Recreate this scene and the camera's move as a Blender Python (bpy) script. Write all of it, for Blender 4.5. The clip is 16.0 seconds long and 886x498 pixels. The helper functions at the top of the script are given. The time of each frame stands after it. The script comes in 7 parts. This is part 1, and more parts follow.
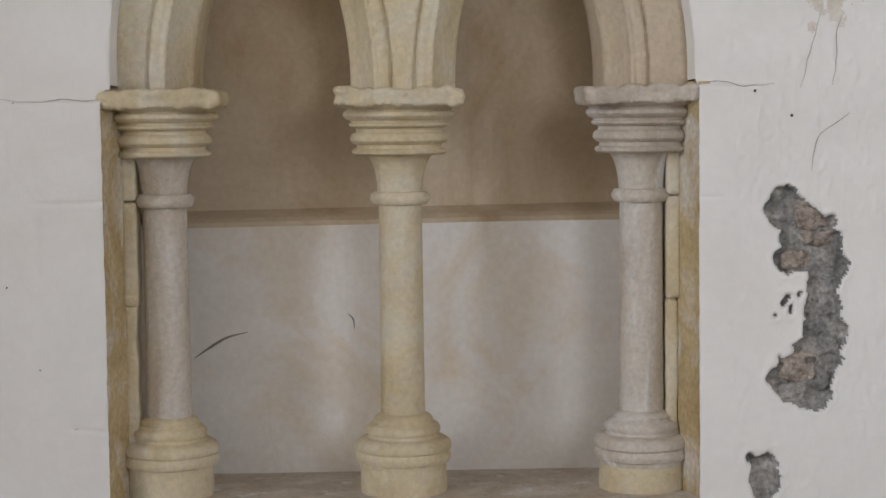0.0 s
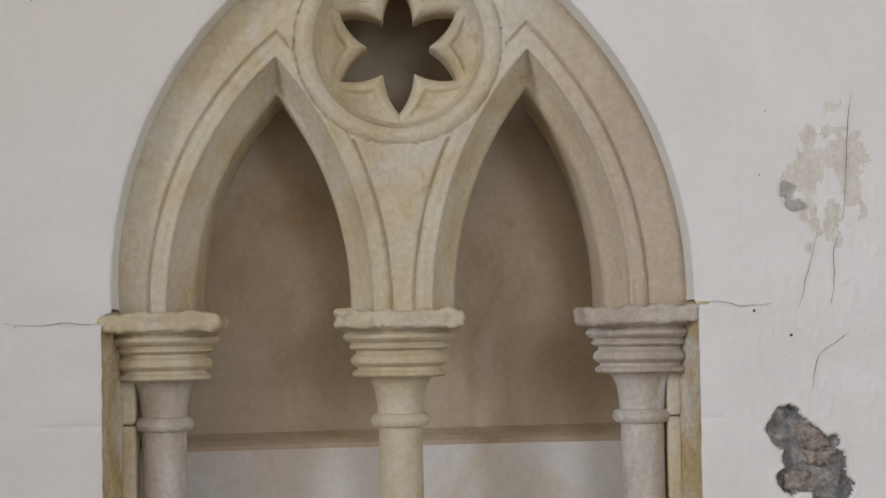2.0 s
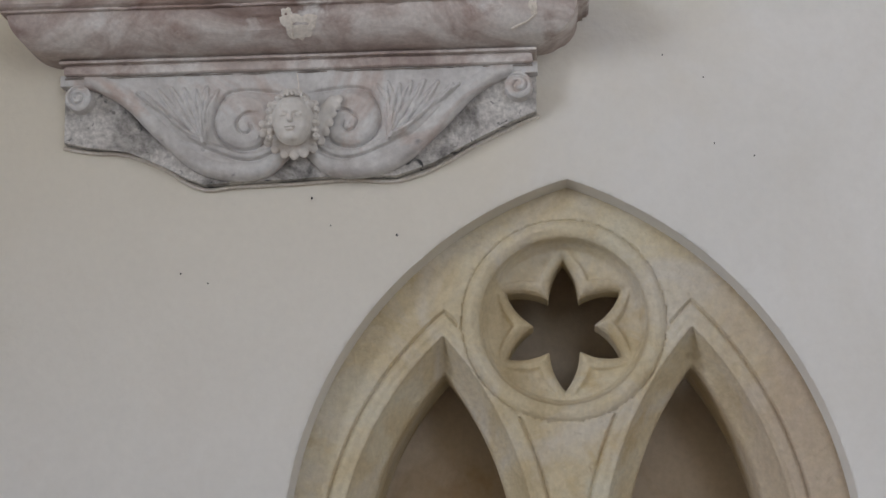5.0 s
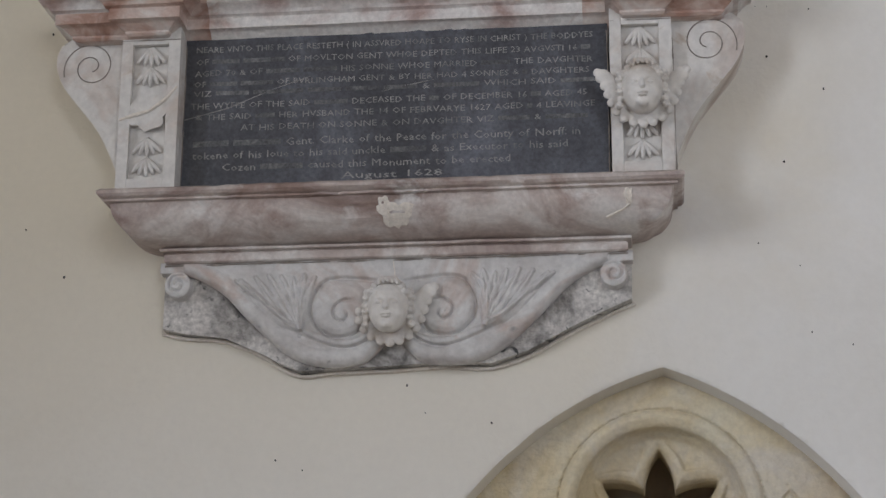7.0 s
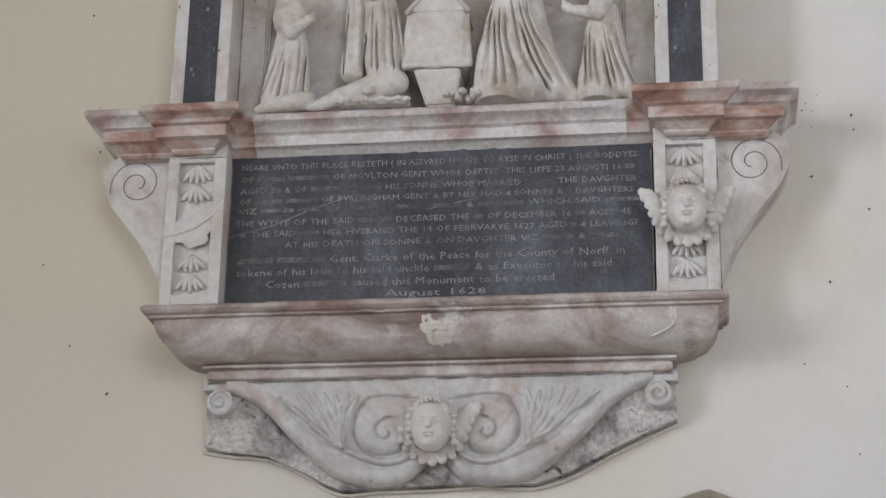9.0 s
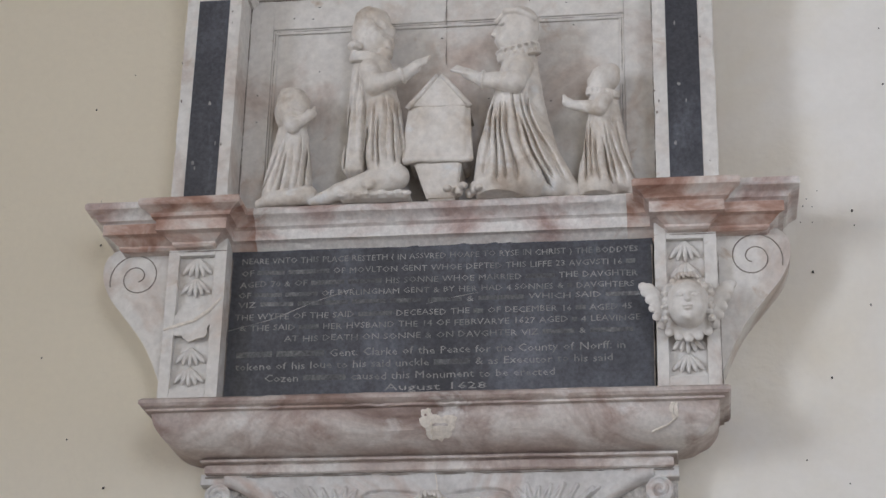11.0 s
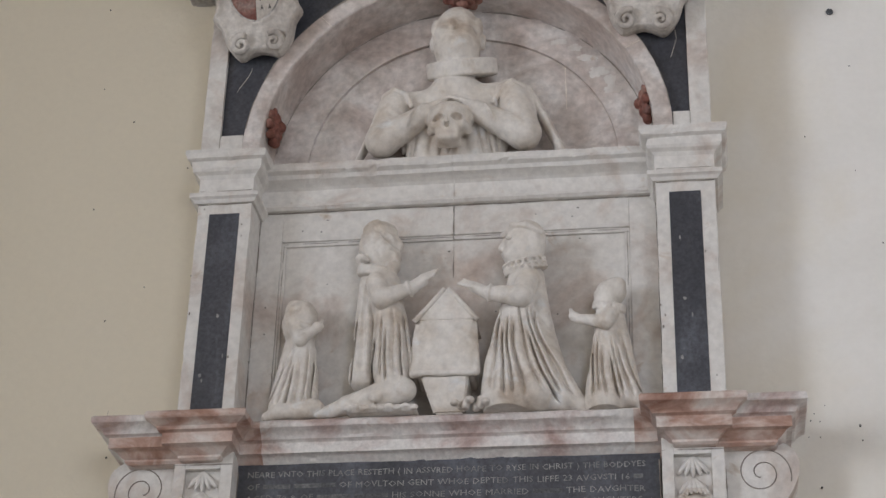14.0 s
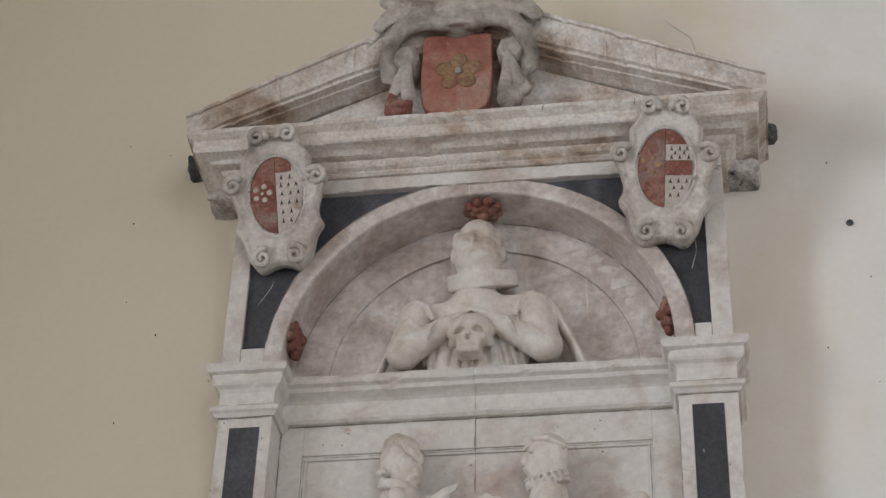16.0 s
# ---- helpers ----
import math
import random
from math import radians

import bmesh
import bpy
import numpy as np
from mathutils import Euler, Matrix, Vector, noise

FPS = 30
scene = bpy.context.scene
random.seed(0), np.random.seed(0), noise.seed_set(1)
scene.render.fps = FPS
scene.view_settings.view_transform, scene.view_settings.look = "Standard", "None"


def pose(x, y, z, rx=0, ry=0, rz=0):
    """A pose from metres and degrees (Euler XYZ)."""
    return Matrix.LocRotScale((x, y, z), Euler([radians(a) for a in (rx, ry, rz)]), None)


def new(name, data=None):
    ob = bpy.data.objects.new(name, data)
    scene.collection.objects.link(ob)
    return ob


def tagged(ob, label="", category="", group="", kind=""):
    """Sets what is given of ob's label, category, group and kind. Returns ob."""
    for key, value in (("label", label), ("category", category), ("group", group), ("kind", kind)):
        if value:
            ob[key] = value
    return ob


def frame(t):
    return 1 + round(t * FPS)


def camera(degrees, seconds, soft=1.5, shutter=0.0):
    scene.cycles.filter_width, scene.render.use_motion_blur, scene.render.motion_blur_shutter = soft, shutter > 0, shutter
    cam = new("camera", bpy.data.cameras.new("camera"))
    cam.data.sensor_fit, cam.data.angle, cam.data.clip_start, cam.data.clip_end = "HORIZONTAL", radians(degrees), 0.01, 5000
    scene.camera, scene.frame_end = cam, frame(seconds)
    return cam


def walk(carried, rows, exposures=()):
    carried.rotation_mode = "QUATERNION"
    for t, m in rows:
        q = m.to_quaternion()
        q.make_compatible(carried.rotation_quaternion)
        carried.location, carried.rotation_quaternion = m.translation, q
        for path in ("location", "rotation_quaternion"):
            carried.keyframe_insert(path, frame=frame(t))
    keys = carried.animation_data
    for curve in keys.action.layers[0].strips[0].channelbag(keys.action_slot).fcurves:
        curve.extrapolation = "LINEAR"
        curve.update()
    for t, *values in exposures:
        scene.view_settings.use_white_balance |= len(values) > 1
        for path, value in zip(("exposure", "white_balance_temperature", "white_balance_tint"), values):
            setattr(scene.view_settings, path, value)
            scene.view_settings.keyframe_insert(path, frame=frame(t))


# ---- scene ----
cam = camera(26.790, 16.0)
# seconds, eye, yaw, pitch, roll
PATH = [
    (0.0, -0.0052, -3.3184, 1.5486, -1.450, -4.515, 0.650),
    (0.5, -0.0043, -3.3191, 1.5489, -1.453, -2.728, 0.557),
    (1.0, -0.0055, -3.3191, 1.5469, -1.557, -1.195, 0.465),
    (1.5, -0.0049, -3.3207, 1.5453, -1.567, 0.782, 0.783),
    (2.0, -0.0062, -3.3197, 1.5464, -1.460, 2.339, 0.973),
    (2.5, -0.0090, -3.3141, 1.5534, -1.137, 3.626, 1.059),
    (3.0, -0.0114, -3.3174, 1.5546, -0.744, 5.310, 0.811),
    (3.5, -0.0154, -3.3293, 1.5549, -0.358, 7.276, 0.703),
    (4.0, -0.0149, -3.3434, 1.5519, 0.068, 8.661, 0.794),
    (4.5, -0.0128, -3.3513, 1.5504, 0.987, 9.788, 0.902),
    (4.7, -0.0115, -3.3521, 1.5495, 2.129, 10.199, 0.878),
    (6.8, 0.0004, -3.3479, 1.5447, 6.428, 16.071, -0.088),
    (7.0, 0.0005, -3.3499, 1.5443, 6.547, 16.719, -0.213),
    (7.5, 0.0004, -3.3539, 1.5431, 6.853, 18.489, -0.453),
    (8.0, -0.0033, -3.3524, 1.5438, 7.058, 19.542, -0.776),
    (8.5, -0.0047, -3.3467, 1.5443, 7.403, 20.053, -0.948),
    (8.7, -0.0053, -3.3434, 1.5431, 7.555, 20.197, -0.957),
    (10.8, 0.0007, -3.3241, 1.5270, 7.789, 23.308, -1.067),
    (11.0, 0.0004, -3.3221, 1.5272, 7.678, 23.665, -1.194),
    (11.5, -0.0014, -3.3248, 1.5326, 7.538, 24.512, -1.369),
    (12.0, -0.0049, -3.3287, 1.5351, 7.456, 25.334, -1.471),
    (12.5, -0.0045, -3.3331, 1.5402, 7.557, 26.493, -1.376),
    (13.0, -0.0033, -3.3430, 1.5451, 7.523, 27.518, -1.542),
    (13.5, -0.0032, -3.3446, 1.5499, 7.707, 28.620, -1.289),
    (14.0, 0.0019, -3.3436, 1.5628, 7.799, 29.574, -1.406),
    (14.5, 0.0042, -3.3433, 1.5915, 8.138, 30.752, -1.033),
    (15.0, 0.0074, -3.3404, 1.5843, 8.311, 33.618, -1.238),
    (15.5, 0.0081, -3.3416, 1.5838, 8.532, 35.201, -1.411),
    (16.0, 0.0097, -3.3403, 1.5867, 8.569, 35.814, -1.647),
]
# seconds, stops, kelvin, tint
EXPOSURES = [(0.0, -0.03, 6380, 10), (3.5, -0.08, 6300, 10), (4.0, -0.26, 6280, 10), (4.5, -0.32, 6250, 10), (6.8, -0.42, 6180, 10), (7.0, -0.34, 6180, 10), (7.5, -0.12, 6180, 10), (8.0, -0.03, 6180, 10),
             (8.5, -0.03, 6180, 10), (12.5, -0.03, 6150, 10), (14.0, -0.12, 6300, 10), (15.0, -0.22, 6450, 10), (16.0, -0.20, 6480, 10)]
walk(cam, [(t, pose(x, y, z, 90 + pitch, roll, yaw)) for t, x, y, z, yaw, pitch, roll in PATH], EXPOSURES)

# ---- world, lamps, exposure ----
world = bpy.data.worlds.new("world")
scene.world = world
world.use_nodes = True
wn = world.node_tree
sky = wn.nodes.new("ShaderNodeTexSky")
sky.sky_type, sky.sun_disc = "NISHITA", False
sky.sun_elevation, sky.sun_rotation = radians(38), radians(200)
wn.links.new(sky.outputs[0], wn.nodes["Background"].inputs[0])
wn.nodes["Background"].inputs[1].default_value = 0.12

ROOM = (-7.0, 5.0, -7.0, 0.0, 0.0, 6.6)          # x0, x1, y0, y1, z0, z1
FILL_OPENINGS = [(1.4, 3.2, 1.9, 5.4)]                 # opening of the opposite wall: x0, x1, z0, z1
WEST = (-6.8, -5.0, 1.6, 5.4)                    # opening of the end wall: y0, y1, z0, z1
DAY = (0.965, 1.0, 1.10)


def added_lamp(name, loc, size_x, size_y, rot, power, colour):
    data = bpy.data.lights.new(name, "AREA")
    data.shape, data.size, data.size_y, data.energy, data.color = "RECTANGLE", size_x, size_y, power, colour
    ob = new(name, data)
    ob.matrix_world = pose(*loc, *rot)
    return ob


# added fill from the right front; no window is known there
for wx0, wx1, wz0, wz1 in FILL_OPENINGS:
    added_lamp("added_daylight", ((wx0 + wx1) / 2, ROOM[2] + 0.02, (wz0 + wz1) / 2), wx1 - wx0, wz1 - wz0, (90, 0, 0), 84.0, DAY)
# unseen end window, assumed from the shadows; its spread is narrowed to dim the wall's left
added_lamp("added_daylight", (ROOM[0] + 0.02, (WEST[0] + WEST[1]) / 2, (WEST[2] + WEST[3]) / 2), WEST[1] - WEST[0], WEST[3] - WEST[2], (90, 0, -90), 280.0, DAY).data.spread = radians(103)


# ---- materials ----
def material(name, ramp, scale=6.0, rough=0.7, bump=0.15, bump_scale=90.0, stain=None, stain_scale=3.0, stain_at=(0.55, 0.75),
             distort=0.6, fine=0.12, spec=0.35, streak=1.0, coarse_bump=0.0, yellow=None, stain2=None, other_stone=None):
    """ramp: colours and places along a broad noise; stain: a second colour in patches; fine: how much the grain varies the value."""
    m = bpy.data.materials.new(name)
    m.use_nodes = True
    nt = m.node_tree
    N, L = nt.nodes.new, nt.links.new
    b = nt.nodes["Principled BSDF"]
    geo = N("ShaderNodeNewGeometry")
    mp = N("ShaderNodeMapping")
    mp.inputs["Scale"].default_value = (1, 1, streak)
    L(geo.outputs["Position"], mp.inputs["Vector"])

    def noise_tex(s, detail, d, vec=None):
        n = N("ShaderNodeTexNoise")
        n.inputs["Scale"].default_value, n.inputs["Detail"].default_value = s, detail
        n.inputs["Roughness"].default_value, n.inputs["Distortion"].default_value = 0.6, d
        L(vec or mp.outputs[0], n.inputs["Vector"])
        return n

    n1 = noise_tex(scale, 6, distort)
    r = N("ShaderNodeValToRGB")
    while len(r.color_ramp.elements) < len(ramp):
        r.color_ramp.elements.new(0.5)
    for e, (at, c) in zip(r.color_ramp.elements, ramp):
        e.position, e.color = at, (*c, 1)
    L(n1.outputs[0], r.inputs[0])
    col = r.outputs[0]
    if stain:
        n2 = noise_tex(stain_scale, 7, 0.9)
        mr = N("ShaderNodeMapRange")
        mr.inputs[1].default_value, mr.inputs[2].default_value = stain_at
        L(n2.outputs[0], mr.inputs[0])
        mx = N("ShaderNodeMix")
        mx.data_type = "RGBA"
        mx.inputs["B"].default_value = (*stain, 1)
        L(mr.outputs[0], mx.inputs["Factor"]), L(col, mx.inputs["A"])
        col = mx.outputs["Result"]
    if stain2:
        c2, s2, at2 = stain2
        n6 = noise_tex(s2, 6, 0.5)
        mr6 = N("ShaderNodeMapRange")
        mr6.inputs[1].default_value, mr6.inputs[2].default_value = at2
        L(n6.outputs[0], mr6.inputs[0])
        mx6 = N("ShaderNodeMix")
        mx6.data_type = "RGBA"
        mx6.inputs["B"].default_value = (*c2, 1)
        L(mr6.outputs[0], mx6.inputs["Factor"]), L(col, mx6.inputs["A"])
        col = mx6.outputs["Result"]
    if other_stone:
        # blocks of a browner bed of stone from one side on
        c7, x_from, x_to = other_stone
        sp7 = N("ShaderNodeSeparateXYZ")
        L(geo.outputs["Position"], sp7.inputs[0])
        n7 = noise_tex(9.0, 5, 0.4)
        w7 = N("ShaderNodeMath")
        w7.operation = "MULTIPLY_ADD"
        w7.inputs[1].default_value = 0.25
        L(n7.outputs[0], w7.inputs[0]), L(sp7.outputs[0], w7.inputs[2])
        m7 = N("ShaderNodeMapRange")
        m7.inputs[1].default_value, m7.inputs[2].default_value, m7.inputs[4].default_value = x_from + 0.125, x_to + 0.125, 0.75
        L(w7.outputs[0], m7.inputs[0])
        mx7 = N("ShaderNodeMix")
        mx7.data_type = "RGBA"
        mx7.inputs["B"].default_value = (*c7, 1)
        L(m7.outputs[0], mx7.inputs["Factor"]), L(col, mx7.inputs["A"])
        col = mx7.outputs["Result"]
    if yellow:
        # a yellowed coat; warm dim light beside the monument is put into it, fading to white
        sp = N("ShaderNodeSeparateXYZ")
        L(geo.outputs["Position"], sp.inputs[0])
        n5 = noise_tex(1.7, 4, 0.5)
        w1 = N("ShaderNodeMath")
        w1.operation = "MULTIPLY_ADD"
        w1.inputs[1].default_value = 1.2
        L(n5.outputs[0], w1.inputs[0]), L(sp.outputs[0], w1.inputs[2])
        m1 = N("ShaderNodeMapRange")
        m1.inputs[1].default_value, m1.inputs[2].default_value, m1.inputs[3].default_value, m1.inputs[4].default_value = 0.40, 0.86, 1.0, 0.08
        L(w1.outputs[0], m1.inputs[0])
        m2 = N("ShaderNodeMapRange")
        m2.inputs[1].default_value, m2.inputs[2].default_value = 1.7, 2.7
        L(sp.outputs[2], m2.inputs[0])
        mm = N("ShaderNodeMath")
        mm.operation = "MULTIPLY"
        L(m1.outputs[0], mm.inputs[0]), L(m2.outputs[0], mm.inputs[1])
        my = N("ShaderNodeMix")
        my.data_type = "RGBA"
        my.inputs["B"].default_value = (*yellow, 1)
        L(mm.outputs[0], my.inputs["Factor"]), L(col, my.inputs["A"])
        col = my.outputs["Result"]
    n3 = noise_tex(bump_scale, 8, 0.0, geo.outputs["Position"])
    if fine:
        mr2 = N("ShaderNodeMapRange")
        mr2.inputs[1].default_value, mr2.inputs[2].default_value = 0.3, 0.7
        mr2.inputs[3].default_value, mr2.inputs[4].default_value = 1 - fine * 1.5, 1 + fine * 0.8
        L(n3.outputs[0], mr2.inputs[0])
        mu = N("ShaderNodeMix")
        mu.data_type, mu.blend_type = "RGBA", "MULTIPLY"
        mu.inputs["Factor"].default_value = 1
        L(col, mu.inputs["A"]), L(mr2.outputs[0], mu.inputs["B"])
        col = mu.outputs["Result"]
    L(col, b.inputs["Base Color"])
    b.inputs["Roughness"].default_value = rough
    b.inputs["Specular IOR Level"].default_value = spec
    height = n3.outputs[0]
    if coarse_bump:
        n4 = noise_tex(bump_scale * 0.12, 4, 0.4)
        ad = N("ShaderNodeMath")
        ad.operation = "MULTIPLY_ADD"
        ad.inputs[1].default_value = coarse_bump
        L(n4.outputs[0], ad.inputs[0]), L(height, ad.inputs[2])
        height = ad.outputs[0]
    bp = N("ShaderNodeBump")
    bp.inputs["Strength"].default_value, bp.inputs["Distance"].default_value = bump, 0.01
    L(height, bp.inputs["Height"]), L(bp.outputs[0], b.inputs["Normal"])
    return m


LIMEWASH = material("limewash", [(0.3, (0.79, 0.77, 0.73)), (0.55, (0.845, 0.825, 0.79)), (0.75, (0.81, 0.78, 0.735))], 2.2, 0.85, 0.16, 60,
                    (0.76, 0.72, 0.655), 1.3, (0.5, 0.85), fine=0.015, spec=0.2, coarse_bump=2.0, yellow=(0.755, 0.688, 0.555))
RUBBLE_TAN = material("tan_rubble_stone", [(0.32, (0.15, 0.12, 0.10)), (0.44, (0.34, 0.28, 0.23)), (0.58, (0.48, 0.41, 0.35))], 40.0, 0.95, 0.6, 120, (0.20, 0.18, 0.16), 30.0, (0.55, 0.70), fine=0.3, spec=0.15)
RUBBLE = material("exposed_rubble", [(0.30, (0.18, 0.172, 0.165)), (0.44, (0.31, 0.295, 0.275)), (0.56, (0.43, 0.405, 0.375)), (0.70, (0.56, 0.53, 0.48))], 20, 0.95, 0.7, 120,
                  (0.25, 0.25, 0.24), 14, (0.50, 0.66), fine=0.3, distort=0.4, coarse_bump=2.0)
BARE = material("bare_plaster", [(0.35, (0.70, 0.64, 0.55)), (0.6, (0.78, 0.73, 0.65))], 20, 0.9, 0.4, 130, fine=0.08, coarse_bump=1.5)
GREY_COAT = material("grey_undercoat", [(0.35, (0.40, 0.39, 0.35)), (0.6, (0.52, 0.50, 0.45))], 25, 0.9, 0.4, 130, fine=0.12)
# old brown wash, with some of the arches' shade put into its colour
OLDWASH_SHADE = material("brown_old_shaded_limewash", [(0.3, (0.52, 0.415, 0.285)), (0.6, (0.61, 0.50, 0.365)), (0.75, (0.56, 0.43, 0.27))], 3.0, 0.9, 0.1, 70,
                   (0.41, 0.28, 0.15), 3.2, (0.52, 0.75), fine=0.06, spec=0.2)
WASHED = material("niche_limewash", [(0.3, (0.68, 0.63, 0.56)), (0.6, (0.78, 0.74, 0.69))], 3.5, 0.85, 0.1, 70, (0.66, 0.53, 0.35), 4.0, (0.52, 0.78),
                  fine=0.05, spec=0.2)
CLUNCH = material("yellow_limestone", [(0.3, (0.56, 0.45, 0.27)), (0.5, (0.68, 0.58, 0.39)), (0.7, (0.72, 0.66, 0.51))], 5.0, 0.9, 0.35, 90,
                  (0.70, 0.65, 0.56), 7.0, (0.46, 0.80), fine=0.08, spec=0.2, coarse_bump=1.4, stain2=((0.60, 0.49, 0.30), 11.0, (0.58, 0.76)))
CLUNCH_ARCH = material("yellow_arch_limestone", [(0.3, (0.56, 0.45, 0.27)), (0.5, (0.68, 0.58, 0.39)), (0.7, (0.72, 0.66, 0.51))], 5.0, 0.9, 0.40, 90,
                       (0.70, 0.65, 0.57), 6.0, (0.48, 0.76), fine=0.08, spec=0.2, coarse_bump=1.6, stain2=((0.60, 0.47, 0.26), 8.0, (0.56, 0.74)), other_stone=((0.58, 0.47, 0.36), 0.22, 0.42))
CLUNCH_GREY = material("grey_worn_limestone", [(0.3, (0.48, 0.40, 0.31)), (0.5, (0.61, 0.54, 0.45)), (0.7, (0.72, 0.68, 0.63))], 9.0, 0.9, 0.45, 100,
                       (0.46, 0.37, 0.29), 6.0, (0.54, 0.74), fine=0.10, spec=0.2, streak=0.3, coarse_bump=1.4, stain2=((0.74, 0.72, 0.69), 16.0, (0.58, 0.68)))
OCHRE = material("ochre_wash", [(0.3, (0.46, 0.34, 0.17)), (0.6, (0.62, 0.49, 0.28))], 8.0, 0.9, 0.3, 90, (0.72, 0.66, 0.56), 6.0, (0.50, 0.62), fine=0.15, spec=0.2, coarse_bump=1.5)
ALABASTER = material("alabaster", [(0.28, (0.42, 0.33, 0.28)), (0.38, (0.59, 0.52, 0.47)), (0.49, (0.73, 0.70, 0.66)), (0.75, (0.80, 0.78, 0.75))], 5.0, 0.45, 0.18, 60,
                     (0.58, 0.48, 0.41), 7.0, (0.54, 0.76), distort=0.5, fine=0.09, spec=0.45, coarse_bump=1.0, stain2=((0.50, 0.38, 0.27), 17.0, (0.64, 0.78)))
APRON_STONE = material("grey_apron_alabaster", [(0.30, (0.38, 0.34, 0.32)), (0.42, (0.54, 0.51, 0.49)), (0.55, (0.66, 0.64, 0.62)), (0.72, (0.75, 0.74, 0.72))], 6.0, 0.5, 0.2, 70,
                       (0.50, 0.37, 0.31), 6.0, (0.57, 0.75), distort=0.5, fine=0.10, spec=0.4, coarse_bump=1.0, stain2=((0.26, 0.25, 0.25), 22.0, (0.64, 0.76)))
# mottled stone, darkened so its colour also holds the soffit's and recess's shade
GRIMY_SHADE = material("grimy_shaded_alabaster", [(0.28, (0.44, 0.36, 0.32)), (0.40, (0.55, 0.48, 0.44)), (0.49, (0.66, 0.60, 0.56)), (0.60, (0.77, 0.73, 0.70))], 7.0, 0.55, 0.16, 60,
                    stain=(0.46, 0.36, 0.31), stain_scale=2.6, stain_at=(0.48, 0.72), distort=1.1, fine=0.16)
STATUE = material("carved_alabaster", [(0.3, (0.52, 0.43, 0.35)), (0.42, (0.70, 0.64, 0.57)), (0.6, (0.80, 0.76, 0.71))], 9.0, 0.55, 0.2, 70,
                  (0.50, 0.40, 0.30), 8.0, (0.55, 0.78), distort=0.3, fine=0.10, coarse_bump=1.0, stain2=((0.78, 0.77, 0.75), 14.0, (0.60, 0.70)))
FRAME_STONE = material("grey_weathered_alabaster", [(0.3, (0.30, 0.26, 0.23)), (0.45, (0.54, 0.49, 0.44)), (0.62, (0.70, 0.66, 0.61))], 11.0, 0.7, 0.3, 90,
                       (0.24, 0.21, 0.19), 15.0, (0.60, 0.74), distort=0.4, fine=0.15, spec=0.3, coarse_bump=1.0)
ROSE = material("veined_rose_alabaster", [(0.32, (0.19, 0.125, 0.10)), (0.43, (0.36, 0.275, 0.245)), (0.52, (0.53, 0.45, 0.41)), (0.62, (0.72, 0.67, 0.63)), (0.8, (0.79, 0.77, 0.74))],
                5.0, 0.40, 0.10, 120, (0.36, 0.25, 0.21), 8.0, (0.54, 0.72), distort=0.8, fine=0.10, spec=0.5, streak=1.2, stain2=((0.78, 0.75, 0.72), 9.0, (0.60, 0.72)))
SHIELD_RED = material("worn_red_paint", [(0.3, (0.25, 0.085, 0.06)), (0.48, (0.36, 0.15, 0.11)), (0.62, (0.44, 0.26, 0.20)), (0.75, (0.40, 0.33, 0.28))], 9.0, 0.7, 0.25, 120, (0.50, 0.42, 0.36), 26.0, (0.62, 0.72), fine=0.15)
MANTLE_STONE = material("sooty_grey_alabaster", [(0.3, (0.16, 0.14, 0.12)), (0.46, (0.36, 0.33, 0.29)), (0.62, (0.56, 0.52, 0.47))], 11.0, 0.7, 0.3, 90,
                        (0.20, 0.15, 0.12), 12.0, (0.56, 0.72), distort=0.4, fine=0.15, spec=0.3, coarse_bump=1.0)
CLEAN_STATUE = material("cleaner_carved_alabaster", [(0.3, (0.60, 0.53, 0.47)), (0.45, (0.73, 0.69, 0.64)), (0.6, (0.80, 0.77, 0.73))], 10.0, 0.5, 0.15, 70, (0.58, 0.50, 0.42), 16.0, (0.62, 0.80), fine=0.08)
ROSE_PALE = material("pale_rose_alabaster", [(0.30, (0.34, 0.22, 0.18)), (0.39, (0.54, 0.43, 0.40)), (0.47, (0.70, 0.64, 0.61)), (0.56, (0.80, 0.77, 0.74))], 6.0, 0.42, 0.12, 100,
                     (0.50, 0.35, 0.29), 9.0, (0.58, 0.74), distort=0.5, fine=0.13, spec=0.45, streak=1.5)
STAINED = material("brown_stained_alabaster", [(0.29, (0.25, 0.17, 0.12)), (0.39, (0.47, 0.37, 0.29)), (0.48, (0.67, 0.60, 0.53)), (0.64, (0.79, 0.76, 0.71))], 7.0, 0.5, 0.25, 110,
                   (0.42, 0.31, 0.24), 9.0, (0.56, 0.76), distort=0.3, fine=0.18, spec=0.4, streak=1.3, coarse_bump=0.6, stain2=((0.80, 0.78, 0.75), 12.0, (0.60, 0.70)))
RED_MARBLE = material("red_alabaster", [(0.3, (0.28, 0.14, 0.10)), (0.44, (0.45, 0.29, 0.23)), (0.54, (0.60, 0.46, 0.40)), (0.66, (0.74, 0.68, 0.63))], 9.0, 0.45, 0.12, 90,
                      (0.70, 0.63, 0.58), 6.0, (0.54, 0.70), distort=0.7, fine=0.08, streak=2.0)
BLACK = material("black_touchstone", [(0.3, (0.048, 0.050, 0.060)), (0.52, (0.082, 0.086, 0.102)), (0.72, (0.18, 0.19, 0.225))], 5.0, 0.34, 0.05, 140,
                 (0.17, 0.18, 0.21), 9.0, (0.56, 0.80), distort=0.5, fine=0.25, spec=0.5, streak=0.45)
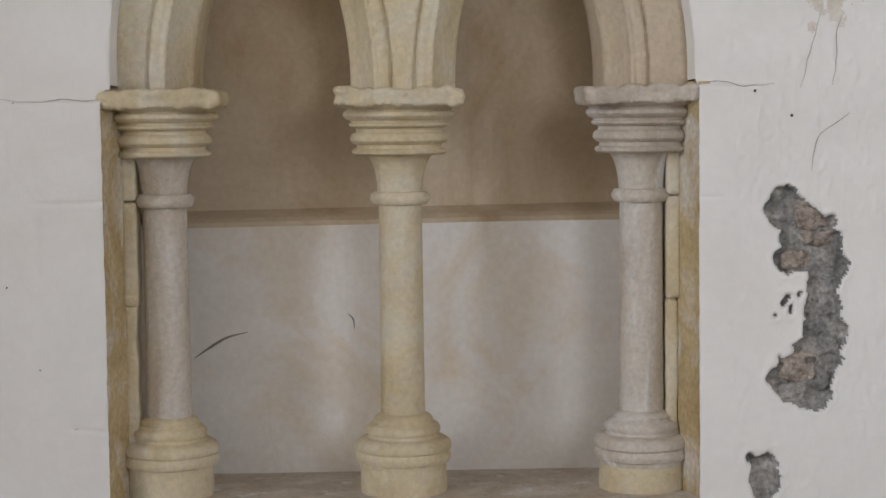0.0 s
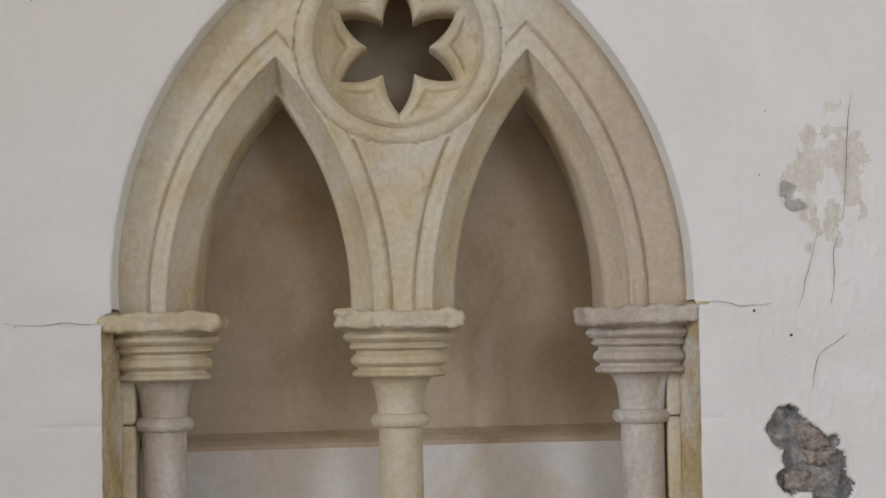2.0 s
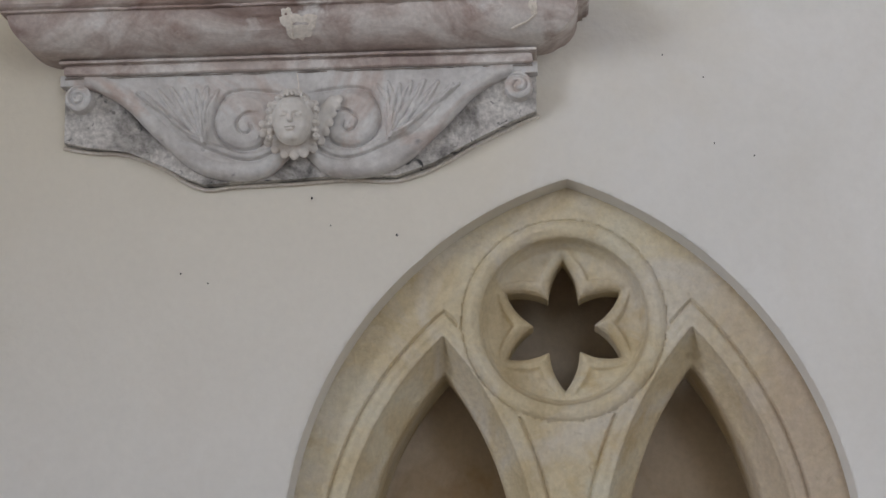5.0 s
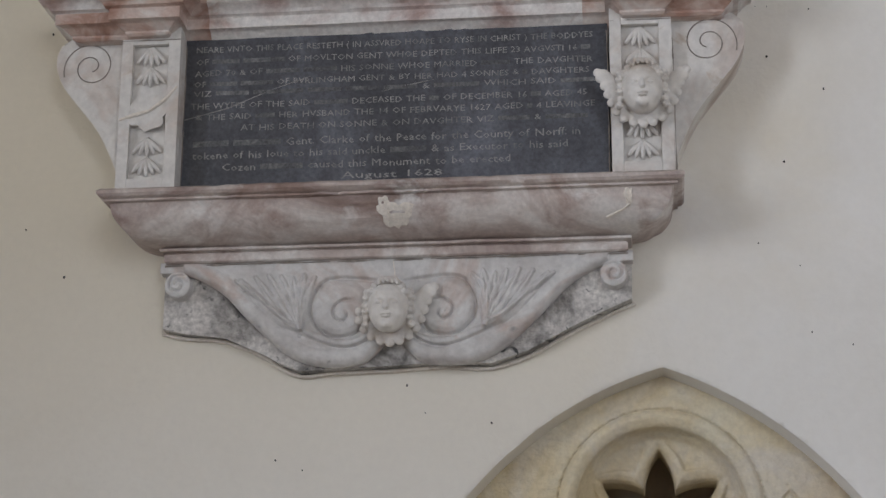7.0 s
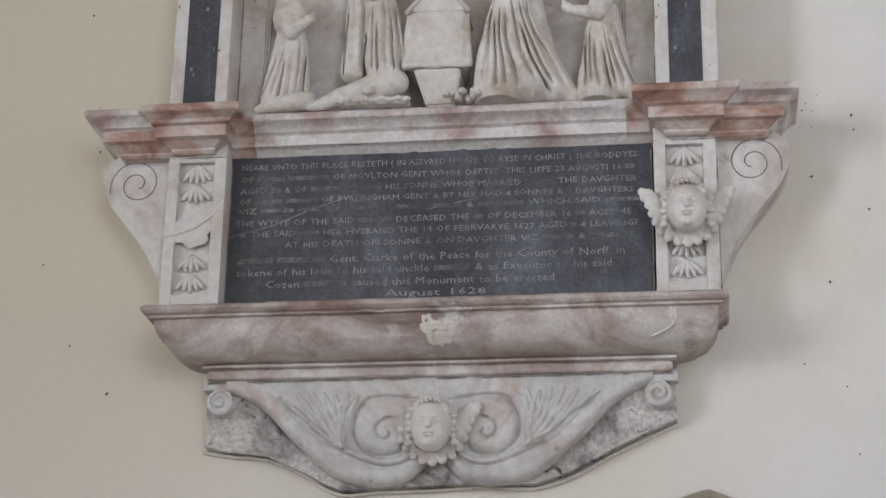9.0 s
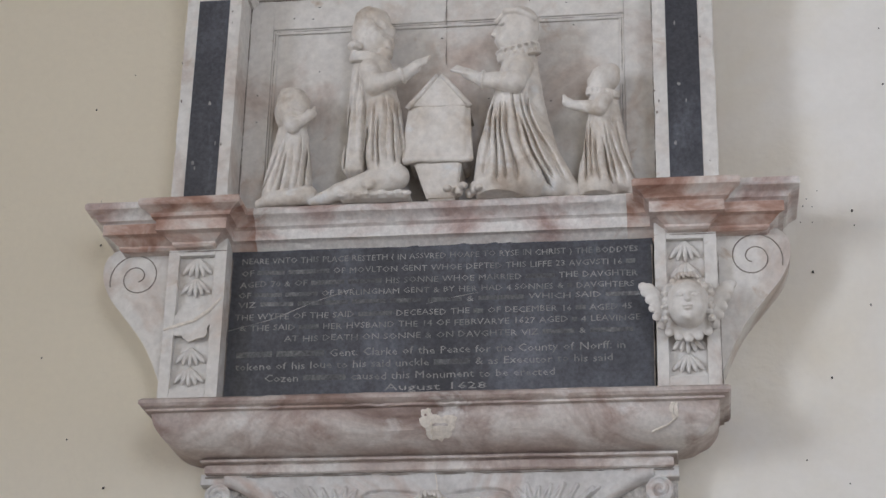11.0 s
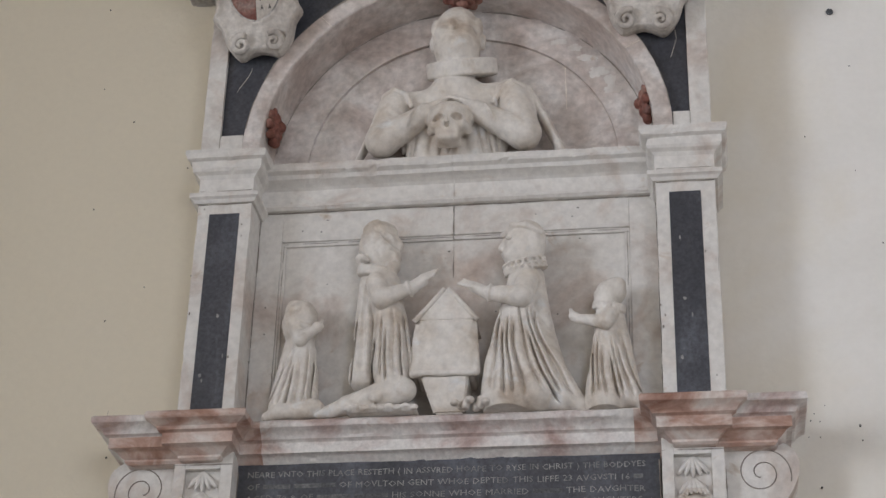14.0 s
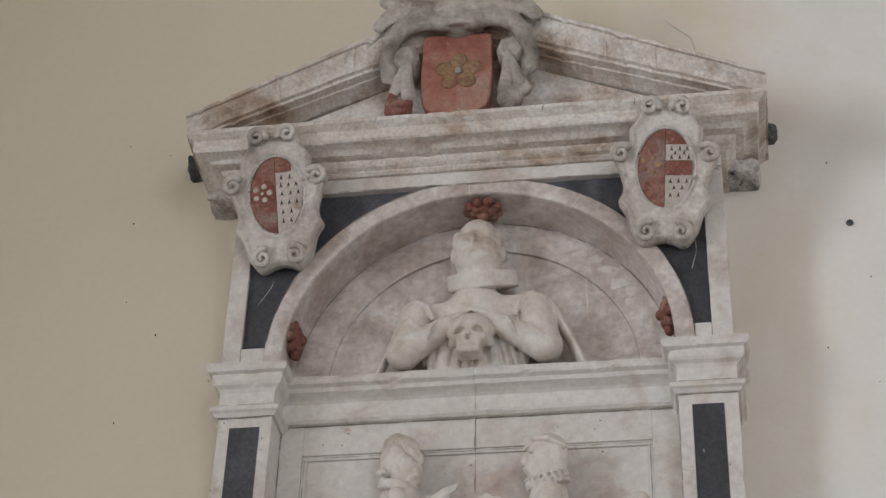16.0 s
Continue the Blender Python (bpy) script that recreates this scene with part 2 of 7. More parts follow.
DIRTY = material("sooty_alabaster", [(0.34, (0.10, 0.095, 0.09)), (0.43, (0.34, 0.32, 0.30)), (0.52, (0.58, 0.55, 0.52)), (0.65, (0.70, 0.67, 0.63))], 9.0, 0.8, 0.2, 120, (0.07, 0.07, 0.07), 38.0, (0.60, 0.68), fine=0.25, distort=0.6)
RED = material("faded_red_paint", [(0.3, (0.16, 0.06, 0.045)), (0.50, (0.26, 0.105, 0.08)), (0.68, (0.40, 0.24, 0.19))], 13.0, 0.75, 0.25, 150, (0.52, 0.42, 0.35), 30.0, (0.62, 0.72), fine=0.25,
               stain2=((0.36, 0.30, 0.27), 9.0, (0.55, 0.75)))
OCHRE_PAINT = material("faded_gilt_paint", [(0.3, (0.22, 0.12, 0.07)), (0.6, (0.40, 0.27, 0.15))], 30.0, 0.65, 0.2, 150, (0.26, 0.11, 0.08), 24.0, (0.55, 0.68), fine=0.2)
WHITE_PAINT = material("cream_paint", [(0.3, (0.44, 0.39, 0.34)), (0.6, (0.62, 0.57, 0.51))], 18.0, 0.7, 0.15, 150, (0.40, 0.30, 0.24), 22.0, (0.60, 0.74), fine=0.15)
INK = material("dark_paint", [(0.3, (0.03, 0.03, 0.035)), (0.6, (0.07, 0.065, 0.06))], 20.0, 0.8, 0.1, 100, fine=0.2)
LETTER = material("pale_cut_letter", [(0.34, (0.19, 0.19, 0.195)), (0.46, (0.30, 0.295, 0.29)), (0.62, (0.42, 0.41, 0.40))], 17.0, 0.8, 0.1, 150, fine=0.2)
WORN_LETTER = material("worn_cut_letter", [(0.34, (0.10, 0.102, 0.11)), (0.50, (0.16, 0.16, 0.165)), (0.66, (0.25, 0.25, 0.25))], 30.0, 0.7, 0.2, 200, fine=0.3)
MORTAR = material("pale_mortar", [(0.3, (0.70, 0.62, 0.53)), (0.6, (0.82, 0.76, 0.68))], 30.0, 0.9, 0.3, 150, fine=0.1)
GROOVE = material("joint_dirt_and_groove_shade", [(0.3, (0.20, 0.17, 0.15)), (0.6, (0.36, 0.32, 0.28))], 20.0, 0.95, 0.2, 100, fine=0.2)
SLATE = material("dark_slate", [(0.3, (0.05, 0.055, 0.06)), (0.6, (0.13, 0.14, 0.15))], 25.0, 0.8, 0.5, 100, fine=0.3)
STONE_FLOOR = material("worn_stone_flags", [(0.3, (0.24, 0.21, 0.18)), (0.6, (0.36, 0.32, 0.27))], 3.0, 0.7, 0.2, 60, fine=0.12)
TIMBER = material("dark_roof_timber", [(0.3, (0.16, 0.11, 0.07)), (0.6, (0.26, 0.19, 0.12))], 5.0, 0.7, 0.2, 60, fine=0.15)


# ---- mesh helpers ----
def mesh_of(name, verts, faces, smooth=False):
    me = bpy.data.meshes.new(name)
    me.from_pydata([tuple(v) for v in verts], [], [tuple(f) for f in faces])
    me.validate()
    if smooth:
        me.shade_smooth()
    return me


def put(name, me, mat, parent=None, label=""):
    ob = new(name, me)
    if mat is not None and not me.materials:
        me.materials.append(mat)
    if parent is not None:
        ob.parent = parent
        ob.matrix_parent_inverse = parent.matrix_world.inverted()
    if label:
        ob["label"] = label
    return ob


def part(name, bm, mat, parent=None, label="", smooth=False):
    """A bmesh as one mesh object under a thing."""
    me = bpy.data.meshes.new(name)
    bmesh.ops.recalc_face_normals(bm, faces=bm.faces)
    bm.to_mesh(me)
    bm.free()
    if smooth:
        me.shade_smooth()
    return put(name, me, mat, parent, label)


def thing(name, at, label, category, group="", kind=""):
    ob = new(name)
    ob.empty_display_size = 0.05
    ob.matrix_world = Matrix.Translation(at)
    return tagged(ob, label, category, group, kind)


def box(bm, x0, x1, y0, y1, z0, z1, bevel=0.0):
    vs = [bm.verts.new((x, y, z)) for x in (x0, x1) for y in (y0, y1) for z in (z0, z1)]
    fs = [bm.faces.new([vs[i] for i in f]) for f in ((0, 1, 3, 2), (4, 6, 7, 5), (0, 4, 5, 1), (2, 3, 7, 6), (0, 2, 6, 4), (1, 5, 7, 3))]
    if bevel:
        es = list({e for f in fs for e in f.edges})
        bmesh.ops.bevel(bm, geom=es, offset=bevel, segments=2, profile=0.6, affect="EDGES")


def wear(p, amp, chip):
    """How an old edge is moved: a slow unevenness and, here and there, a chip."""
    n = noise.noise_vector(p * 16.0) * amp + noise.noise_vector(p * 60.0) * amp * 0.4
    k = max(0.0, noise.noise(p * 34.0 + Vector((7.1, 0, 3.3))) - 0.30)
    return n, k * chip


def slab(name, x0, x1, y0, y1, z0, z1, mat, parent=None, label="", bevel=0.002, worn=0.0):
    bm = bmesh.new()
    box(bm, x0, x1, y0, y1, z0, z1, bevel)
    if worn:
        for axis in range(3):
            es = [e for e in bm.edges if abs((e.verts[0].co - e.verts[1].co)[axis]) > 0.035]
            if es:
                span = max(abs((e.verts[0].co - e.verts[1].co)[axis]) for e in es)
                bmesh.ops.subdivide_edges(bm, edges=es, cuts=int(span / 0.012), use_grid_fill=True)
        lo, hi = [min(a, b) for a, b in ((x0, x1), (y0, y1), (z0, z1))], [max(a, b) for a, b in ((x0, x1), (y0, y1), (z0, z1))]
        mid = Vector([(a + b) / 2 for a, b in zip(lo, hi)])
        for v in bm.verts:
            near = sum(min(v.co[i] - lo[i], hi[i] - v.co[i]) < 0.004 for i in range(3))
            n, k = wear(v.co, worn, 0.016 if near > 1 else 0.0)
            n.y *= 0.5
            v.co += n + (mid - v.co).normalized() * min(k, 0.006)
    return part(name, bm, mat, parent, label)


def prism(name, outline, y0, y1, mat, parent=None, label="", bevel=0.003, smooth=False):
    """An outline in x, z drawn out from y0 (back) to y1 (front), with its front edge eased."""
    bm = bmesh.new()
    a = [bm.verts.new((x, y0, z)) for x, z in outline]
    b = [bm.verts.new((x, y1, z)) for x, z in outline]
    n = len(a)
    for i in range(n):
        bm.faces.new((a[i], a[(i + 1) % n], b[(i + 1) % n], b[i]))
    bm.faces.new(a)
    f = bm.faces.new(b)
    if bevel:
        bmesh.ops.bevel(bm, geom=list(f.edges), offset=bevel, segments=2, profile=0.6, affect="EDGES")
    return part(name, bm, mat, parent, label, smooth)


def sweep(bm, path, profile):
    """A moulding: profile of (outward offset, z) carried along a plan path of (x, y), mitred at its corners; the outside lies to the right of the way."""
    rings, plan = [], []
    for a, b in zip(path, path[1:]):
        a, b = Vector(a), Vector(b)
        plan.append(a)
        ln, gap = (b - a).length, max(o for o, z in profile) + 0.004
        if ln > 2 * gap + 0.02:
            # short lengths between the mitres
            m = max(1, int((ln - 2 * gap) / 0.009))
            plan += [a.lerp(b, (gap + (ln - 2 * gap) * i / m) / ln) for i in range(m + 1)]
    path = plan + [Vector(path[-1])]
    n = len(path)
    for i, p in enumerate(path):
        p = Vector(p)
        d0 = (p - Vector(path[i - 1])).normalized() if i else None
        d1 = (Vector(path[i + 1]) - p).normalized() if i < n - 1 else None
        n0 = Vector((d0.y, -d0.x)) if d0 else None
        n1 = Vector((d1.y, -d1.x)) if d1 else None
        if n0 is None or n1 is None:
            m = n0 or n1
        else:
            m = (n0 + n1).normalized()
            m = m / max(0.25, m.dot(n0))
        ring = []
        for o, z in profile:
            e, k = wear(Vector((p.x, p.y + 3 * o, z)), 0.0011, 0.016)
            o -= min(k, 0.005) * (o > 0.01)
            ring.append(bm.verts.new((p.x + m.x * o, p.y + m.y * o + e.y * 0.6, z + e.z)))
        rings.append(ring)
    k = len(profile)
    for a, b in zip(rings, rings[1:]):
        for j in range(k):
            bm.faces.new((a[j], a[(j + 1) % k], b[(j + 1) % k], b[j]))
    bm.faces.new(rings[0]), bm.faces.new(rings[-1])


def lathe(name, profile, centre, mat, parent=None, label="", seg=48, wobble=0.0):
    """A turned solid of (radius, z) about a vertical axis, closed above and below."""
    x, y = centre
    verts, faces, k = [], [], len(profile)
    for i in range(seg):
        a = 2 * math.pi * i / seg
        for r, z in profile:
            w = 1 + wobble * noise.noise(Vector((math.cos(a) * 2 + x * 9, math.sin(a) * 2, z * 14))) if wobble else 1
            verts.append((x + r * w * math.cos(a), y + r * w * math.sin(a), z))
    for i in range(seg):
        for j in range(k - 1):
            faces.append((i * k + j, ((i + 1) % seg) * k + j, ((i + 1) % seg) * k + j + 1, i * k + j + 1))
    faces.append([i * k + k - 1 for i in range(seg)])
    faces.append([i * k for i in range(seg)][::-1])
    ob = put(name, mesh_of(name, verts, faces, True), mat, parent, label)
    ob.data.set_sharp_from_angle(angle=radians(40))
    return ob


def tube(bm, pts, radii, seg=8, flat=1.0):
    """A rounded cord through points, with its radius at each; flat squeezes it in y."""
    pts = [Vector(p) for p in pts]
    rings = []
    for i, p in enumerate(pts):
        d = (pts[min(i + 1, len(pts) - 1)] - pts[max(i - 1, 0)]).normalized()
        u = d.cross(Vector((0, 1, 0)))
        u = u.normalized() if u.length > 1e-4 else Vector((1, 0, 0))
        v = u.cross(d)
        r = radii if isinstance(radii, (int, float)) else radii[i]
        ring = []
        for j in range(seg):
            a = 2 * math.pi * j / seg
            o = u * math.cos(a) * r + v * math.sin(a) * r
            ring.append(bm.verts.new(p + Vector((o.x, o.y * flat, o.z))))
        rings.append(ring)
    for a, b in zip(rings, rings[1:]):
        for j in range(seg):
            bm.faces.new((a[j], a[(j + 1) % seg], b[(j + 1) % seg], b[j]))
    bm.faces.new(rings[0]), bm.faces.new(rings[-1])


def spiral(cx, cz, y, r0, r1, turns, start, n=40, hand=1):
    """Points of a spiral in x, z, from the outside in; start in degrees."""
    out = []
    for i in range(n):
        t = i / (n - 1)
        a = radians(start) + hand * turns * 2 * math.pi * t
        r = r0 + (r1 - r0) * t ** 0.85
        out.append((cx + r * math.cos(a), y, cz + r * math.sin(a)))
    return out


def smooth_line(pts, n=8):
    """A Catmull-Rom line through points."""
    pts = [Vector(p) for p in pts]
    q = [pts[0] * 2 - pts[1]] + pts + [pts[-1] * 2 - pts[-2]]
    out = []
    for i in range(1, len(q) - 2):
        for j in range(n):
            t = j / n
            out.append(0.5 * ((2 * q[i]) + (q[i + 1] - q[i - 1]) * t + (2 * q[i - 1] - 5 * q[i] + 4 * q[i + 1] - q[i + 2]) * t * t
                              + (3 * q[i] - q[i - 1] - 3 * q[i + 1] + q[i + 2]) * t ** 3))
    out.append(pts[-1])
    return out


def hash_grid(ix, iz, seed):
    v = np.sin(ix * 127.1 + iz * 311.7 + seed * 74.7) * 43758.5453
    return v - np.floor(v)


def fbm(x, z, scale, octaves=4, seed=0):
    """Smooth value noise about 0, over arrays."""
    total, amp, norm = np.zeros_like(x), 1.0, 0.0
    for o in range(octaves):
        u, w = x * scale, z * scale
        i, j = np.floor(u), np.floor(w)
        fu, fw = u - i, w - j
        fu, fw = fu * fu * (3 - 2 * fu), fw * fw * (3 - 2 * fw)
        s = seed + o * 13
        a = hash_grid(i, j, s) * (1 - fu) + hash_grid(i + 1, j, s) * fu
        b = hash_grid(i, j + 1, s) * (1 - fu) + hash_grid(i + 1, j + 1, s) * fu
        total += amp * ((a * (1 - fw) + b * fw) * 2 - 1)
        norm += amp
        amp *= 0.5
        scale *= 2.03
    return total / norm


def surface(field, origin, h):
    """The skin of a solid given as a field of distances on a grid (negative inside): one point a cell, one quad a crossing."""
    s = field < 0
    nx, ny, nz = (n - 1 for n in field.shape)
    cor = [(a, b, c) for a in (0, 1) for b in (0, 1) for c in (0, 1)]
    cnt = np.zeros((nx, ny, nz), np.int8)
    for a, b, c in cor:
        cnt += s[a:a + nx, b:b + ny, c:c + nz]
    idx = np.argwhere((cnt > 0) & (cnt < 8))
    ids = -np.ones((nx, ny, nz), np.int64)
    ids[tuple(idx.T)] = np.arange(len(idx))
    vals = np.stack([field[idx[:, 0] + a, idx[:, 1] + b, idx[:, 2] + c] for a, b, c in cor], 1)
    pos, num = np.zeros((len(idx), 3)), np.zeros(len(idx))
    for p in range(8):
        for q in range(p + 1, 8):
            d = np.array(cor[q]) - np.array(cor[p])
            if np.abs(d).sum() != 1:
                continue
            va, vb = vals[:, p], vals[:, q]
            hit = (va < 0) != (vb < 0)
            t = np.where(hit, va / np.where(hit, va - vb, 1), 0)
            pos += np.where(hit[:, None], np.array(cor[p]) + t[:, None] * d, 0)
            num += hit
    verts = np.array(origin) + (idx + pos / num[:, None]) * h
    faces = []
    for ax in range(3):
        o1, o2 = [(1, 2), (2, 0), (0, 1)][ax]
        sl0, sl1 = [slice(None)] * 3, [slice(None)] * 3
        sl0[ax], sl1[ax] = slice(0, -1), slice(1, None)
        e = np.argwhere(s[tuple(sl0)] != s[tuple(sl1)])
        ok = (e[:, o1] > 0) & (e[:, o2] > 0) & (e[:, o1] < field.shape[o1] - 1) & (e[:, o2] < field.shape[o2] - 1)
        e = e[ok]
        inside = s[e[:, 0], e[:, 1], e[:, 2]]
        q = []
        for da, db in ((-1, -1), (0, -1), (0, 0), (-1, 0)):
            c = e.copy()
            c[:, o1] += da
            c[:, o2] += db
            q.append(ids[c[:, 0], c[:, 1], c[:, 2]])
        q = np.stack(q, 1)
        q[~inside] = q[~inside][:, ::-1]
        faces.append(q)
    return verts, np.concatenate(faces)


def quick_mesh(name, verts, faces, smooth=True):
    me = bpy.data.meshes.new(name)
    n = len(faces)
    me.vertices.add(len(verts)), me.loops.add(n * 4), me.polygons.add(n)
    me.vertices.foreach_set("co", np.asarray(verts, np.float32).ravel())
    me.loops.foreach_set("vertex_index", np.asarray(faces, np.int32).ravel())
    me.polygons.foreach_set("loop_start", np.arange(0, n * 4, 4, dtype=np.int32))
    me.update(calc_edges=True)
    me.validate()
    if smooth:
        me.shade_smooth()
    return me


def smin(a, b, k):
    if k <= 0:
        return np.minimum(a, b)
    h = np.clip(0.5 + 0.5 * (b - a) / k, 0, 1)
    return b * (1 - h) + a * h - k * h * (1 - h)


class Clay:
    """A block to carve: solids are added and cut as distances on a grid, softly blended, and its skin becomes one mesh."""

    def __init__(self, lo, hi, h=0.003):
        self.lo, self.h = lo, h
        ax = [np.arange(a, b + h, h, dtype=np.float32) for a, b in zip(lo, hi)]
        self.x, self.y, self.z = ax[0][:, None, None], ax[1][None, :, None], ax[2][None, None, :]
        self.d = np.full([len(a) for a in ax], 9.0, np.float32)

    def _into(self, d, k, cut):
        self.d = -smin(-self.d, d, k) if cut else smin(self.d, d, k)

    def ball(self, c, r, k=0.006, tilt=0.0, cut=False):
        """An ellipsoid; tilt in degrees turns it in the x, z plane."""
        r = (r, r, r) if isinstance(r, (int, float)) else r
        X, Y, Z = self.x - c[0], self.y - c[1], self.z - c[2]
        if tilt:
            a = radians(tilt)
            X, Z = X * math.cos(a) + Z * math.sin(a), Z * math.cos(a) - X * math.sin(a)
        k0 = np.sqrt((X / r[0]) ** 2 + (Y / r[1]) ** 2 + (Z / r[2]) ** 2) + 1e-6
        k1 = np.sqrt((X / r[0] ** 2) ** 2 + (Y / r[1] ** 2) ** 2 + (Z / r[2] ** 2) ** 2) + 1e-6
        self._into(k0 * (k0 - 1) / k1, k, cut)

    def limb(self, a, b, ra, rb, k=0.006, flat=1.0, cut=False):
        """A tapered rod with round ends; flat thins it in y."""
        a, b = np.array(a, np.float32), np.array(b, np.float32)
        d = b - a
        X, Y, Z = self.x - a[0], (self.y - a[1]) / flat, self.z - a[2]
        dy = d[1] / flat
        t = np.clip((X * d[0] + Y * dy + Z * d[2]) / (d[0] ** 2 + dy ** 2 + d[2] ** 2 + 1e-9), 0, 1)
        dist = np.sqrt((X - t * d[0]) ** 2 + (Y - t * dy) ** 2 + (Z - t * d[2]) ** 2) - (ra + (rb - ra) * t)
        self._into(dist * min(1.0, flat), k, cut)

    def cord(self, pts, ra, rb, k=0.003, flat=1.0, cut=False):
        n = len(pts) - 1
        for i in range(n):
            self.limb(pts[i], pts[i + 1], ra + (rb - ra) * i / n, ra + (rb - ra) * (i + 1) / n, k, flat, cut)

    def block(self, lo, hi, r=0.004, k=0.0, cut=False):
        q = [np.abs(v - (a + b) / 2) - (b - a) / 2 + r for v, a, b in zip((self.x, self.y, self.z), lo, hi)]
        out = np.sqrt(np.maximum(q[0], 0) ** 2 + np.maximum(q[1], 0) ** 2 + np.maximum(q[2], 0) ** 2)
        self._into(out + np.minimum(np.maximum(np.maximum(q[0], q[1]), q[2]), 0) - r, k, cut)

    def disc(self, c, rx, ry, half, lean, edge=0.003, k=0.002, roll=0.0):
        """A short thick round slab; lean in degrees lifts its back, roll its +x side."""
        X, Y, Z = self.x - c[0], self.y - c[1], self.z - c[2]
        a, b = radians(lean), radians(roll)
        X, Z = X * math.cos(b) + Z * math.sin(b), Z * math.cos(b) - X * math.sin(b)
        V, W = Y * math.cos(a) + Z * math.sin(a), Z * math.cos(a) - Y * math.sin(a)
        q0 = (np.sqrt((X / rx) ** 2 + (V / ry) ** 2) - 1) * min(rx, ry) + edge
        q1 = np.abs(W) - half + edge
        self._into(np.sqrt(np.maximum(q0, 0) ** 2 + np.maximum(q1, 0) ** 2) + np.minimum(np.maximum(q0, q1), 0) - edge, k, False)

    def ripple(self, amount):
        """amount(x, y, z): how far to move the skin inwards."""
        self.d = (self.d + amount(self.x, self.y, self.z)).astype(np.float32)

    def mesh(self, name):
        d = np.pad(self.d, 1, constant_values=1.0)
        v, f = surface(d, [a - self.h for a in self.lo], self.h)
        return quick_mesh(name, v, f)
# ---- the large structure ----
SPRING = 1.585
HOOD_L, HOOD_R = (0.2129, 1.6230, 0.7235), (-0.2367, 1.5980, 0.7655)   # the two curves of the hood: centre x, z and radius
EDGE_L, EDGE_R = HOOD_L[0] - HOOD_L[2], HOOD_R[0] + HOOD_R[2]
JAMB_L, JAMB_R, SILL = -0.528, 0.536, 0.826


def crown():
    """Where the two curves meet."""
    (xa, za, ra), (xb, zb, rb) = HOOD_L, HOOD_R
    d = math.hypot(xb - xa, zb - za)
    k = (ra * ra - rb * rb + d * d) / (2 * d)
    h = math.sqrt(ra * ra - k * k)
    ux, uz = (xb - xa) / d, (zb - za) / d
    return max(((xa + k * ux - e * h * uz, za + k * uz + e * h * ux) for e in (-1, 1)), key=lambda p: p[1])


APEX = crown()


def hood_distance(x, z):
    """Distance outside the hood's outline (minus within)."""
    return np.maximum(np.hypot(x - HOOD_L[0], z - HOOD_L[1]) - HOOD_L[2], np.hypot(x - HOOD_R[0], z - HOOD_R[1]) - HOOD_R[2])


def hood_line(n):
    """Points of the outline from the left foot over the crown to the right foot."""
    a0, a1 = math.asin((SPRING - HOOD_L[1]) / HOOD_L[2]), math.asin((APEX[1] - HOOD_L[1]) / HOOD_L[2])
    b0, b1 = math.asin((SPRING - HOOD_R[1]) / HOOD_R[2]), math.asin((APEX[1] - HOOD_R[1]) / HOOD_R[2])
    left = [(HOOD_L[0] - HOOD_L[2] * math.cos(a), HOOD_L[1] + HOOD_L[2] * math.sin(a)) for a in np.linspace(a0, a1, n)]
    return left[:-1] + [(HOOD_R[0] + HOOD_R[2] * math.cos(a), HOOD_R[1] + HOOD_R[2] * math.sin(a)) for a in np.linspace(b1, b0, n)]


def opening(x, z):
    """Whether a place on the wall's face lies in the niche's opening (arrays)."""
    low = (z <= SPRING - 0.01) & (z > SILL - 0.02) & (x > JAMB_L) & (x < JAMB_R)
    return low | ((z > SPRING - 0.01) & (hood_distance(x, z) < 0))


def opening_edge():
    pts = [(JAMB_L, z) for z in np.linspace(SILL - 0.02, SPRING - 0.01, 300)]
    pts += hood_line(400)
    pts += [(JAMB_R, z) for z in np.linspace(SPRING - 0.01, SILL - 0.02, 300)]
    pts += [(x, SILL - 0.02) for x in np.linspace(JAMB_R, JAMB_L, 300)]
    return np.array(pts)


def steps(*runs):
    """Grid lines from runs of (start, end, step)."""
    out = []
    for a, b, s in runs:
        out += list(np.linspace(a, b, max(2, int(round((b - a) / s)) + 1))[:-1])
    return np.array(out + [runs[-1][1]])


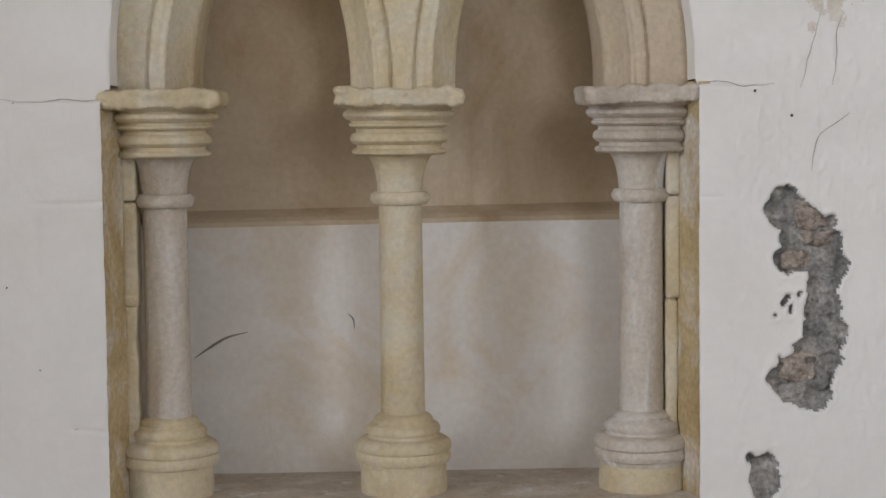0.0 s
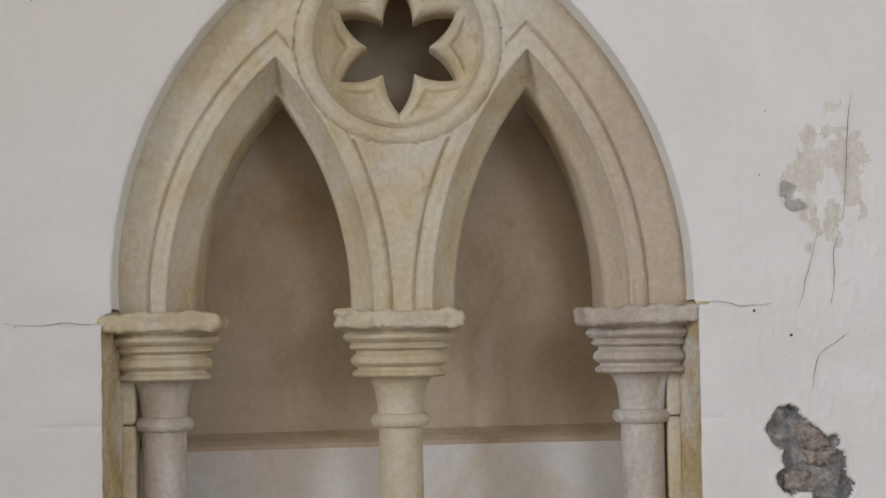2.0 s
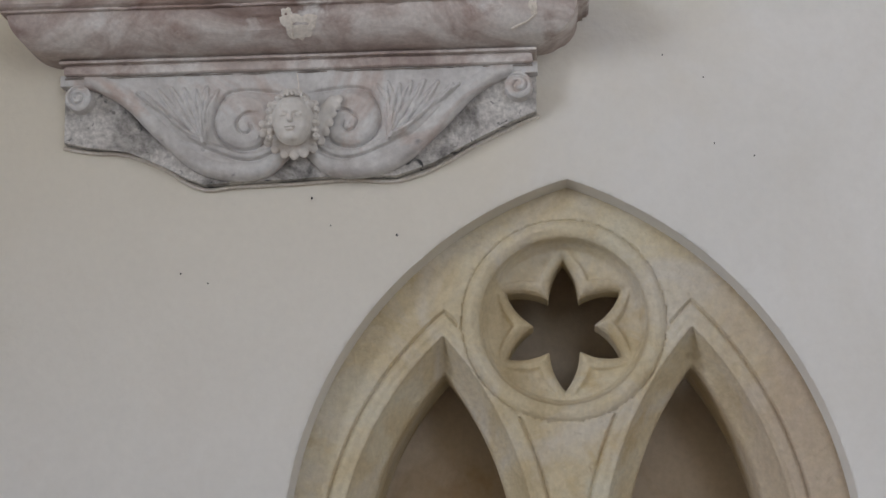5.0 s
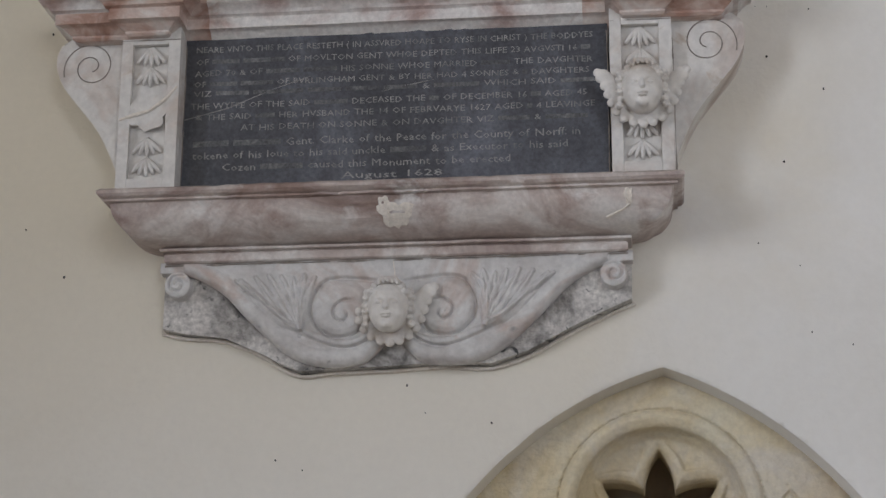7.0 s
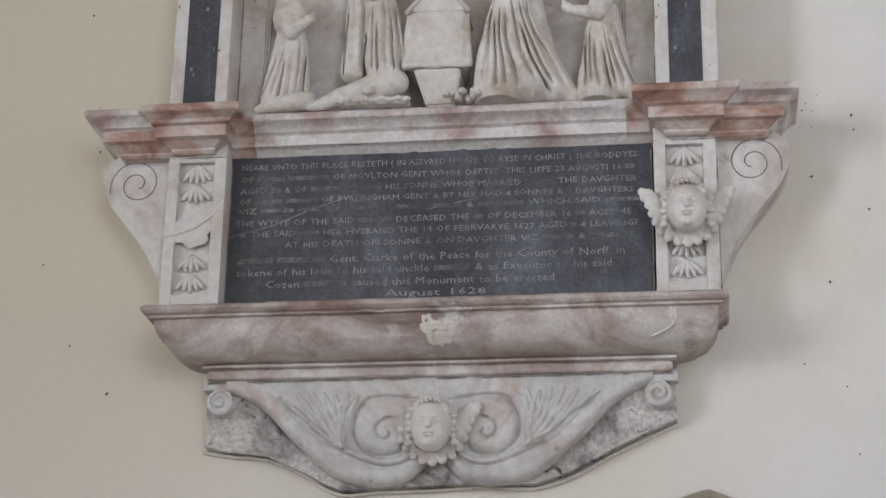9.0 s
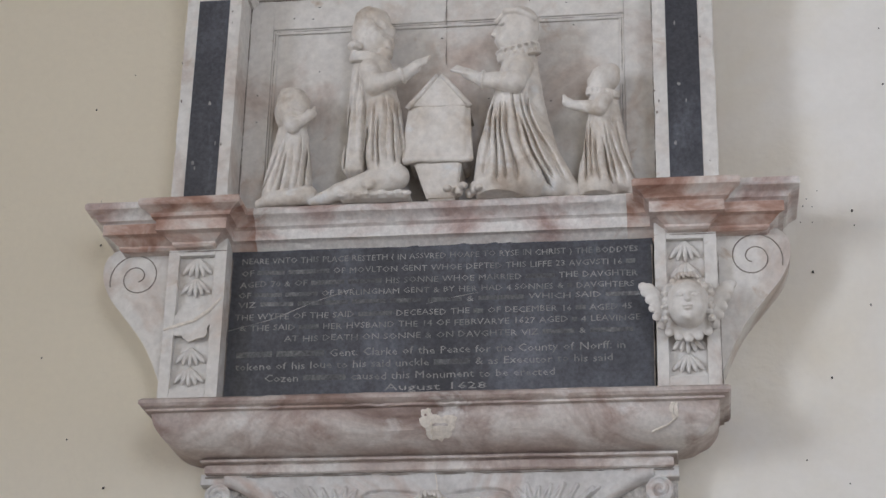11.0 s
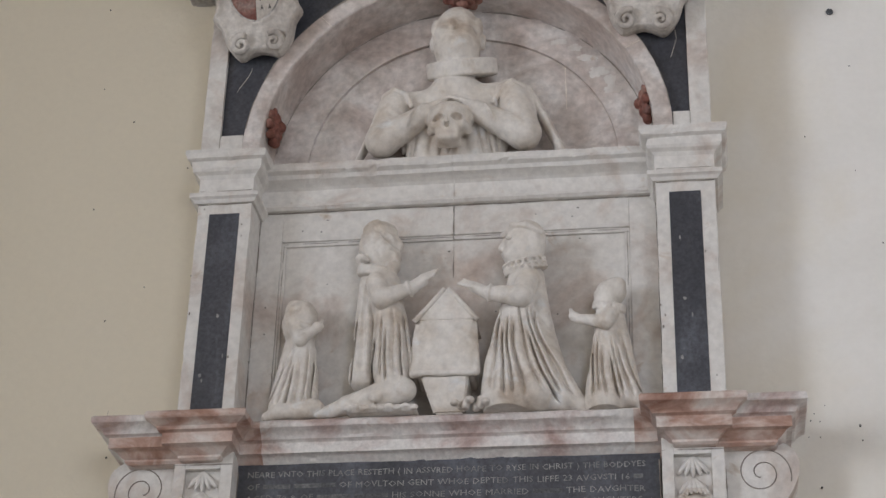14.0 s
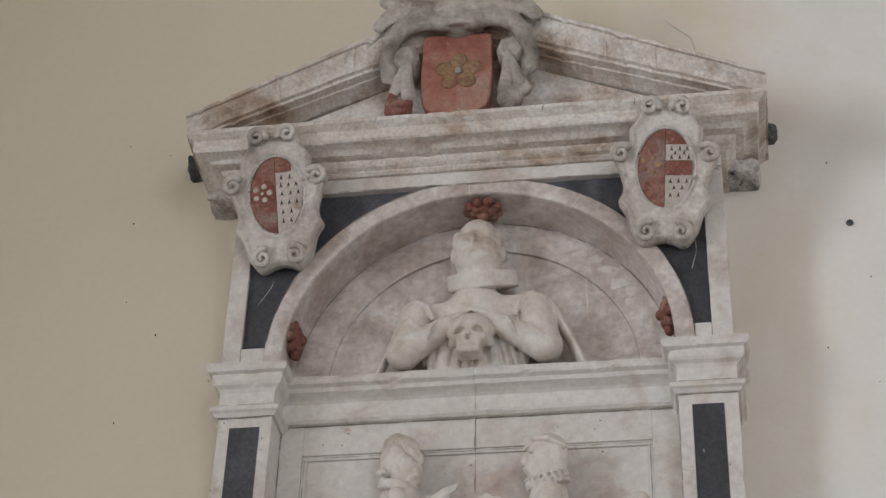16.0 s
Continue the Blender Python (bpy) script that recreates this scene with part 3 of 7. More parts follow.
def build_wall():
    xs = steps((ROOM[0], -2.4, 0.5), (-2.4, -0.8, 0.02), (-0.8, 0.5, 0.008), (0.5, 0.95, 0.0035), (0.95, 1.4, 0.02), (1.4, ROOM[1], 0.5))
    zs = steps((0, 0.6, 0.1), (0.6, 0.8, 0.02), (0.8, 1.95, 0.0035), (1.95, 2.4, 0.008), (2.4, 5.2, 0.02), (5.2, ROOM[5], 0.4))
    X, Z = np.meshgrid(xs, zs, indexing="ij")
    wx, wz = X + 0.022 * fbm(X, Z, 24, 5, 3), Z + 0.022 * fbm(X, Z, 24, 5, 9)
    # where the plaster has fallen off, down to the rubble
    deep = np.full_like(X, 9.0)
    for x0, z0, x1, z1, r in ((0.692, 1.352, 0.752, 1.300, 0.036), (0.694, 1.350, 0.704, 1.300, 0.020), (0.704, 1.258, 0.764, 1.264, 0.027), (0.765, 1.235, 0.760, 1.125, 0.036),
                              (0.704, 1.052, 0.750, 1.085, 0.038), (0.708, 1.030, 0.744, 1.026, 0.038)):
        t = np.clip(((wx - x0) * (x1 - x0) + (wz - z0) * (z1 - z0)) / ((x1 - x0) ** 2 + (z1 - z0) ** 2), 0, 1)
        deep = np.minimum(deep, np.hypot(wx - x0 - t * (x1 - x0), wz - z0 - t * (z1 - z0)) - r)
    for cx, cz, rx, rz in ((0.655, 0.860, 0.028, 0.045), (0.634, 0.895, 0.011, 0.022), (0.668, 0.878, 0.022, 0.010), (0.700, 1.775, 0.010, 0.012), (0.712, 1.752, 0.012, 0.012),
                           (0.690, 1.185, 0.006, 0.010), (0.702, 1.170, 0.007, 0.009), (0.684, 1.160, 0.005, 0.006), (0.712, 1.196, 0.006, 0.008)):
        deep = np.minimum(deep, (np.hypot((wx - cx) / rx, (wz - cz) / rz) - 1) * min(rx, rz))
    hole = np.clip(-deep / 0.006 + 0.2, 0, 1)
    shallow = (np.hypot(X - 0.705, Z - 1.763) < 0.05)
    hole_depth = np.where(shallow, 0.0025, 0.017 + 0.010 * fbm(X, Z, 45, 4, 21) + 0.006 * fbm(X, Z, 16, 2, 22))
    y = 0.0035 * fbm(X, Z, 2.3, 3, 1) + 0.0012 * fbm(X, Z, 11, 3, 2)
    # rough, flaking coats of limewash beside the niche
    flaky = np.clip((X - 0.56) / 0.05, 0, 1) * np.clip((1.95 - Z) / 0.15, 0, 1) * (0.45 + 0.55 * np.clip((fbm(X, Z, 7, 3, 30) + 0.25) * 2.2, 0, 1))
    ridg = 1 - np.abs(fbm(X, Z * 0.45, 46, 4, 5)) * 2.2
    bump_zone = np.exp(-np.hypot((X - 0.755) / 0.10, (Z - 1.79) / 0.15) ** 4)
    flaky = np.maximum(flaky, bump_zone)
    y -= flaky * 0.0022 * np.clip(ridg, 0, 1) ** 3 + flaky * 0.0016 * fbm(X, Z * 0.6, 70, 3, 6)
    # the blocks of the jambs stand a little proud of the plaster above
    for x0, x1, top in ((-0.72, JAMB_L, 1.557), (JAMB_R, 0.672, 1.574)):
        wob = 0.004 * fbm(X, Z, 18, 3, 12)
        side = np.clip((X - x0) / 0.10, 0, 1) * (X < x1 + 0.003) if x0 < 0 else np.clip((x1 - X) / 0.10, 0, 1) * (X > x0 - 0.003)
        m = side * np.clip((top + wob - Z) / 0.003, 0, 1)
        roll = np.exp(-np.clip((Z - top) / 0.03, 0, 9)) * (Z > top) * side
        y += -0.007 * m + 0.004 * roll
    # scratched joints of the blocks
    for x0, z0, x1, z1, dp in ((-0.645, 1.375, JAMB_L, 1.376, 0.004), (-0.650, 1.365, -0.645, 1.24, 0.003), (-0.612, 1.223, -0.618, 1.03, 0.003),
                               (-0.702, 1.56, -0.71, 1.36, 0.003), (-0.59, 0.972, JAMB_L, 0.965, 0.004), (JAMB_R, 1.373, 0.575, 1.374, 0.003)):
        dx, dz = x1 - x0, z1 - z0
        t = np.clip(((X - x0) * dx + (Z - z0) * dz) / (dx * dx + dz * dz), 0, 1)
        dist = np.hypot(X - x0 - t * dx, Z - z0 - t * dz) + 0.003 * np.abs(fbm(X, Z, 30, 2, 8))
        y += dp * np.exp(-(dist / 0.004) ** 2)
    y += hole * hole_depth - 0.002 * np.exp(-((deep - 0.006) / 0.005) ** 2) * (~shallow)
    inside = opening(X, Z)
    nx, nz = X.shape
    keep = ~(inside[:-1, :-1] & inside[1:, :-1] & inside[:-1, 1:] & inside[1:, 1:])
    # bring the corners that fall in the opening out to its edge
    edge = opening_edge()
    worn = edge + 0.0015 * np.stack([fbm(edge[:, 0], edge[:, 1], 40, 3, 40), fbm(edge[:, 0], edge[:, 1], 40, 3, 41)], 1)
    used = np.zeros_like(inside)
    for a in (0, 1):
        for b in (0, 1):
            used[a:nx - 1 + a, b:nz - 1 + b] |= keep
    for i, j in np.argwhere(inside & used):
        k = np.argmin((edge[:, 0] - X[i, j]) ** 2 + (edge[:, 1] - Z[i, j]) ** 2)
        X[i, j], Z[i, j] = worn[k]
        y[i, j] += 0.002
    verts = np.stack([X, y, Z], -1).reshape(-1, 3)
    g = np.arange(nx * nz).reshape(nx, nz)
    quads = np.stack([g[:-1, :-1], g[1:, :-1], g[1:, 1:], g[:-1, 1:]], -1)[keep]
    me = quick_mesh("wall_north", verts, quads)
    bad = (hole[:-1, :-1] + hole[1:, 1:])[keep] > 0.7
    thin = shallow[:-1, :-1][keep]
    me.materials.append(LIMEWASH), me.materials.append(RUBBLE), me.materials.append(BARE)
    spot = np.hypot((X - 0.765) / 0.075, (Z - 1.80) / 0.13) + 0.45 * fbm(X, Z, 30, 5, 33)
    flake = (spot[:-1, :-1][keep] < 0.95) & (fbm(X, Z * 0.6, 50, 5, 34)[:-1, :-1][keep] > -0.12)
    me.polygons.foreach_set("material_index", np.where(bad, np.where(thin, 0, 1), np.where(flake, 2, 0)).astype(np.int32))
    return tagged(put("wall_north", me, None), "white limewashed church wall with flaking plaster", "wall", kind="structure")


wall_north = build_wall()


def rubble_stone(cx, cz, rx, rz, tilt, front, mat, seed, label):
    """A rough stone of the wall's core, bared where the plaster fell."""
    c = Clay((cx - rx * 1.5, -0.004, cz - rz * 1.5), (cx + rx * 1.5, 0.040, cz + rz * 1.5), 0.0022)
    c.ball((cx, front + 0.020, cz), (rx, 0.020, rz), 0.002, tilt)
    c.block((cx - rx * 0.8, front + 0.004, cz - rz * 0.75), (cx + rx * 0.8, 0.036, cz + rz * 0.75), 0.006, 0.006)
    c.ripple(lambda X, Y, Z: (0.0075 * fbm(X + seed + 0 * (Y + Z), Z + Y * 2 + 0 * X, 40, 4, 50) + 0.004 * fbm(X + 0 * (Y + Z), Z + seed + 0 * (X + Y), 130, 2, 51)).astype(np.float32))
    put("rubble_stone", c.mesh("rubble_stone"), mat, wall_north, label)


for cx, cz, rx, rz, tilt, front, mat, seed, label in (
        (0.738, 1.338, 0.034, 0.024, -35, 0.004, RUBBLE_TAN, 1.0, "tan flint-studded stone"), (0.752, 1.298, 0.036, 0.018, -8, 0.006, RUBBLE_TAN, 2.0, "tan broken stone"),
        (0.700, 1.342, 0.015, 0.030, 0, 0.010, RUBBLE, 3.0, ""), (0.712, 1.258, 0.028, 0.020, 0, 0.004, RUBBLE_TAN, 4.0, "tan pitted stone"), (0.764, 1.258, 0.022, 0.020, 0, 0.006, RUBBLE, 5.0, ""),
        (0.772, 1.190, 0.024, 0.046, 4, 0.008, RUBBLE, 6.0, ""), (0.745, 1.165, 0.013, 0.050, 0, 0.012, RUBBLE, 7.0, ""), (0.772, 1.104, 0.022, 0.026, 0, 0.006, RUBBLE, 8.0, ""),
        (0.718, 1.062, 0.038, 0.030, 30, 0.004, RUBBLE_TAN, 9.0, "tan crumbling stone"), (0.754, 1.046, 0.026, 0.030, 0, 0.008, RUBBLE, 10.0, ""), (0.708, 1.018, 0.028, 0.016, 0, 0.007, RUBBLE, 11.0, "")):
    rubble_stone(cx, cz, rx, rz, tilt, front, mat, seed, label)
wn_core = bmesh.new()
x0, x1, y0, y1, z0, z1 = ROOM
box(wn_core, x0, x1, 0.46, 0.6, z0, z1)
box(wn_core, x0, x0 + 0.3, 0.02, 0.459, z0, z1)
box(wn_core, x1 - 0.3, x1, 0.02, 0.459, z0, z1)
part("wall_core", wn_core, LIMEWASH, wall_north)


def plain_wall(name, pieces, label, mat=LIMEWASH, category="wall"):
    bm = bmesh.new()
    for p in pieces:
        box(bm, *p)
    return tagged(part(name, bm, mat), label, category, kind="structure")


# unseen rest of the room, added to close in and bounce the light
T = 0.6
plain_wall("wall_east", [(x1, x1 + T, y0 - T, y1 + T, z0, z1)], "plain white limewashed end wall")
ey0, ey1, ez0, ez1 = WEST
plain_wall("wall_west", [(x0 - T, x0, y0 - T, ey0, z0, z1), (x0 - T, x0, ey1, y1 + T, z0, z1), (x0 - T, x0, ey0, ey1, z0, ez0), (x0 - T, x0, ey0, ey1, ez1, z1)], "white limewashed end wall with a broad window opening")
w = tagged(new("window_2"), "unseen broad stone-framed window assumed for the light from the left", "window", kind="structure")
bm = bmesh.new()
for ya in (ey0, (ey0 + ey1) / 2 - 0.04, ey1 - 0.08):
    box(bm, x0 - 0.5, x0 - 0.4, ya, ya + 0.08, ez0, ez1)
part("window_frame", bm, CLUNCH, w)
cuts = sorted(FILL_OPENINGS)
south, last = [], x0
for wx0, wx1, wz0, wz1 in cuts:
    south += [(last, wx0, y0 - T, y0, z0, z1), (wx0, wx1, y0 - T, y0, z0, wz0), (wx0, wx1, y0 - T, y0, wz1, z1)]
    last = wx1
south.append((last, x1, y0 - T, y0, z0, z1))
plain_wall("wall_south", south, "unseen white limewashed wall with an opening for added fill light")
plain_wall("floor", [(x0 - T, x1 + T, y0 - T, y1 + T, -0.2, 0.0)], "worn grey stone church floor", STONE_FLOOR, "floor")
# ceiling made dark to lessen the fill from above
plain_wall("ceiling", [(x0 - T, x1 + T, y0 - T, y1 + T, z1, z1 + 0.2)], "unseen dark timber ceiling that cuts bounced light", TIMBER, "ceiling")
for i, (wx0, wx1, wz0, wz1) in enumerate(cuts):
    w = tagged(new(f"window_{i + 1}"), "unseen stone-framed window added for fill light", "window", kind="structure")
    bm = bmesh.new()
    box(bm, wx0, wx0 + 0.08, y0 - 0.5, y0 - 0.4, wz0, wz1), box(bm, wx1 - 0.08, wx1, y0 - 0.5, y0 - 0.4, wz0, wz1)
    box(bm, wx0 + 0.08, wx1 - 0.08, y0 - 0.5, y0 - 0.4, wz0, wz0 + 0.08), box(bm, wx0 + 0.08, wx1 - 0.08, y0 - 0.5, y0 - 0.4, wz1 - 0.08, wz1)
    box(bm, (wx0 + wx1) / 2 - 0.04, (wx0 + wx1) / 2 + 0.04, y0 - 0.5, y0 - 0.4, wz0 + 0.08, wz1 - 0.08)
    part("window_frame", bm, CLUNCH, w)


# ---- the niche with two arches ----
niche = thing("double_arched_niche", (0, 0.2, SILL), "yellow limestone double-arched niche recessed in a white wall", "niche")
ARCHES = [(-0.376, -0.088, 0.568, 0.644), (0.105, 0.378, 0.644, 0.644)]       # inner edges of the two openings, radii of their curves
RING = (0.007, 2.063)
COLX = (-0.4335, 0.0005, 0.4475)
COLY = 0.12


def arch_distance(X, Z, xl, xr, rl, rr, z0):
    """Distance outside a pointed arch with edges xl, xr (minus within)."""
    d = np.maximum(np.hypot(X - (xl + rl), Z - z0) - rl, np.hypot(X - (xr - rr), Z - z0) - rr)
    low = np.maximum(xl - X, X - xr)
    return np.where(Z > z0, d, low)


def star_distance(X, Z):
    """Distance outside the six-petalled opening, about."""
    a = np.arctan2(Z, X)
    r = np.hypot(X, Z)
    b = np.abs((a - math.pi / 2 + math.pi / 6) % (math.pi / 3) - math.pi / 6)
    u, v = r * np.cos(b), r * np.sin(b)
    tip, waist, u0 = 0.122, 0.0265, 0.045
    t = np.clip((u - u0) / (tip - u0), 0, 1.3)
    edge = waist * (1 - t ** 2.3) + 0.0015
    return np.where(u < u0, np.minimum(v - 0.0, 0.0) - 0.004 + 0 * u, (v - edge) * 0.9)


def build_tracery():
    h = 0.003
    xa = np.arange(EDGE_L - 0.02, EDGE_R + 0.02, h)
    za = np.arange(SPRING - 0.030, APEX[1] + 0.04, h)
    ya = np.arange(0.030, 0.315, h)
    X, Z = np.meshgrid(xa, za, indexing="ij")
    z0 = SPRING
    dl, dr = (arch_distance(X, Z, *a, z0) for a in ARCHES)
    d = np.minimum(dl, dr)
    prof = np.interp(d, [-0.02, 0, 0.004, 0.012, 0.022, 0.034, 0.041, 0.0425, 0.050, 0.052, 0.060, 0.071, 0.0735, 0.0765, 0.0795, 0.1],
                     [0.125, 0.125, 0.114, 0.106, 0.092, 0.070, 0.056, 0.047, 0.047, 0.050, 0.047, 0.049, 0.056, 0.060, 0.050, 0.050])
    front = prof.copy()
    dc = np.hypot(X - RING[0], Z - RING[1])
    ds = star_distance(X - RING[0], Z - RING[1])
    ring = np.interp(dc, [0, 0.120, 0.142, 0.152, 0.156, 0.162, 0.172, 0.182, 0.186, 0.190, 0.196], [0.108, 0.108, 0.100, 0.080, 0.052, 0.047, 0.042, 0.046, 0.050, 0.058, 0.050])
    petal = np.interp(ds, [-0.01, 0, 0.004, 0.012, 0.019, 0.022, 0.025, 0.04], [0.125, 0.118, 0.108, 0.101, 0.099, 0.104, 0.108, 0.108])
    ring = np.where(dc < 0.140, np.minimum(ring, petal), ring)
    ring = np.where((ds < 0.012) & (dc < 0.140), petal, ring)
    front = np.where(dc < 0.190, ring, np.where(dc < 0.196, np.minimum(ring, prof), front))
    # the hood's worn outer edge
    dh = hood_distance(X, Z)
    front += 0.010 * np.exp(-np.clip(-dh, 0, 1) / 0.010)
    front += 0.0015 * fbm(X, Z, 22, 4, 50) + 0.0010 * fbm(X, Z, 70, 3, 51)
    pit = np.clip(fbm(X, Z, 38, 3, 52) - 0.42, 0, 1)
    front += 0.012 * pit
    cut = np.minimum(d, np.where(dc < 0.13, ds, 1.0))
    Y = ya[None, :, None]
    F = front[:, None, :] - Y
    F = np.maximum(F, Y - np.where(dc < 0.21, 0.195, 0.305)[:, None, :])
    F = np.maximum(F, -cut[:, None, :])
    F = np.maximum(F, np.maximum(dh[:, None, :] - 0.018, (SPRING - 0.016) - Z[:, None, :]))
    F = np.pad(F.astype(np.float32), 1, constant_values=1.0)
    v, f = surface(F, (xa[0] - h, ya[0] - h, za[0] - h), h)
    return quick_mesh("arch_tracery", v, f)


tracery_mesh = build_tracery()
put("arch_tracery", tracery_mesh, CLUNCH_ARCH, niche, "worn pointed arches with a six-petalled pierced roundel")


CAPITAL = [(0.060, 1.4535), (0.082, 1.453), (0.087, 1.457), (0.088, 1.462), (0.085, 1.466), (0.079, 1.468), (0.078, 1.475), (0.085, 1.478), (0.090, 1.484), (0.090, 1.492),
           (0.086, 1.499), (0.080, 1.502), (0.079, 1.510), (0.088, 1.512), (0.092, 1.516), (0.092, 1.520), (0.088, 1.523), (0.089, 1.527), (0.097, 1.530), (0.102, 1.537),
           (0.101, 1.544), (0.095, 1.549), (0.098, 1.553), (0.112, 1.556), (0.118, 1.562), (0.118, 1.570), (0.114, 1.576), (0.108, 1.580)]
CAPITAL = [(r, 1.453 + (z - 1.453) * 0.86) for r, z in CAPITAL]
BELL = [(0.041, 1.366), (0.0415, 1.385), (0.043, 1.405), (0.047, 1.428), (0.053, 1.443), (0.060, 1.453)]
NECK = [(0.041, 1.361), (0.049, 1.362), (0.0535, 1.367), (0.0555, 1.3735), (0.0535, 1.380), (0.049, 1.385), (0.041, 1.386)]
BASE = [(0.080, 0.872), (0.081, 0.882), (0.087, 0.884), (0.090, 0.890), (0.090, 0.896), (0.087, 0.901), (0.086, 0.903), (0.090, 0.907), (0.0905, 0.914), (0.087, 0.922), (0.079, 0.927),
        (0.068, 0.929), (0.066, 0.934), (0.069, 0.938), (0.070, 0.945), (0.066, 0.952), (0.058, 0.955), (0.055, 0.958), (0.056, 0.962), (0.053, 0.967), (0.042, 0.973)]
PLINTH = [(0.080, SILL), (0.081, 0.840), (0.080, 0.860), (0.081, 0.873)]
for cx, mat, cap_mat in zip(COLX, (CLUNCH_GREY, CLUNCH, CLUNCH_GREY), (CLUNCH, CLUNCH, CLUNCH_GREY)):
    shaft = lathe("column", [(0.0418, 0.970), (0.0412, 1.0), (0.0408, 1.15), (0.0402, 1.3), (0.040, 1.364)], (cx, COLY), mat, niche, "slender round limestone shaft", 40, 0.035)
    lathe("capital", CAPITAL, (cx, COLY), cap_mat, shaft, "round moulded capital with chipped rim", 64, 0.05)
    lathe("bell", BELL, (cx, COLY), CLUNCH_GREY if mat is CLUNCH_GREY else CLUNCH, shaft, seg=40)
    lathe("neck_ring", NECK, (cx, COLY), mat, shaft, seg=40)
    lathe("base", BASE, (cx, COLY), CLUNCH if cx < 0.3 else CLUNCH_GREY, shaft, "round moulded base", 56, 0.03)
    lathe("plinth", PLINTH, (cx, COLY), CLUNCH, shaft, seg=48, wobble=0.02)
    # what remains of the square slab under the arch's foot
    c = Clay((cx - 0.135, -0.01, 1.532), (cx + 0.135, 0.21, 1.590), 0.003)
    c.block((cx - 0.116, 0.002, 1.543), (cx + 0.116, 0.20, 1.576), 0.008)
    c.ripple(lambda X, Y, Z, s=cx: (0.008 * fbm(np.broadcast_to(X, np.broadcast_shapes(X.shape, Z.shape)) * 1.0 + s, np.broadcast_to(Z, np.broadcast_shapes(X.shape, Z.shape)) * 1.0, 45, 4, 70)))
    put("abacus", c.mesh("abacus"), cap_mat, shaft, "chipped slab under the arch")

BACK_LOW, BACK_UP, LEDGE = 0.30, 0.345, 1.328
bm = bmesh.new()
box(bm, -0.56, 0.57, BACK_LOW, 0.44, SILL - 0.05, LEDGE - 0.012)
part("lower_back", bm, WASHED, niche, "white limewashed back of the niche")
bm = bmesh.new()
box(bm, -0.56, 0.57, BACK_UP, 0.44, LEDGE - 0.0115, 2.40)
part("upper_back", bm, OLDWASH_SHADE, niche, "brown stained upper back of the niche, partly shade in the colour")
bm = bmesh.new()
prof = [(BACK_UP + 0.01, LEDGE + 0.020), (BACK_UP - 0.004, LEDGE + 0.014), (BACK_LOW + 0.010, LEDGE + 0.002), (BACK_LOW - 0.002, LEDGE - 0.006), (BACK_LOW + 0.001, LEDGE - 0.020), (BACK_UP + 0.01, LEDGE - 0.020)]
ra = [bm.verts.new((-0.5, y, z - 0.004)) for y, z in prof]
rb = [bm.verts.new((0.51, y, z + 0.006)) for y, z in prof]
for i in range(len(prof)):
    j = (i + 1) % len(prof)
    bm.faces.new((ra[i], ra[j], rb[j], rb[i]))
bm.faces.new(ra), bm.faces.new(rb)
# brown colour keeps this upward slope dark, as though shaded
part("ledge", bm, OLDWASH_SHADE, niche, "brown shelf line across the back")
slab("sill", -0.56, 0.57, 0.0, 0.44, 0.76, SILL, CLUNCH_GREY, niche, "worn stone sill, stained", 0.004)
slab("niche_head", -0.56, 0.57, 0.19, 0.44, 2.33, 2.42, OLDWASH_SHADE, niche)
for side, (jx, mat) in enumerate(((JAMB_L, OCHRE), (JAMB_R, OCHRE))):
    s = 1 if side == 0 else -1
    # a splayed reveal, a broken strip of the jamb's moulding, and the side of the recess
    pts = [(jx - s * 0.02, 0.004), (jx, 0.004), (jx + s * 0.024, 0.095), (jx + s * 0.024, 0.13), (jx - s * 0.02, 0.13)]
    bm = bmesh.new()
    a = [bm.verts.new((x, y, SILL - 0.01)) for x, y in pts]
    b = [bm.verts.new((x, y, SPRING - 0.004)) for x, y in pts]
    for i in range(5):
        bm.faces.new((a[i], a[(i + 1) % 5], b[(i + 1) % 5], b[i]))
    bm.faces.new(a), bm.faces.new(b)
    part("jamb", bm, mat, niche, "ochre-washed splayed jamb")
    xa, xb = sorted((jx + s * 0.020, jx + s * 0.046))
    c = Clay((xa - 0.01, 0.07, SILL), (xb + 0.01, 0.16, 1.47), 0.003)
    for za, zb, inset in ((SILL + 0.05, 1.18, 0.006), (1.183, 1.372, 0.0), (1.375, 1.462, 0.0)):
        c.block((xa, 0.085 + inset, za), (xb - (0.004 if inset else 0), 0.15, zb), 0.006)
    c.ripple(lambda X, Y, Z: 0.004 * fbm(np.broadcast_to(X * 1.0, np.broadcast_shapes(X.shape, Z.shape)), np.broadcast_to(Z * 1.0, np.broadcast_shapes(X.shape, Z.shape)), 26, 3, 80) * (Z < 1.2))
    put("jamb_strip", c.mesh("jamb_strip"), CLUNCH, niche, "broken strip of jamb moulding")
    xa, xb = sorted((jx - s * 0.03, jx + s * 0.010))
    slab("recess_side", xa, xb, 0.131, 0.44, SILL, 2.34, OLDWASH_SHADE, niche, bevel=0)
    xa, xb = sorted((jx - s * 0.05, jx + s * 0.006))
    slab("outer_return", xa, xb, 0.014, 0.13, SPRING + 0.0, SPRING + 0.02, OCHRE, niche, bevel=0)
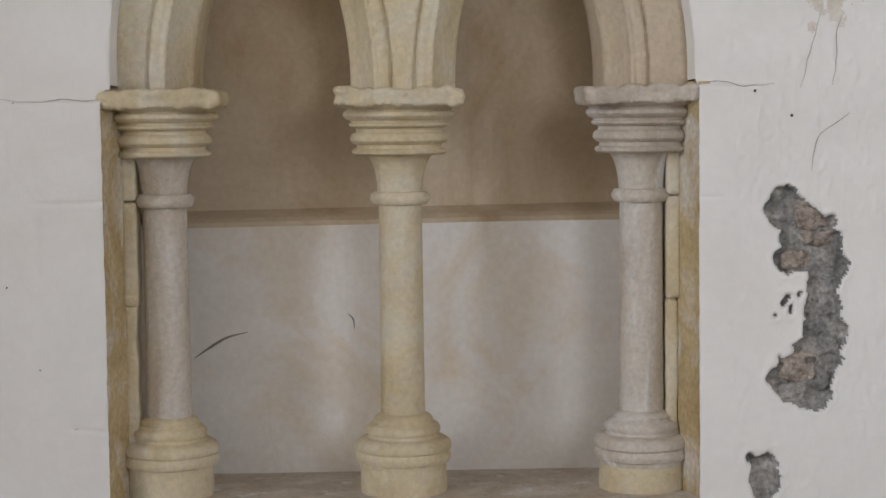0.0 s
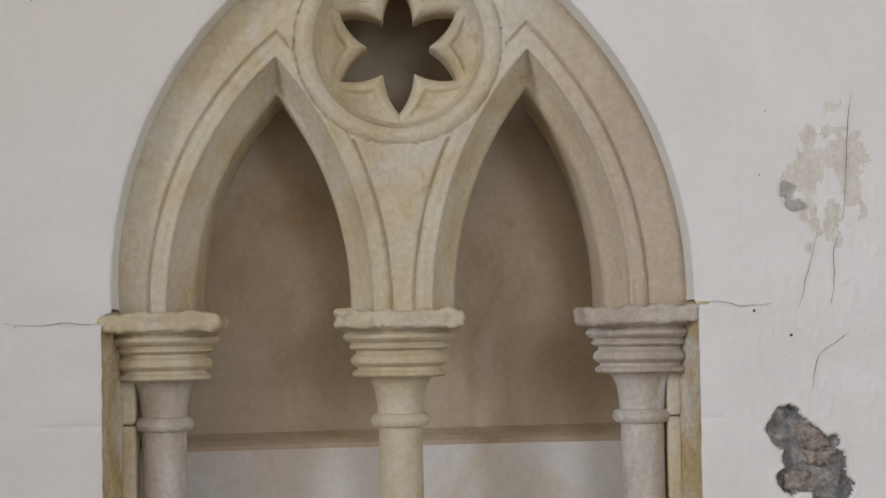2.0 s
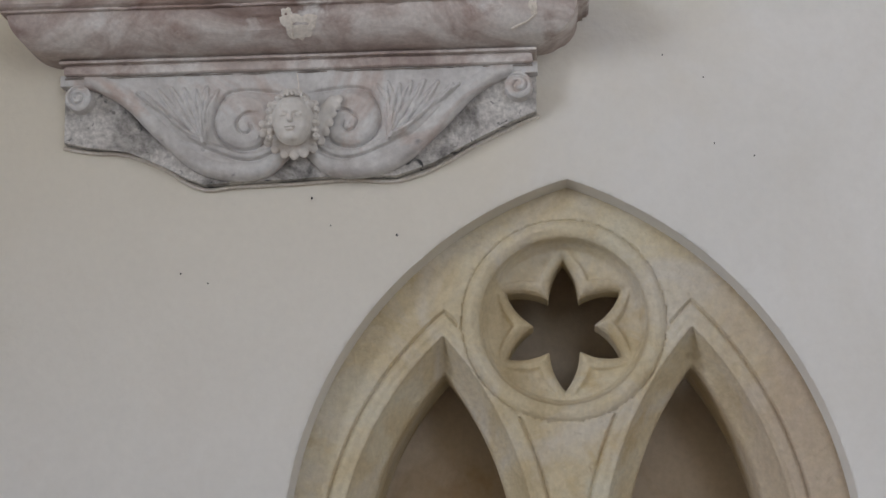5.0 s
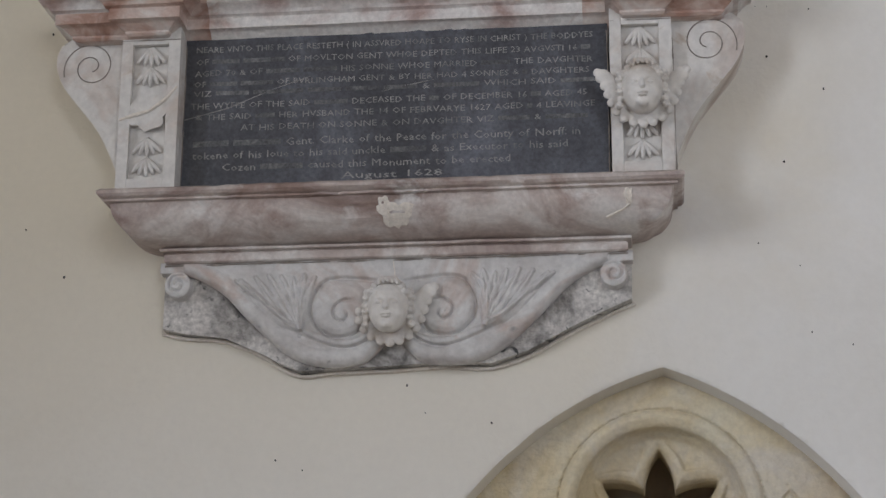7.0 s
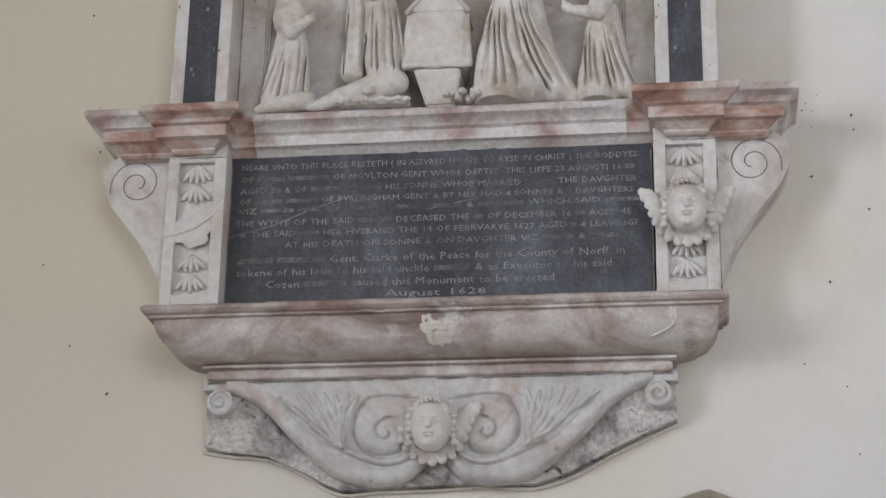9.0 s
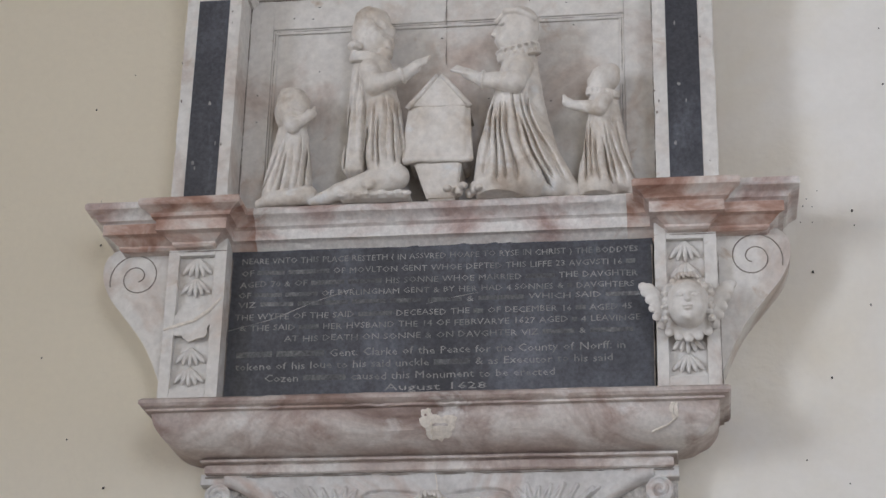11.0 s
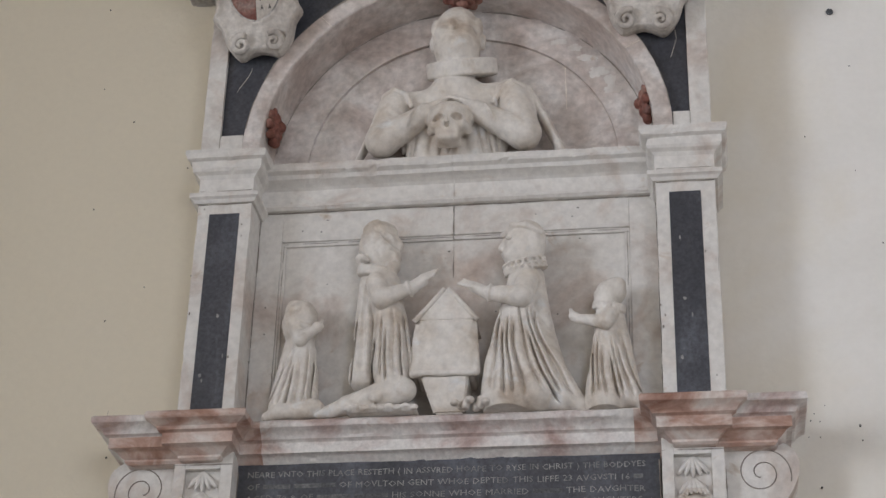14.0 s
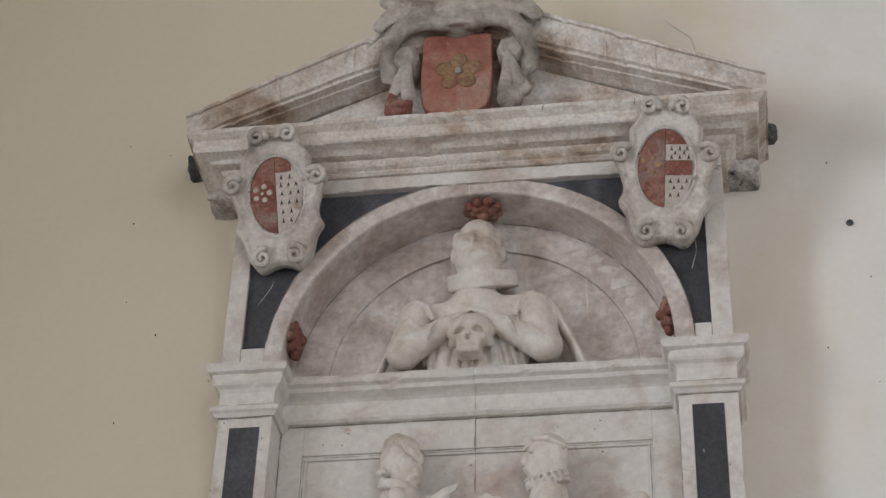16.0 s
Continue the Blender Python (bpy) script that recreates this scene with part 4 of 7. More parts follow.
# the hood's reveal: the thickness of the wall round the arches
edge = hood_line(60)
verts, faces = [], []
for x, z in edge:
    n = Vector((x - APEX[0], z - SPRING + 0.2)).normalized() * 0.03
    verts += [(x, 0.003, z), (x - n.x * 0.25, 0.075, z - n.y * 0.25), (x + n.x, 0.075, z + n.y), (x + n.x, 0.003 + 0.006, z + n.y)]
for i in range(len(edge) - 1):
    for j in range(4):
        faces.append((i * 4 + j, i * 4 + (j + 1) % 4, (i + 1) * 4 + (j + 1) % 4, (i + 1) * 4 + j))
put("hood_reveal", mesh_of("hood_reveal", verts, faces), LIMEWASH, niche)
# ---- the wall monument ----
MX = -0.475
mon = thing("wall_monument", (MX, 0.0, 2.31), "veined alabaster wall monument with black tablet", "monument")


def at_mx(pts):
    return [(MX + x, z) for x, z in pts]


# apron: a flat plate of rough outline, a raised field within two scrolls
plate = [(-0.441, 2.520), (-0.442, 2.402), (-0.40, 2.392), (-0.32, 2.384), (-0.244, 2.350), (-0.215, 2.330), (-0.176, 2.314), (-0.12, 2.318), (-0.009, 2.321), (0.09, 2.326),
         (0.18, 2.322), (0.25, 2.345), (0.316, 2.381), (0.38, 2.412), (0.441, 2.438), (0.442, 2.520)]
plate = [(x, z + 0.005 if z < 2.5 else z) for x, z in plate]
lip = smooth_line([(MX + x * 1.012, 0, z - 0.004) for x, z in plate[1:-1]], 3)
bm = bmesh.new()
tube(bm, [(p.x, -0.004, p.z + 0.0015 * noise.noise(p * 30)) for p in lip], 0.0038, 6)
apron = prism("apron", at_mx(plate), 0.02, -0.028, DIRTY, mon, "sooty alabaster apron with rough edge", 0.003)
part("mortar_edge", bm, MORTAR, apron, "pale mortar along the edge", True)
curve_l = smooth_line([(-0.411, 0, 2.5085), (-0.389, 0, 2.506), (-0.353, 0, 2.4885), (-0.319, 0, 2.464), (-0.285, 0, 2.427), (-0.251, 0, 2.394), (-0.207, 0, 2.354), (-0.164, 0, 2.332),
                       (-0.111, 0, 2.3235), (-0.059, 0, 2.3295), (-0.033, 0, 2.348), (-0.012, 0, 2.371)], 6)


def line_distance(X, Z, pts):
    """Distance to a line in x, z and how far along it the nearest place lies (0 to 1)."""
    best, at = np.full_like(X, 9.0), np.zeros_like(X)
    for i, (p, q) in enumerate(zip(pts, pts[1:])):
        (ax, az), (bx, bz) = p, q
        dx, dz = bx - ax, bz - az
        t = np.clip(((X - ax) * dx + (Z - az) * dz) / (dx * dx + dz * dz + 1e-12), 0, 1)
        d = np.hypot(X - ax - t * dx, Z - az - t * dz)
        at = np.where(d < best, (i + t) / (len(pts) - 1), at)
        best = np.minimum(best, d)
    return best, at


def build_apron_field():
    """Low relief between two scrolls: rolled edge, C-scrolls and fans of leaves."""
    h = 0.002
    xa, za, ya = np.arange(-0.445, 0.4451, h), np.arange(2.314, 2.5301, h), np.arange(-0.072, -0.018, h)
    X, Z = np.meshgrid(xa, za, indexing="ij")
    A = -np.abs(X)
    cl = [(p.x, p.z) for p in curve_l]
    de, _ = line_distance(A, Z, cl)
    inside = (Z > np.interp(A, [c[0] for c in cl], [c[1] for c in cl])) & (A > -0.411) | (Z > 2.5085)
    dv = np.hypot(A + 0.4095, Z - 2.4850) - 0.0255
    edge = np.minimum(np.where(inside, -de, de), dv)
    front = -0.050 + 0.012 * np.exp(-np.clip(-edge, 0, 1) / 0.006)
    roll = np.clip(1 - ((de - 0.016) / 0.014) ** 2, 0, 1) * inside * (A > -0.40)
    front -= 0.0035 * np.sqrt(roll)
    front = np.where(dv < 0, -0.062 + 0.006 * np.exp(dv / 0.006), front)

    def groove(pts, width, depth):
        nonlocal front
        d, t = line_distance(A, Z, pts)
        front += depth * np.exp(-(d / width) ** 2) * np.clip(np.sin(math.pi * np.clip(t, 0.03, 0.97)) * 4, 0, 1)

    def rib(pts, width, height):
        nonlocal front
        d, t = line_distance(A, Z, pts)
        w = width * (0.25 + 0.75 * np.sin(math.pi * np.clip(t, 0.02, 0.98)) ** 0.8)
        front -= height * np.sqrt(np.clip(1 - (d / w) ** 2, 0, 1))

    def soft(pts, n=6):
        return [(p.x, p.z) for p in smooth_line([(x, 0, z) for x, z in pts], n)]

    volute = [(p[0], p[2]) for p in spiral(-0.4095, 2.4850, 0, 0.022, 0.003, 1.5, 20, 40, 1)]
    groove(volute, 0.0026, 0.008)
    # the great C-scroll: a raised roundel, ringed, its end curled up
    big = soft([(-0.020, 2.482), (-0.063, 2.489), (-0.105, 2.4915), (-0.135, 2.482), (-0.154, 2.441), (-0.146, 2.404), (-0.113, 2.379), (-0.071, 2.384), (-0.050, 2.412)])
    ring = np.hypot((A + 0.098) / 1.05, Z - 2.434)
    front -= 0.007 * np.clip((0.055 - ring) / 0.012, 0, 1)
    groove(big, 0.0030, 0.009)
    groove(soft([(-0.072, 2.448), (-0.094, 2.4475), (-0.111, 2.432), (-0.108, 2.415), (-0.094, 2.408), (-0.085, 2.416), (-0.088, 2.426)]), 0.0024, 0.008)
    stem = soft([(-0.300, 2.492), (-0.254, 2.456), (-0.210, 2.415), (-0.166, 2.388), (-0.102, 2.366), (-0.060, 2.372), (-0.030, 2.392)])
    rib(stem, 0.008, 0.006)
    groove([(x + 0.003, z - 0.008) for x, z in stem], 0.0026, 0.005)
    for tip, bend in (((-0.288, 2.491), 0.022), ((-0.261, 2.497), 0.018), ((-0.236, 2.500), 0.012), ((-0.212, 2.498), 0.006), ((-0.190, 2.494), -0.002), ((-0.168, 2.499), -0.010), ((-0.148, 2.494), -0.016)):
        x1, z1 = -0.172, 2.392
        mid = ((tip[0] + x1) / 2 + bend * 0.4, (tip[1] + z1) / 2 - bend * 0.9)
        pts = soft([(x1, z1), mid, tip])
        rib(pts, 0.0110, 0.0055)
        groove(pts, 0.0016, 0.004)
    front += 0.0009 * fbm(X, Z, 30, 3, 15)
    Y = ya[None, :, None]
    F = np.maximum(front[:, None, :] - Y, Y + 0.022)
    F = np.maximum(F, edge[:, None, :])
    F = np.pad(F.astype(np.float32), 1, constant_values=1.0)
    v, f = surface(F, (xa[0] - h + MX, ya[0] - h, za[0] - h), h)
    return quick_mesh("raised_field", v, f)


raised = put("raised_field", build_apron_field(), APRON_STONE, apron, "pale alabaster relief of scrolls and leaves")


def cherub(cx, cy, cz, r, wings, parent, label):
    """A carved head with curls, on a scalloped collar that rises into short wings; one mesh."""
    c = Clay((cx - r * 1.95, cy - r * 1.3, cz - r * 1.55), (cx + r * 1.95, cy + r * 0.95, cz + r * 1.55), 0.0017)
    back = cy + r * 0.42
    c.ball((cx, back, cz - r * 0.05), (r * 1.15, r * 0.16, r * 1.12), 0.003)
    for s in (-1, 1):
        edge = [(0.0, -1.16), (0.36, -1.10), (0.70, -0.92), (0.97, -0.64), (1.15, -0.30)]
        if s in wings:
            edge += [(1.28, 0.04), (1.40, 0.38), (1.56, 0.68), (1.64, 0.92)]
            c.limb((cx + s * r * 0.75, back, cz - r * 0.1), (cx + s * r * 1.42, back - r * 0.08, cz + r * 0.80), r * 0.42, r * 0.24, 0.004, 0.35)
        else:
            edge += [(1.16, 0.05)]
        for ex, ez in edge:
            c.limb((cx + s * r * ex * 0.8, back, cz + r * ez * 0.8), (cx + s * r * ex, back - r * 0.06, cz + r * ez), r * 0.10, r * 0.17, 0.0015, 0.6)
    c.ball((cx, cy, cz + r * 0.08), (r * 0.76, r * 0.84, r * 0.94), 0.003)
    c.ball((cx, cy - r * 0.34, cz - r * 0.42), (r * 0.58, r * 0.46, r * 0.52), r * 0.16)
    for s in (-1, 1):
        c.ball((cx + s * r * 0.34, cy - r * 0.52, cz - r * 0.30), r * 0.27, r * 0.12)
        c.ball((cx + s * r * 0.29, cy - r * 0.90, cz + r * 0.10), (r * 0.24, r * 0.24, r * 0.14), r * 0.05, cut=True)
        c.ball((cx + s * r * 0.29, cy - r * 0.70, cz + r * 0.09), (r * 0.13, r * 0.10, r * 0.07), r * 0.03)
        for k in range(6):
            z = 0.66 - 0.25 * k
            c.ball((cx + s * r * (0.80 + 0.05 * (k % 2)), cy - r * (0.02 + 0.06 * (k % 2)), cz + r * z), (r * 0.15, r * 0.20, r * 0.13), 0.0015)
            c.ball((cx + s * r * 0.84, cy - r * 0.24, cz + r * (z + 0.03)), r * 0.05, 0.001, cut=True)
    c.limb((cx, cy - r * 0.80, cz + r * 0.18), (cx, cy - r * 0.90, cz - r * 0.12), r * 0.06, r * 0.11, r * 0.04)
    c.ball((cx, cy - r * 0.85, cz - r * 0.37), (r * 0.20, r * 0.09, r * 0.05), r * 0.02)
    c.ball((cx, cy - r * 0.83, cz - r * 0.47), (r * 0.16, r * 0.09, r * 0.05), r * 0.02)
    c.limb((cx - r * 0.2, cy - r * 0.90, cz - r * 0.41), (cx + r * 0.2, cy - r * 0.90, cz - r * 0.41), r * 0.012, r * 0.012, r * 0.015, cut=True)
    c.ball((cx, cy - r * 0.68, cz - r * 0.72), (r * 0.20, r * 0.16, r * 0.14), r * 0.1)
    for k in range(8):
        a = radians(32 + 116 * k / 7)
        c.ball((cx + r * 0.74 * math.cos(a), cy - r * 0.22, cz + r * 0.08 + r * 0.95 * math.sin(a)), (r * 0.17, r * 0.28, r * 0.16), 0.0010)
        c.ball((cx + r * 0.76 * math.cos(a + 0.14), cy - r * 0.42, cz + r * 0.08 + r * 0.95 * math.sin(a + 0.14)), r * 0.06, 0.001, cut=True)
    for k in range(5):
        c.limb((cx + r * 0.14 * (k - 2), cy - r * 0.35, cz + r * 1.08), (cx + r * 0.17 * (k - 2) + r * 0.05, cy - r * 0.62, cz + r * (0.90 - 0.04 * abs(k - 2))), r * 0.09, r * 0.06, 0.0015)
    return put("cherub_head", c.mesh("cherub_head"), CLEAN_STATUE, parent, label)


cherub(MX - 0.003, -0.082, 2.420, 0.050, (1,), apron, "small carved cherub head on a scalloped collar")

# the great base moulding
OVOLO = [(-0.001 + 0.081 * math.sin(a), 2.556 + 0.060 * (1 - math.cos(a))) for a in np.linspace(0.05, math.pi / 2, 11)]
base_prof = [(-0.03, 2.5265), (-0.007, 2.5265), (-0.004, 2.529), (-0.004, 2.542), (-0.009, 2.5445), (-0.009, 2.546), (0.003, 2.5475), (0.004, 2.552), (-0.003, 2.555)] + OVOLO + \
            [(0.082, 2.620), (0.090, 2.622), (0.090, 2.626), (0.098, 2.629), (0.102, 2.634), (0.102, 2.640), (0.096, 2.645), (-0.03, 2.645)]
bm = bmesh.new()
sweep(bm, [(MX - 0.440, 0.01), (MX - 0.440, -0.066), (MX + 0.440, -0.066), (MX + 0.440, 0.01)], base_prof)
base = part("base_moulding", bm, ROSE, mon, "rounded rose-veined alabaster base moulding")
base.data.shade_smooth(), base.data.set_sharp_from_angle(angle=radians(28))


def blot(cx, cz, y, w, h, seed, n=26):
    """A ragged flat patch of filler."""
    bm = bmesh.new()
    ring = []
    for i in range(n):
        a = 2 * math.pi * i / n
        k = 1 + 0.45 * noise.noise(Vector((math.cos(a) * 1.6 + seed, math.sin(a) * 1.6, seed * 0.7))) + 0.25 * noise.noise(Vector((math.cos(a) * 4 + seed, math.sin(a) * 4, seed)))
        ring.append((cx + w * k * math.cos(a), cz + h * k * math.sin(a)))
    vs = [bm.verts.new((x, y(x, z) if callable(y) else y, z)) for x, z in ring]
    ws = [bm.verts.new((x, (y(x, z) if callable(y) else y) + 0.004, z)) for x, z in ring]
    bm.faces.new(vs)
    for i in range(n):
        bm.faces.new((vs[i], vs[(i + 1) % n], ws[(i + 1) % n], ws[i]))
    return bm


def ovolo_y(x, z):
    o = np.interp(z, [p[1] for p in OVOLO], [p[0] for p in OVOLO])
    return -0.066 - float(o) - 0.0012


part("filler", blot(MX + 0.014, 2.588, ovolo_y, 0.030, 0.020, 3.1), MORTAR, base, "pale mortar repair")
part("filler", blot(MX - 0.006, 2.603, ovolo_y, 0.011, 0.012, 5.4), MORTAR, base, "pale mortar repair")
part("filler", blot(MX + 0.440, 2.605, ovolo_y, 0.008, 0.016, 7.7), MORTAR, base, "pale mortar repair")
for pts in ([(0.440, 2.618), (0.437, 2.600), (0.443, 2.592), (0.430, 2.582), (0.400, 2.572)], [(-0.004, 2.612), (0.002, 2.590), (0.0, 2.570)]):
    bm = bmesh.new()
    tube(bm, [(MX + x, ovolo_y(x, z), z) for x, z in pts], 0.0022, 5)
    part("crack_filling", bm, MORTAR, base)

# the tablet and its inscription
tablet = slab("inscription_tablet", MX - 0.420, MX + 0.408, 0.0, -0.060, 2.640, 2.995, BLACK, mon, "polished black stone tablet with pale cut lettering", 0.002)


def word_mesh(text):
    cu = bpy.data.curves.new("word", "FONT")
    cu.body, cu.size, cu.resolution_u = text, 1.0, 1
    ob = bpy.data.objects.new("word", cu)
    me = bpy.data.meshes.new_from_object(ob)
    bpy.data.objects.remove(ob)
    return me


def letter_line(text, xa, xb, z, size):
    """One line of cut lettering, word by word; a bar stands for a word that is not spelt out."""
    words, x = [], 0.0
    for tok in text.split(" "):
        if tok.startswith("="):
            w = 0.46 * len(tok)
            me = mesh_of("inscription_bar", [(0, 0.06, 0), (w, 0.06, 0), (w, 0.58, 0), (0, 0.58, 0)], [(0, 1, 2, 3)])
        else:
            me = word_mesh(tok)
            w = max(v.co.x for v in me.vertices)
        words.append((me, x))
        x += w + 0.36
    k = (xb - xa) / (x - 0.36)
    for me, at in words:
        for v in me.vertices:
            u = v.co.x + at
            v.co = (xa + u * k, -0.0612, z + v.co.y * size + 0.0007 * math.sin(u * 1.7 + z * 300))
        put("inscription_bar" if me.name.startswith("inscription_bar") else "inscription_word", me, WORN_LETTER if me.name.startswith("inscription_bar") else LETTER, tablet)


for text, xa, xb, z, size in (
        ("NEARE VNTO THIS PLACE RESTETH ( IN ASSVRED HOAPE TO RYSE IN CHRIST ) THE BODDYES", -0.867, -0.095, 2.952, 0.0172),
        ("OF ====== ========= OF MOVLTON GENT WHOE DEPTED THIS LIFFE 23 AVGVSTI 16 ==", -0.866, -0.100, 2.927, 0.0172),
        ("AGED 70 & OF ======= ======= HIS SONNE WHOE MARRIED ====== THE DAVGHTER", -0.867, -0.096, 2.903, 0.0172),
        ("OF ====== ======= OF BVRLINGHAM GENT & BY HER HAD 4 SONNES & = DAVGHTERS", -0.869, -0.103, 2.881, 0.0165),
        ("VIZ ====== ========= ====== ====== ====== & ======== WHICH SAID ======", -0.868, -0.092, 2.861, 0.0165),
        ("THE WYFFE OF THE SAID ======= DECEASED THE == OF DECEMBER 16 == AGED 45", -0.873, -0.108, 2.835, 0.0172),
        ("& THE SAID ==== HER HVSBAND THE 14 OF FEBRVARYE 1627 AGED = 4 LEAVINGE", -0.862, -0.093, 2.812, 0.0172),
        ("AT HIS DEATH ON SONNE & ON DAVGHTER VIZ ====== & ========", -0.773, -0.107, 2.788, 0.0172),
        ("====== ======== Gent. Clarke of the Peace for the County of Norff: in", -0.865, -0.122, 2.756, 0.022),
        ("tokene of his loue to his said unckle ====== & as Executor to his said", -0.866, -0.146, 2.732, 0.021),
        ("Cozen ======= caused this Monument to be erected", -0.808, -0.254, 2.707, 0.021),
        ("August 1628", -0.575, -0.382, 2.684, 0.019)):
    letter_line(text, xa, xb, z, size)
bm = bmesh.new()
tube(bm, [(-0.892, -0.0605, 2.812), (-0.80, -0.0605, 2.835), (-0.72, -0.0605, 2.868), (-0.64, -0.0605, 2.895)], [0.0006, 0.0011, 0.0009, 0.0005], 5)
part("scratch", bm, LETTER, tablet)
bm = bmesh.new()
tube(bm, [(-0.50, -0.0605, 2.858), (-0.44, -0.0605, 2.871), (-0.40, -0.0605, 2.878)], [0.0004, 0.0009, 0.0004], 5)
part("scratch", bm, LETTER, tablet)


def husk(bm, cx, y, z0, z1, s=1.0):
    """A hanging bell of leaves."""
    h = z0 - z1
    for k in (-2, -1, 0, 1, 2):
        tube(bm, smooth_line([(cx, y, z0), (cx + k * 0.007 * s, y - 0.004, z0 - h * 0.45), (cx + k * 0.0125 * s, y - 0.001, z1 + abs(k) * h * 0.10)], 4),
             [0.003, 0.0035, 0.0045, 0.005, 0.0055, 0.005, 0.0045, 0.004, 0.0015], 6, 0.8)


# lower pilasters with sunk panels, and the scrolled brackets beside them
for s in (-1, 1):
    xa, xb = sorted((MX + s * 0.412, MX + s * 0.528))
    pil = slab("pilaster", xa, xb, 0.0, -0.088, 2.642, 2.992, ALABASTER, mon, "pale alabaster pilaster with carved hanging leaves", 0.002, 0.0012)
    pa, pb, za, zb, f = xa + 0.022, xb - 0.024, 2.684, 2.957, -0.102
    bm = bmesh.new()
    box(bm, xa, pa, f, -0.089, 2.642, 2.992, 0.0015), box(bm, pb, xb, f, -0.089, 2.642, 2.992, 0.0015)
    box(bm, pa, pb, f, -0.089, 2.642, za, 0.0015), box(bm, pa, pb, f, -0.089, zb, 2.992, 0.0015)
    part("panel_frame", bm, ALABASTER, pil)
    cxp = (pa + pb) / 2
    for za2, zb2 in ((2.955, 2.912), (2.912, 2.872), (2.768, 2.730), (2.728, 2.690)):
        bm = bmesh.new()
        husk(bm, cxp, -0.091, za2, zb2, 1.15)
        part("leaf_drop", bm, ALABASTER, pil, smooth=True)
    if s < 0:
        part("broken_disc", blot(cxp + 0.001, 2.820, -0.101, 0.036, 0.034, 2.2), ALABASTER, pil, "broken stump where a head is lost")
        bm = bmesh.new()
        tube(bm, [(xa + 0.002, -0.1025, 2.803), (xa + 0.03, -0.103, 2.812), (xa + 0.06, -0.103, 2.820), (xa + 0.09, -0.103, 2.842), (xb - 0.004, -0.1025, 2.868)], [0.002, 0.004, 0.003, 0.004, 0.002], 6, 0.5)
        part("crack_filling", bm, MORTAR, pil, "pale mortar in a crack")
    else:
        cherub(cxp + 0.002, -0.134, 2.810, 0.050, (-1, 1), pil, "carved winged cherub head on a feathered collar")
    prof = smooth_line([(0.50, 0, 2.990), (0.59, 0, 2.990), (0.640, 0, 2.985), (0.662, 0, 2.960), (0.664, 0, 2.925), (0.648, 0, 2.885), (0.615, 0, 2.842), (0.578, 0, 2.795), (0.552, 0, 2.748), (0.532, 0, 2.700), (0.520, 0, 2.660)], 5)
    pts = [(MX + s * p.x, p.z) for p in prof] + [(MX + s * 0.5, 2.660)]
    br = prism("scroll_bracket", pts if s > 0 else pts[::-1], 0.0, -0.078, ALABASTER, mon, "pale alabaster scroll bracket", 0.006)
    # a thin dark cord stands for the shade in a carved spiral groove
    bm = bmesh.new()
    tube(bm, spiral(MX + s * 0.596, 2.925, -0.0785, 0.056, 0.010, 1.75, 200 if s < 0 else -20, 56, s), [0.0012] * 56, 5)
    part("spiral_line", bm, GROOVE, br, "raised dark line for the shade of a carved spiral", True)

# main cornice, breaking forward over the pilasters
CORN = [(-0.03, 2.958), (0.006, 2.958), (0.012, 2.963), (0.012, 2.968), (0.020, 2.972), (0.028, 2.979), (0.034, 2.983), (0.046, 2.985), (0.046, 3.010), (0.050, 3.013), (0.056, 3.015), (0.060, 3.022), (0.072, 3.030),
        (0.082, 3.034), (0.084, 3.038), (0.084, 3.047), (0.080, 3.052), (-0.03, 3.052)]


def cornice_path(ends, depth_end, break_x, depth_break, depth_mid):
    half = [(-ends, 0.01), (-ends, -depth_end), (-break_x[0], -depth_end), (-break_x[0], -depth_break), (-break_x[1], -depth_break), (-break_x[1], -depth_mid)]
    return [(MX + x, y) for x, y in half] + [(MX - x, y) for x, y in half[::-1]]


def long_moulding(name, path, prof, mat, label):
    bm = bmesh.new()
    sweep(bm, path, prof)
    ob = part(name, bm, mat, mon, label)
    ob.data.shade_smooth(), ob.data.set_sharp_from_angle(angle=radians(28))
    return ob


CORN = [(o * 0.8 if o > 0 else o, 3.050 - (3.052 - z) * 0.86) for o, z in CORN]
corn = long_moulding("cornice", cornice_path(0.618, 0.098, (0.508, 0.442), 0.112, 0.048), CORN, ROSE_PALE, "red-veined alabaster cornice breaking forward over pilasters")
corn.data.materials.append(RED_MARBLE)
for f in corn.data.polygons:
    f.material_index = 1 if 0.36 < abs(f.center.x - MX) < 0.60 else 0
slab("cornice_core", MX - 0.46, MX + 0.46, 0.0, -0.06, 2.992, 3.050, ROSE_PALE, corn, bevel=0)

